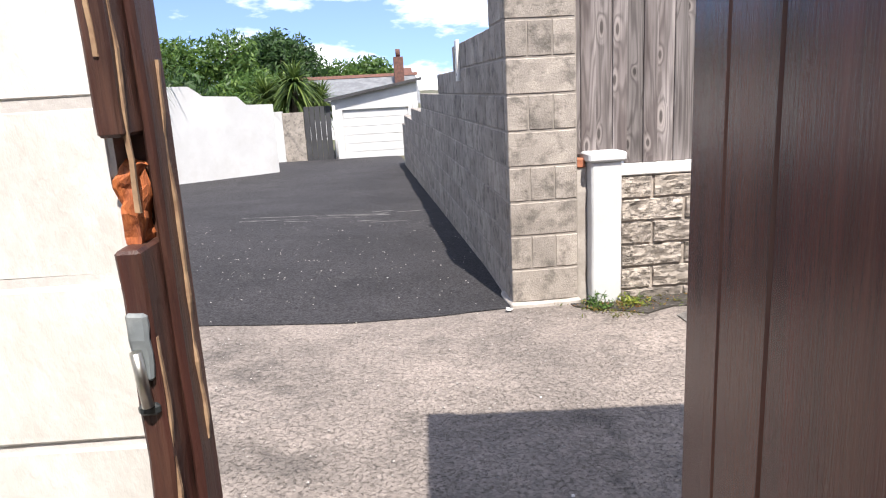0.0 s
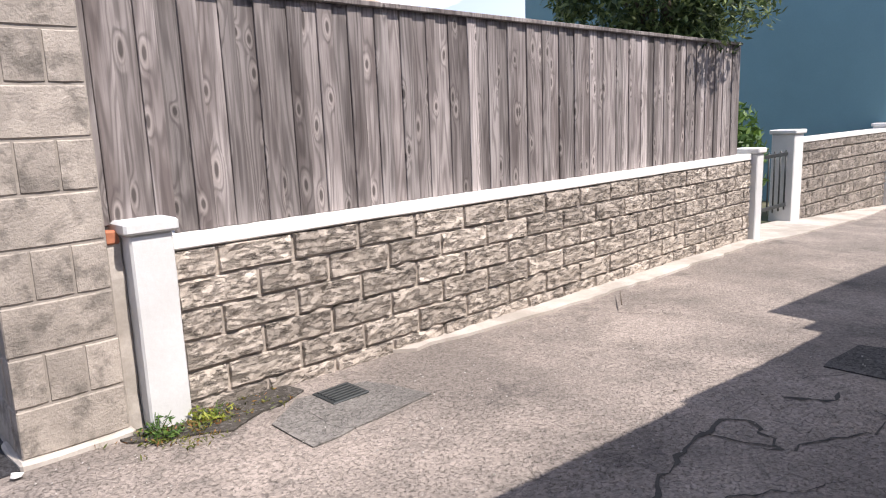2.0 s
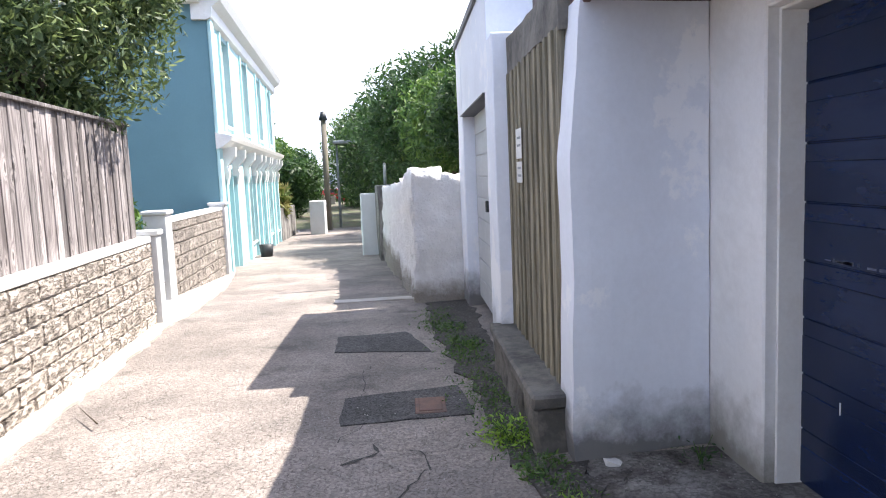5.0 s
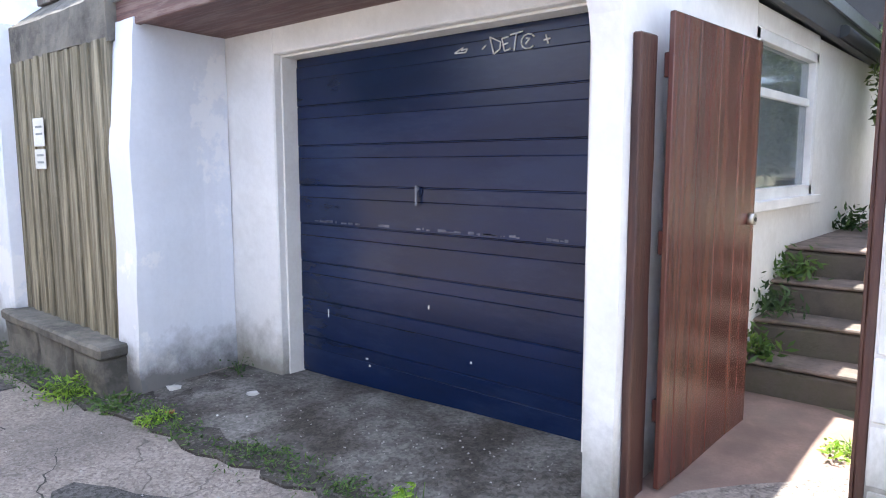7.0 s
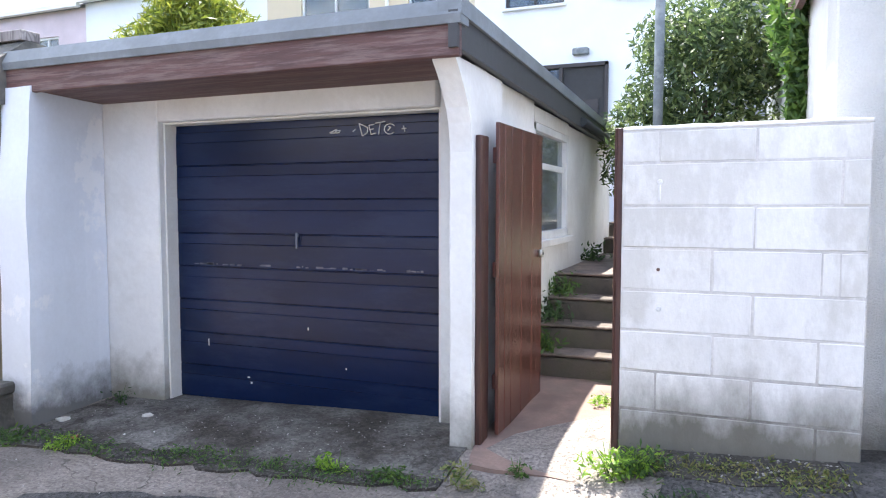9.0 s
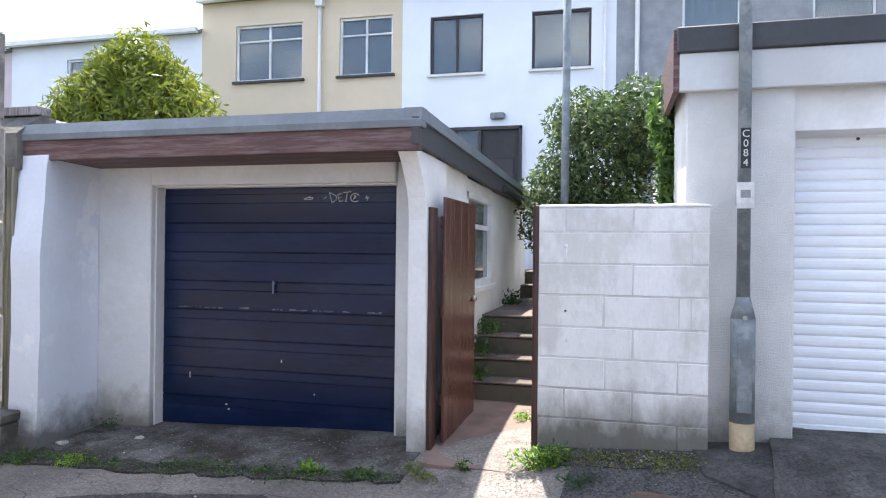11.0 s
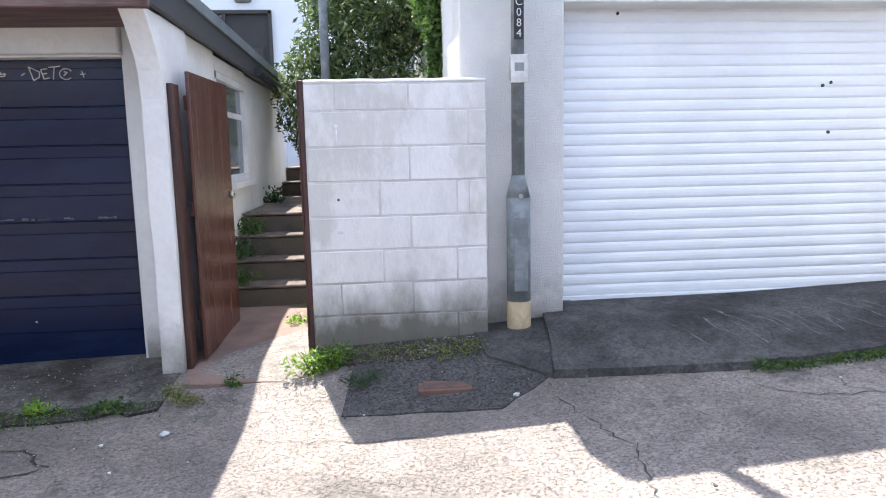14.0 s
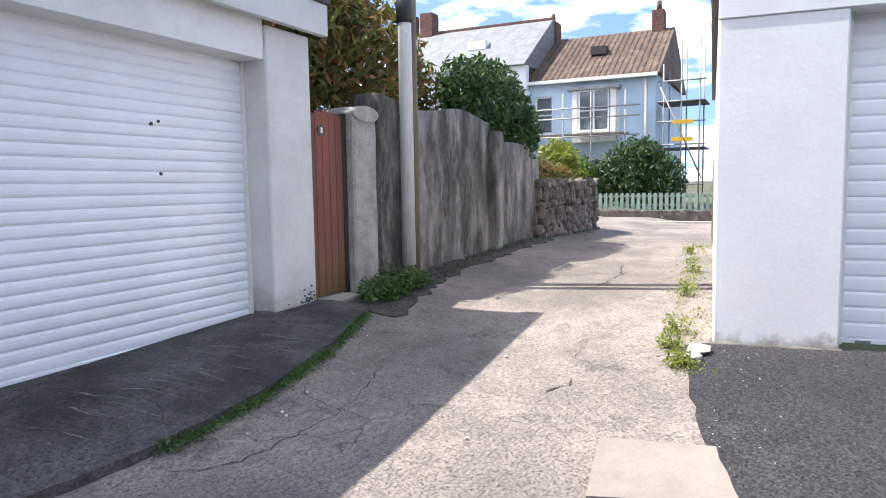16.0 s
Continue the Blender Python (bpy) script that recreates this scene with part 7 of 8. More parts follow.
    part("front_wall", bbox(0, 6.5, -0.3, 0, -0.3, 5.6, m=m2, bev=0), HOUSEWHITE, t)
    part("side_wall", bbox(6.25, 6.5, -7, -0.3, -0.3, 5.6, m=m2, bev=0), HOUSEWHITE, t)
    r2 = part("roof", prism([(0.25, 5.6), (-3.5, 8.0), (-7.2, 5.6)], -6.6, 0.0, m=m2 @ Matrix.Rotation(radians(90), 4, "Z")), SLATE, t)
    part("ridge", bbox(0, 6.6, -3.6, -3.4, 7.95, 8.06, m=m2), BRICKRED, r2)
    part("skylight", bbox(2.2, 3.0, -1.9, -1.3, 6.62, 6.98, m=m2), UPVC, r2)
    for x in (5.6, 6.6):
        part("chimney", bbox(x, x + 0.6, -3.9, -3.2, 7.4, 8.9, m=m2), BRICKRED, r2)
    part("drainpipe", tube(m2 @ Vector((0.9, 0.06, 0)), m2 @ Vector((0.9, 0.06, 4.6)), 0.05, seg=8), TRIMWHITE, t)
    # scaffold before both houses
    s = thing("scaffold", m @ Vector((2.5, 1.2, 0)), "steel tube scaffold with boards and yellow guards", "scaffold")
    for x in (0.8, 2.0, 3.0, 4.4, 4.7):
        part("upright", tube(m @ Vector((x, 1.3, -0.3)), m @ Vector((x, 1.3, 4.3)), 0.028, seg=6), STEELTUBE, s)
    for z in (2.75, 3.4, 3.75):
        part("rail", tube(m @ Vector((0.3, 1.32, z)), m @ Vector((5.4, 1.32, z)), 0.026, seg=6), STEELTUBE, s)
    part("walkway", bbox(0.8, 4.8, 0.5, 1.3, 2.8, 2.86, m=m), TIMBERPOLE, s)
    part("brace", tube(m @ Vector((2.2, 1.35, 2.3)), m @ Vector((3.6, 1.35, 1.6)), 0.026, seg=6), STEELTUBE, s)
    for z in (3.0, 3.65):
        part("guard", bbox(4.0, 4.6, 1.33, 1.36, z, z + 0.14, m=m), HIVIS, s)
    s2 = thing("scaffold", m @ Vector((-1.0, -2, 0)), "tall steel tube scaffold beside the house", "scaffold")
    for x in (-0.3, -0.9, -1.5):
        for y in (0.2, -1.2):
            part("upright", tube(m @ Vector((x, y, -0.3)), m @ Vector((x, y, 5.2 + 0.8 * (x < -0.5))), 0.03, seg=6), STEELTUBE, s2)
    for z in (1.0, 2.4, 3.2, 3.9, 4.6):
        part("rail", tube(m @ Vector((-1.7, 0.22, z)), m @ Vector((-0.1, 0.22, z)), 0.028, seg=6), STEELTUBE, s2)
    for z in (2.3, 3.9):
        part("walkway", bbox(-1.7, -0.1, -1.2, 0.2, z - 0.06, z, m=m), DARKFASCIA, s2)
    for z in (2.5, 3.1):
        part("guard", bbox(-1.3, -0.6, 0.24, 0.27, z, z + 0.15, m=m), HIVIS, s2)
    part("brace", tube(m @ Vector((-1.6, 0.25, 1.2)), m @ Vector((-0.2, 0.25, 4.4)), 0.028, seg=6), STEELTUBE, s2)
    # low stone wall and picket fence across the junction
    w = thing("junction_wall", (-19.5, 1.0, 0.3), "low dark stone wall across the junction", "wall", kind="structure")
    part("wall", rough_up(bbox(-19.9, -19.5, -6, 9, -0.2, 0.65, bev=0.03), 0.04, 3, 0.3), RUBBLE, w)
    part("kerb", bbox(-18.6, -18.4, -6, 9, 0.1, 0.4), PALE_CONC, w)
    f = thing("picket_fence", (-19.9, 1.0, 0.65), "pale green picket fence on the stone wall", "fence")
    for k in range(44):
        y = -3.2 + k * 0.15
        part("picket", bbox(-19.8, -19.76, y, y + 0.09, 0.63, 1.1, bev=0), GREENPAINT, f)
    for z in (0.74, 0.98):
        part("rail", bbox(-19.84, -19.8, -3.2, 3.4, z, z + 0.07), GREENPAINT, f)


west_houses()
plant("front_garden_bush", (-21.5, 1.4, 0.5), [(-21.5, 0.45, 1.7, 1.0, 1.05, 1.05), (-21.4, 1.3, 1.4, 0.8, 0.7, 0.85), (-21.5, -0.35, 1.4, 0.7, 0.6, 0.7), (-21.4, 0.7, 2.2, 0.6, 0.6, 0.5)], 6500, 0.055, LEAF_DARK, "round dark green front garden bush", trunk=0.1, seed=41)
plant("front_garden_bush", (-21.0, -1.5, 0.5), [(-21.0, -1.5, 1.85, 0.4, 0.5, 0.45), (-21.0, -1.2, 1.4, 0.5, 0.5, 0.6)], 1800, 0.05, LEAF_YEL, "yellow-green front garden bush", trunk=0.05, seed=42)
plant("front_garden_bush", (-21.3, -1.3, 0.5), [(-21.3, -1.3, 1.6, 0.6, 0.7, 0.7), (-21.3, -4.0, 1.5, 0.6, 0.8, 0.7)], 1300, 0.07, LEAF_MID, "green front garden bush", trunk=0.05, seed=43)

# ---- far east end of the lane ----
for k, (x, y, z, r, n, mt) in enumerate(((46, 10.6, 1.2, 2.4, 2400, LEAF_DARK), (55, 13.2, 2.4, 2.8, 2600, LEAF_MID), (38, 10.2, 0.2, 1.3, 1600, LEAF_YEL), (64, 12.8, 1.6, 3.0, 2600, LEAF_DARK), (11.0, 0.6, 2.3, 0.85, 3200, LEAF_MID), (12.4, 0.4, 2.9, 1.1, 3600, LEAF_MID), (14.5, 0.4, 2.6, 1.4, 3600, LEAF_DARK), (17.5, 0.6, 2.6, 1.7, 3600, LEAF_MID), (22.0, 1.0, 3.2, 2.3, 3800, LEAF_DARK), (28, 0.5, 3.0, 3.0, 3400, LEAF_DARK), (31, 12.0, 2.0, 3.0, 3000, LEAF_MID), (36.0, 12.5, 3.0, 3.4, 3000, LEAF_DARK), (90, 22, 4.0, 6.0, 3000, LEAF_DARK), (95, 8, 5.0, 7.0, 3000, LEAF_DARK), (36, 1.2, 2.6, 3.4, 3400, LEAF_DARK), (44, 1.0, 2.6, 4.0, 3000, LEAF_DARK), (56, 1, 3.0, 5.0, 3000, LEAF_MID), (48, 16, 2.0, 3.5, 2600, LEAF_MID))):
    rr = random.Random(90 + k)
    y += 0.085 * max(x - 9.5, 0) * (1 if y < 5 else 0)
    bl = [(x, y, z, r, r * 0.8, r * 0.8)] + [(x + rr.uniform(-1, 1) * r, y + rr.uniform(-0.7, 0.3) * r, z + rr.uniform(-0.5, 0.5) * r, r * 0.55, r * 0.5, r * 0.5) for q in range(5)]
    plant("lane_tree", (x, y, -0.9), bl, int(n * 2.6), 0.022 + 0.0021 * x, mt, "leafy green tree growing over the lane wall", "tree", trunk=0.1, seed=110 + k)
palm("cabbage_palm", (30.0, 9.2, -1.0), 2.2, 1.1, 110, 33, "cabbage palm in a lane-side garden")
plant("dry_shrub", (29.0, 7.9, -0.9), [(29.0, 7.9, 0.6, 0.7, 0.7, 0.9), (31.0, 8.3, 0.3, 1.0, 0.6, 0.8)], 1800, 0.12, LEAF_STRAW, "straw-yellow shrub beside the lane", trunk=0.05, seed=44, long=2.5)


def east_end():
    solid("wall_garden_east", rough_up(bbox(28.0, 31.5, 7.35, 7.6, -1.4, 0.35, bev=0.02), 0.03, 2, 0.5), OLDWALL, "rough grey garden wall beyond the blue house", "wall", kind="structure")
    b = solid("white_gate_box", bbox(30.6, 31.3, 5.95, 6.6, -1.2, 0.5, bev=0.03), CLEANWHITE, "white painted low boundary block by the lane", "wall", kind="structure")
    h = hipped_house("bungalow", 80.0, 88.0, 8.2, 13.8, -1.2, 2.3, 5.2, "pale bungalow with a grey hipped roof at the lane's end", HOUSEWHITE, ROOF_PALE)
    for y in (9.3, 11.3):
        window(h, Matrix.Translation((79.98, y + 1.1, 0.6)) @ Matrix.Rotation(radians(-90), 4, "Z") @ Matrix.Rotation(radians(180), 4, "Z") @ Matrix.Translation((0, 0.12, 0)), 1.1, 1.2, UPVC)
    w = solid("wall_front_garden", bbox(66.0, 66.3, 9.0, 16.0, -1.3, -0.2), PALE_CONC, "low pale front garden wall", "wall", kind="structure")
    c = thing("red_car", (74.5, 8.5, -1.0), "small red hatchback parked by the lane", "car")
    body = prism([(0, -0.75), (0, -0.2), (0.25, 0.0), (0.9, 0.08), (1.25, 0.5), (2.5, 0.52), (3.1, 0.12), (3.5, 0.05), (3.6, -0.75)], 0, 1.6, m=Matrix.Translation((74, 8.0, -0.2)) @ Matrix.Rotation(radians(75), 4, "Z"))
    part("body", body, CARRED, c)
    mw = Matrix.Translation((74, 8.0, -0.2)) @ Matrix.Rotation(radians(75), 4, "Z")
    part("side_window", bbox(1.2, 2.5, -0.01, 1.61, 0.15, 0.45, m=mw), IRON, c)
    for x in (0.7, 2.9):
        for y in (0.05, 1.55):
            wh = part("wheel", tube(mw @ Vector((x, y - 0.1, -0.7)), mw @ Vector((x, y + 0.1, -0.7)), 0.29, seg=16), RUBBER, c)
    s = thing("garden_shed", (13.2, 0.5, 0.0), "dark timber shed roof behind the white wall", "shed")
    part("wall", bbox(9.3, 10.9, -1.5, 1.2, -0.2, 1.75), DARKFASCIA, s)
    part("roof", prism([(9.1, 1.75), (11.1, 1.75), (10.1, 2.15)], -1.6, 1.35), DARKFASCIA, s)
    # gate frame by the lane
    f = thing("wall_rail", (18.4, 2.95, 1.1), "small grey metal rail frame on the wall", "rail")
    for x in (18.1, 18.8):
        part("upright", tube((x, 2.95, 0.9), (x, 2.95, 1.75), 0.03, seg=8), GALV, f)
    part("rail", tube((18.1, 2.95, 1.75), (18.8, 2.95, 1.75), 0.03, seg=8), GALV, f)


east_end()


# ---- dirt, weeds, litter and cracks ----
sheet("dirt_strip", [(0.05, 1.16), (0.05, 1.4), (-0.4, 1.44), (-1.1, 1.4), (-1.15, 1.1)], SOIL, 0.016, "dark damp dirt at the block wall foot", "dirt", jitter=0.07)
sheet("dirt_strip", [(3.75, 1.62), (3.8, 1.9), (3.0, 1.92), (2.2, 1.84), (1.6, 1.82), (0.85, 1.74), (0.9, 1.6), (1.9, 1.68), (2.9, 1.72)], SOIL, 0.016, "dark dirt and moss along the apron edge", "dirt", jitter=0.09)
sheet("dirt_strip", [(3.8, 1.8), (5.75, 1.82), (6.3, 1.75), (8.9, 1.75), (8.9, 2.25), (7.4, 2.25), (6.2, 2.15), (5.0, 2.05), (3.8, 1.98)], SOIL, 0.012, "dark dirt verge along the walls", "dirt", jitter=0.1)
sheet("dirt_strip", [(-5.0, 1.1), (-5.0, 1.7), (-5.8, 1.55), (-7.0, 1.38), (-10.5, 1.35), (-10.5, 1.0)], SOIL, 0.012, "dark dirt verge below the old wall", "dirt", jitter=0.12)
sheet("dirt_strip", [north(0.4, 0.05), north(1.3, 0.06), north(1.3, -0.16), north(0.8, -0.3), north(0.4, -0.1)], SOIL, 0.01, "dirt and dead leaves at the post foot", "dirt", jitter=0.1)

# ---- weeds, litter and cracks ----
def weed(x, y, r, h, n, material, seed, label, size=0.013):
    rnd = random.Random(seed)
    z = gz(x, y)
    t = thing("weed", (x, y, z), label, "weed")
    bm = bmesh.new()
    for k in range(max(n // 30, 4)):
        a = rnd.uniform(0, 6.28)
        cyl(bm, (x + rnd.uniform(-0.3, 0.3) * r, y + rnd.uniform(-0.3, 0.3) * r, z - 0.01), (x + math.cos(a) * r * 0.6, y + math.sin(a) * r * 0.5, z + h * rnd.uniform(0.5, 0.95)), 0.003, 0.0015, 4)
    tagged(part("stem", bm, LEAF_MID, t), kind="stuff")
    bm = bmesh.new()
    pts = []
    tufts = [(rnd.uniform(-0.75, 0.75) * r, rnd.uniform(-0.6, 0.6) * r, rnd.uniform(0.35, 1.0)) for k in range(7)]
    for k in range(int(n * 1.2)):
        u, v, big = rnd.choice(tufts)
        a, q = rnd.uniform(0, 6.28), math.sqrt(rnd.random()) * 0.55
        hh = h * big * (1 - 0.5 * q) * rnd.uniform(0.1, 1.0)
        pts.append((x + u + math.cos(a) * q * r, y + v + math.sin(a) * q * r * 0.8, z + hh))
    leaf_cloud(bm, pts, size, rnd, 1.5, 1.5)
    part("leaves", bm, material, t)


def verge(name, pts, width, n, material, seed, label, h=0.045, size=0.009):
    """A ragged strip of small weeds and moss along a line."""
    rnd = random.Random(seed)
    bm = bmesh.new()
    for k in range(n):
        i = rnd.randrange(len(pts) - 1)
        f = rnd.random()
        x = pts[i][0] + (pts[i + 1][0] - pts[i][0]) * f + rnd.gauss(0, width)
        y = pts[i][1] + (pts[i + 1][1] - pts[i][1]) * f + rnd.gauss(0, width)
        d = 0.35 + 0.9 * max(noise.noise(Vector((x * 2.3, y * 2.3, seed))) + 0.25, 0)
        if rnd.random() > d:
            continue
        z = gz(x, y) + 0.012
        for q in range(5):
            leaf_cloud(bm, [(x + rnd.gauss(0, 0.02), y + rnd.gauss(0, 0.02), z + rnd.random() * h * d)], size, rnd, 1.6, 1.0)
    tagged(new(name, finish(bm, material, name)), label, "weeds", kind="stuff")


weed(0.02, 1.45, 0.17, 0.2, 420, LEAF_LIME, 1, "bright lime-green leafy weed at the wall foot", 0.014)
weed(-0.1, 1.42, 0.12, 0.18, 220, LEAF_MID, 2, "green leafy weed beside the gate post")
weed(1.5, 1.66, 0.09, 0.13, 130, LEAF_LIME, 3, "small bright weed at the apron edge")
weed(1.12, 1.66, 0.12, 0.1, 150, LEAF_MID, 4, "small green weed at the apron edge")
weed(0.78, 1.62, 0.13, 0.1, 160, LEAF_STRAW, 5, "dry yellowish weed at the pier foot")
weed(0.5, 1.52, 0.06, 0.12, 70, LEAF_MID, 6, "small green weed at the gate sill")
weed(-0.25, 1.6, 0.13, 0.08, 130, LEAF_DARK, 7, "low dark weed at the wall foot")
weed(4.15, 1.96, 0.17, 0.17, 330, LEAF_LIME, 8, "leafy green weed below the concrete ledge", 0.013)
weed(3.72, 1.85, 0.16, 0.12, 240, LEAF_MID, 9, "green weed at the pier foot", 0.014)
weed(3.3, 1.8, 0.16, 0.1, 240, LEAF_LIME, 10, "small bright weed on the apron edge", 0.012)
weed(6.3, 2.05, 0.25, 0.08, 300, LEAF_MID, 11, "low green weeds along the lane edge", 0.016)
weed(7.1, 2.1, 0.3, 0.1, 300, LEAF_MID, 12, "low green weeds along the lane edge", 0.016)
weed(-5.85, 1.3, 0.25, 0.28, 520, LEAF_MID, 13, "bushy dark weed at the concrete post foot", 0.028)
weed(-5.45, 1.35, 0.25, 0.26, 420, LEAF_MID, 14, "leafy weed at the gate threshold", 0.026)
weed(0.2, 0.35, 0.12, 0.12, 150, LEAF_LIME, 15, "bright weed on the path")
weed(3.6, 1.12, 0.12, 0.16, 60, LEAF_DARK, 16, "dark withered weed in the recess corner")
for k, (x, y) in enumerate(((-4.9, 3.85), (-4.6, 3.95), (-5.3, 3.82), (-6.6, 3.72), (-8.0, 3.6), (-9.6, 3.42))):
    weed(x, y, 0.11, 0.17 + 0.05 * (k > 2), 150, LEAF_YEL, 20 + k, "tall yellow-green weed at the white wall foot", 0.014)
weed(1.46, 4.55, 0.1, 0.12, 150, LEAF_MID, 30, "small weed at the white post foot")
weed(1.72, 4.56, 0.1, 0.1, 120, LEAF_YEL, 31, "small weed at the white post foot")
for k, (y, z, x) in enumerate(((-0.3, 0.36, 0.82), (-0.6, 0.55, 0.82), (-0.9, 0.72, 0.8), (-2.4, 0.9, 0.8))):
    rnd = random.Random(300 + k)
    t = thing("step_weed", (x, y, z), "green weed growing at the step's end", "weed")
    bm = bmesh.new()
    leaf_cloud(bm, [(x + rnd.gauss(0, 0.07), y + rnd.gauss(0, 0.07), z + abs(rnd.gauss(0, 0.07))) for q in range(170)], 0.022, rnd, 1.5)
    part("leaves", bm, LEAF_DARK if k % 2 else LEAF_MID, t)
verge("moss_verge", [(3.6, 1.75), (2.9, 1.82), (2.3, 1.76), (1.6, 1.74), (0.9, 1.66)], 0.06, 700, LEAF_MID, 3, "ragged strip of moss and weeds along the apron")
verge("moss_verge", [(-2.48, 1.89), (-3.3, 1.86), (-4.1, 1.72), (-4.9, 1.49)], 0.025, 1900, LEAF_MID, 4, "ragged strip of moss along the dark apron", h=0.085)
verge("moss_verge", [(8.2, 2.2), (6.6, 2.08), (5.4, 1.97), (4.5, 1.93), (3.9, 1.86)], 0.11, 1000, LEAF_MID, 5, "ragged strip of weeds along the lane edge")
verge("moss_verge", [(-0.1, 1.35), (-1.0, 1.36)], 0.06, 420, LEAF_STRAW, 6, "thin dry weeds at the block wall foot", h=0.05)
verge("moss_verge", [(-6.0, 1.4), (-8.0, 1.2), (-10.5, 1.2), (-13, 1.25)], 0.09, 700, LEAF_DARK, 7, "ragged weeds at the old wall foot")
verge("moss_verge", [(1.4, 4.5), (2.0, 4.62)], 0.1, 260, LEAF_RED, 8, "dead leaves at the white post foot", h=0.02)
verge("moss_verge", [(-4.4, 4.0), (-5.4, 3.85), (-7.5, 3.65), (-11, 3.4)], 0.08, 600, LEAF_YEL, 9, "ragged weeds along the white garage wall")


def crack(pts, width, seed, label="thin dark crack in the asphalt", material=None, name="crack", lift=0.0045, jitter=0.014):
    rnd = random.Random(seed)
    line = []
    for a, b in zip(pts, pts[1:]):
        k = max(int(math.hypot(b[0] - a[0], b[1] - a[1]) / 0.05), 1)
        for i in range(k):
            f = i / k
            line.append((a[0] + (b[0] - a[0]) * f + rnd.gauss(0, jitter), a[1] + (b[1] - a[1]) * f + rnd.gauss(0, jitter)))
    bm = bmesh.new()
    prev = None
    for i, (x, y) in enumerate(line):
        x2, y2 = line[min(i + 1, len(line) - 1)]
        dx, dy = x2 - x, y2 - y
        l = math.hypot(dx, dy) or 1
        w = 0.5 * width * rnd.uniform(0.2, 1.2)
        z = gz(x, y) + 0.006 * noise.noise(Vector((x * 1.3, y * 1.3, 0))) + lift
        cur = (bm.verts.new((x - dy / l * w, y + dx / l * w, z)), bm.verts.new((x + dy / l * w, y - dx / l * w, z)))
        if prev:
            bm.faces.new((prev[0], prev[1], cur[1], cur[0]))
        prev = cur
    solid(name, bm, material or CRACK, label, name, kind="structure")


crack([(2.5, 2.6), (2.66, 2.72), (3.04, 2.85), (3.48, 2.93), (3.6, 2.86), (3.42, 2.6), (3.3, 2.74)], 0.028, 1)
crack([(3.99, 2.86), (4.07, 2.68), (4.3, 2.7)], 0.03, 12)
crack([(3.3, 2.94), (3.45, 2.6), (3.9, 2.4), (4.2, 2.5)], 0.012, 2)
crack([(2.0, 2.9), (2.5, 2.6), (2.9, 2.55), (3.4, 2.3)], 0.01, 3)
crack([(0.5, 2.1), (0.1, 2.2), (-0.3, 2.3), (-0.6, 2.28)], 0.008, 4)
crack([(-1.3, 1.75), (-1.35, 2.1), (-1.5, 2.6), (-1.4, 3.2)], 0.01, 5)
crack([(-2.4, 2.08), (-2.5, 2.2), (-2.7, 2.3), (-3.4, 2.35), (-4.2, 2.1)], 0.009, 6)
crack([(-3.9, 3.3), (-4.05, 3.4), (-4.2, 3.38)], 0.02, 7)
crack([(-4.4, 3.6), (-4.5, 3.3), (-4.9, 3.25)], 0.006, 8)
crack([(4.3, 2.9), (4.6, 2.75), (5.8, 2.85), (6.4, 2.4)], 0.008, 9)
crack([(-6.8, 2.9), (-7.6, 2.95), (-8.4, 2.8)], 0.02, 10)
crack([(1.4, 2.4), (1.2, 2.3), (1.35, 2.1), (1.7, 2.02)], 0.016, 11)


rnd = random.Random(55)
for k in range(22):
    x, y = rnd.uniform(-4.3, -1.8), rnd.uniform(1.35, 1.75)
    crack([(x, y), (x + rnd.uniform(0.02, 0.1), y - rnd.uniform(0.12, 0.22)), (x + rnd.uniform(0.08, 0.2), y - rnd.uniform(0.25, 0.4))], rnd.uniform(0.006, 0.014), 60 + k, "pale scrape on the dark apron", SCRATCH, "scrape", 0.0605, 0.004)
for k in range(14):
    s0, d0 = rnd.uniform(-2.6, -0.6), rnd.uniform(3.6, 4.7)
    crack([north(s0, d0), north(s0 + rnd.uniform(0.3, 0.9), d0 + rnd.uniform(-0.06, 0.06))], 0.03, 90 + k, "pale tyre scuff on the tarmac", SCRATCH, "scuff", 0.013, 0.006)
fleck = thing("paint_flecks", (-4.7, 0.956, 0.5), "black splashed flecks on the white pier foot", "paint")
for k in range(34):
    x, z = -4.96 + abs(rnd.gauss(0, 0.11)), 0.44 + abs(rnd.gauss(0, 0.045))
    part("fleck", bbox(x, x + rnd.uniform(0.008, 0.022), 0.948, 0.9535, z, z + rnd.uniform(0.006, 0.02), bev=0), BLACK, fleck)


def litter(items):
    rnd = random.Random(77)
    for x, y, s, mt, label in items:
        bm = bmesh.new()
        bmesh.ops.create_icosphere(bm, subdivisions=1, radius=s)
        for v in bm.verts:
            v.co.z *= 0.45
            v.co += noise.noise_vector(v.co * 40 + Vector((x, y, 0))) * s * 0.6
        bmesh.ops.translate(bm, vec=(x, y, gz(x, y) + s * 0.25 + 0.012), verts=bm.verts)
        solid("litter", bm, mt, label, "litter")


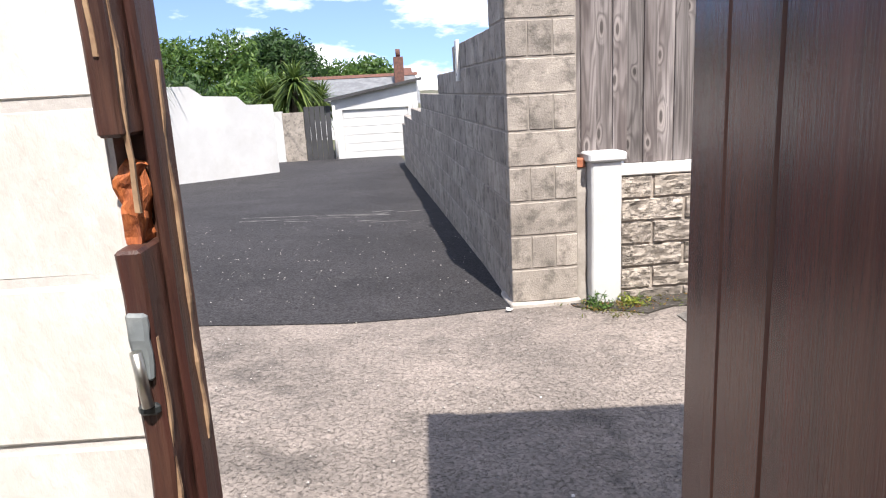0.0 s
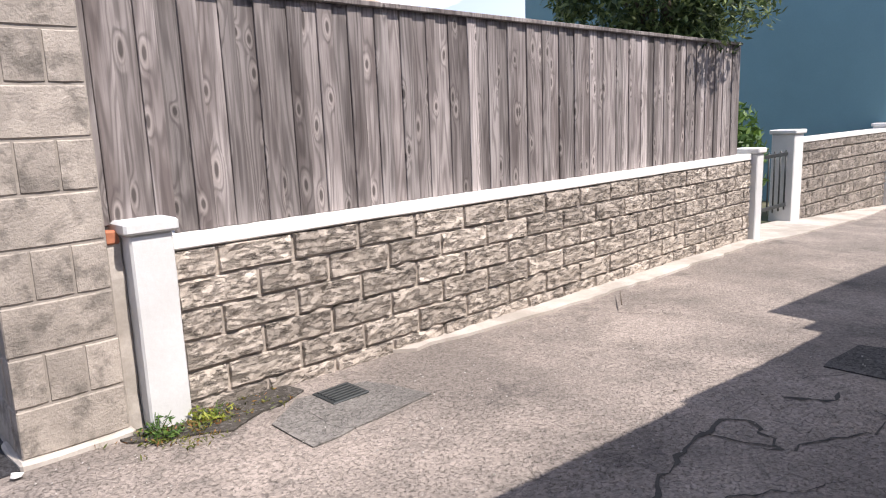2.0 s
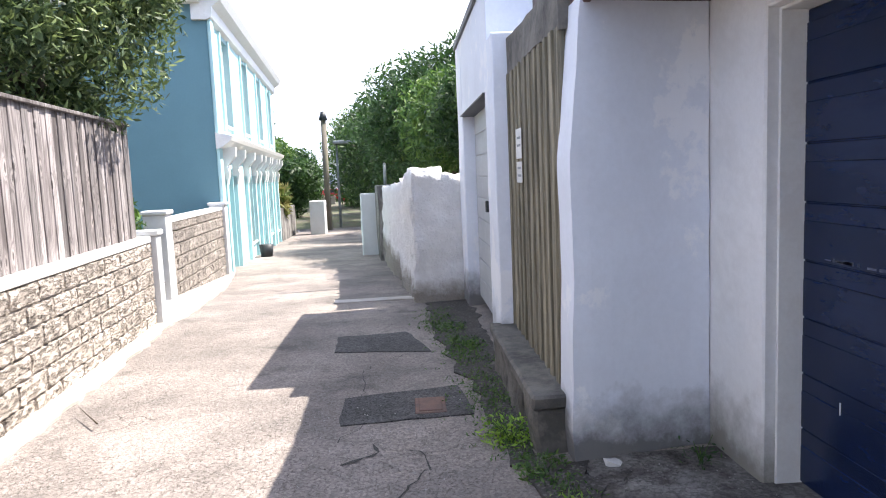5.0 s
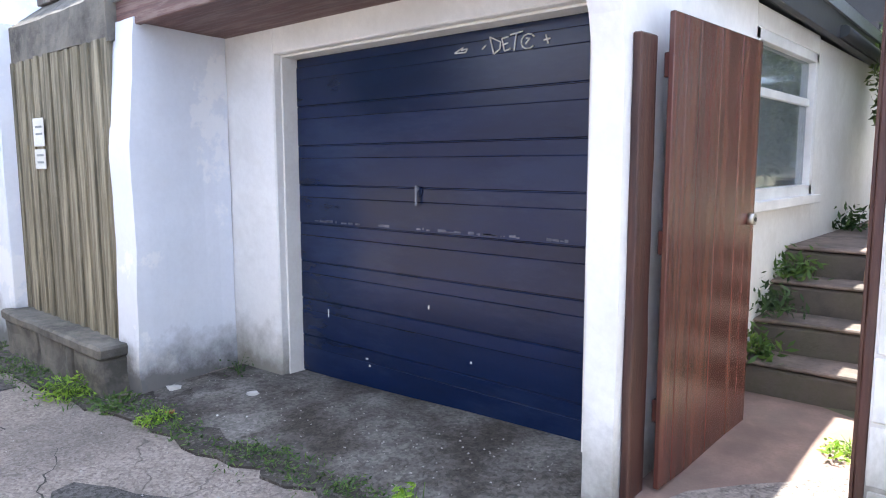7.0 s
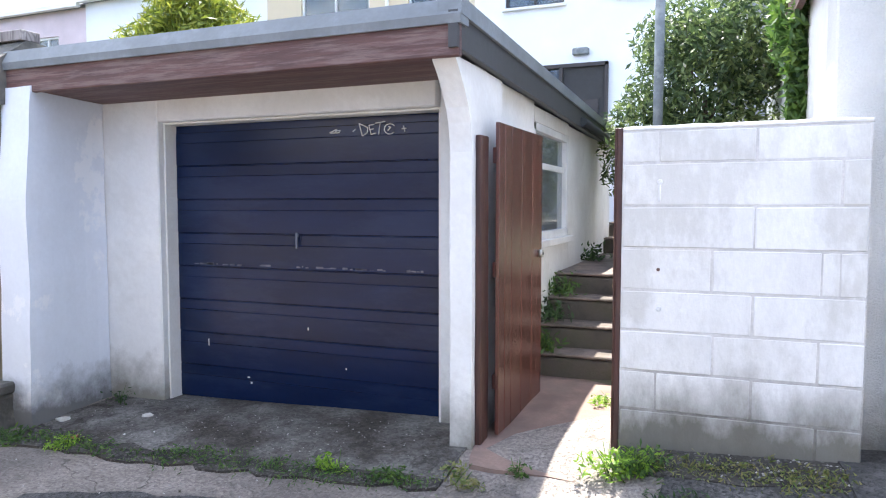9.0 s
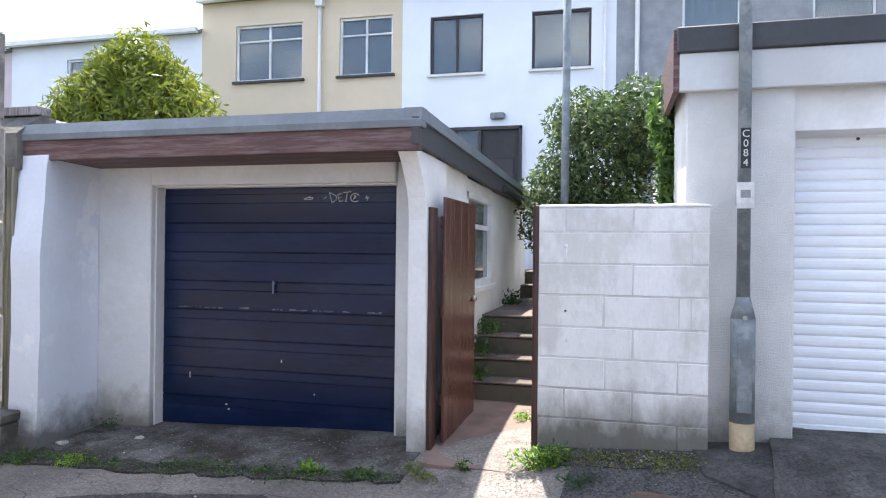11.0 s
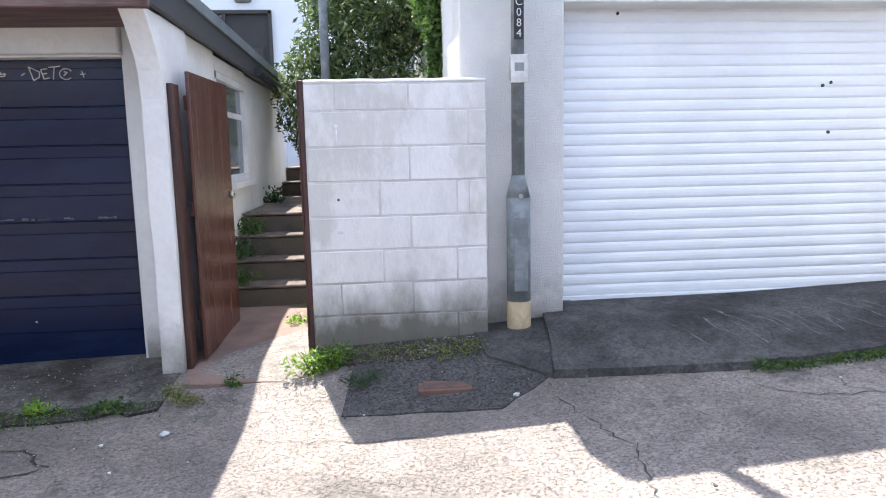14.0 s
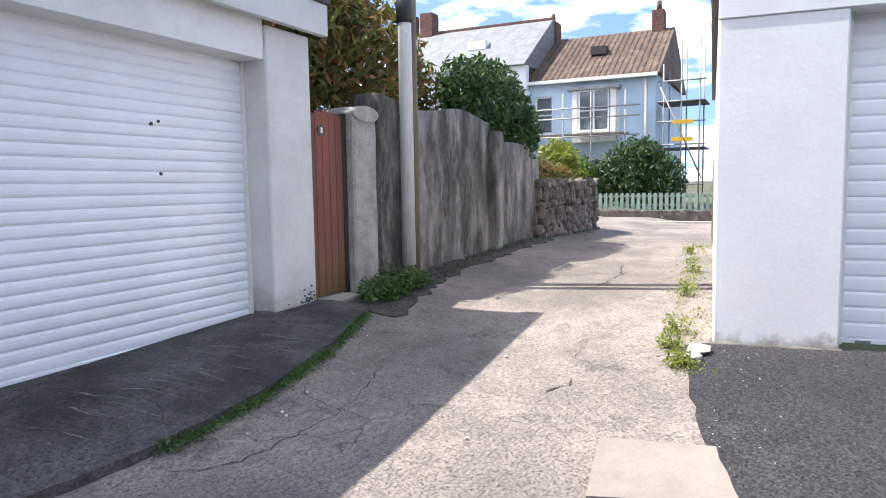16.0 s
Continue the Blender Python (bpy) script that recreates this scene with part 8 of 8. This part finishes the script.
rnd = random.Random(78)
items = [(3.7, 1.52, 0.05, LITTER, "broken pale render lump on the ground"), (3.33, 1.73, 0.03, TERRACOTTA, "broken terracotta shard on the ground"), (3.16, 1.3, 0.035, LITTER, "crumpled pale paper on the concrete"),
         (-4.85, 4.02, 0.09, PALE_CONC, "broken pale stone at the wall corner"), (-4.7, 4.0, 0.06, PALE_CONC, "broken pale stone at the wall corner"), (0.88, 4.53, 0.025, LITTER, "broken white lump at the wall corner"), (0.74, 2.02, 0.025, LITTER, "flattened pale litter on the asphalt"),
         (-1.1, 1.9, 0.02, LITTER, "flattened pale litter on the asphalt"), (-3.2, 1.35, 0.025, LITTER, "flattened pale litter on the dark apron")]
for k in range(70):
    items.append((rnd.uniform(-4.5, 5.5), rnd.choice((rnd.uniform(1.3, 2.3), rnd.uniform(1.5, 3.4), rnd.uniform(4.9, 6.5))), rnd.uniform(0.006, 0.013), LITTER if rnd.random() < 0.75 else RUBBLE, "small stone chip lying on the ground"))
litter(items)
solid("twig", tube((4.75, 4.42, 0.0), (5.05, 4.66, 0.01), 0.006, 0.003, 5), BARK, "thin dry twig on the lane", "twig")


def gravel(name, x0, x1, y0, y1, n, seed, label, s0=0.003, s1=0.008):
    """Loose grit as one scatter."""
    rnd = random.Random(seed)
    verts, faces = [], []
    for k in range(n):
        x, y, s = rnd.uniform(x0, x1), rnd.uniform(y0, y1), rnd.uniform(s0, s1)
        z = gz(x, y) + 0.01
        b = len(verts)
        a = rnd.uniform(0, 1.5)
        for q in range(4):
            verts.append((x + math.cos(a + q * 1.57) * s, y + math.sin(a + q * 1.57) * s * 0.8, z))
        verts.append((x, y, z + s * 0.8))
        faces += [(b, b + 1, b + 4), (b + 1, b + 2, b + 4), (b + 2, b + 3, b + 4), (b + 3, b, b + 4)]
    me = bpy.data.meshes.new(name)
    me.from_pydata(verts, [], faces)
    me.materials.append(GRIT)
    tagged(new(name, me), label, "grit", kind="stuff")


gravel("loose_grit", -5, 5, 1.4, 4.5, 1300, 1, "loose pale grit on the asphalt")
gravel("loose_grit", -3, 0.8, 4.6, 8.5, 380, 2, "loose pale grit on the black tarmac")
gravel("loose_grit", 1.0, 3.7, 0.95, 1.7, 260, 3, "pale paint flakes and grit on the apron")
gravel("loose_grit", -1.0, 0.0, 1.18, 1.4, 160, 4, "pale grit at the wall foot", 0.005, 0.013)

white_block_wall()
north_block_wall()
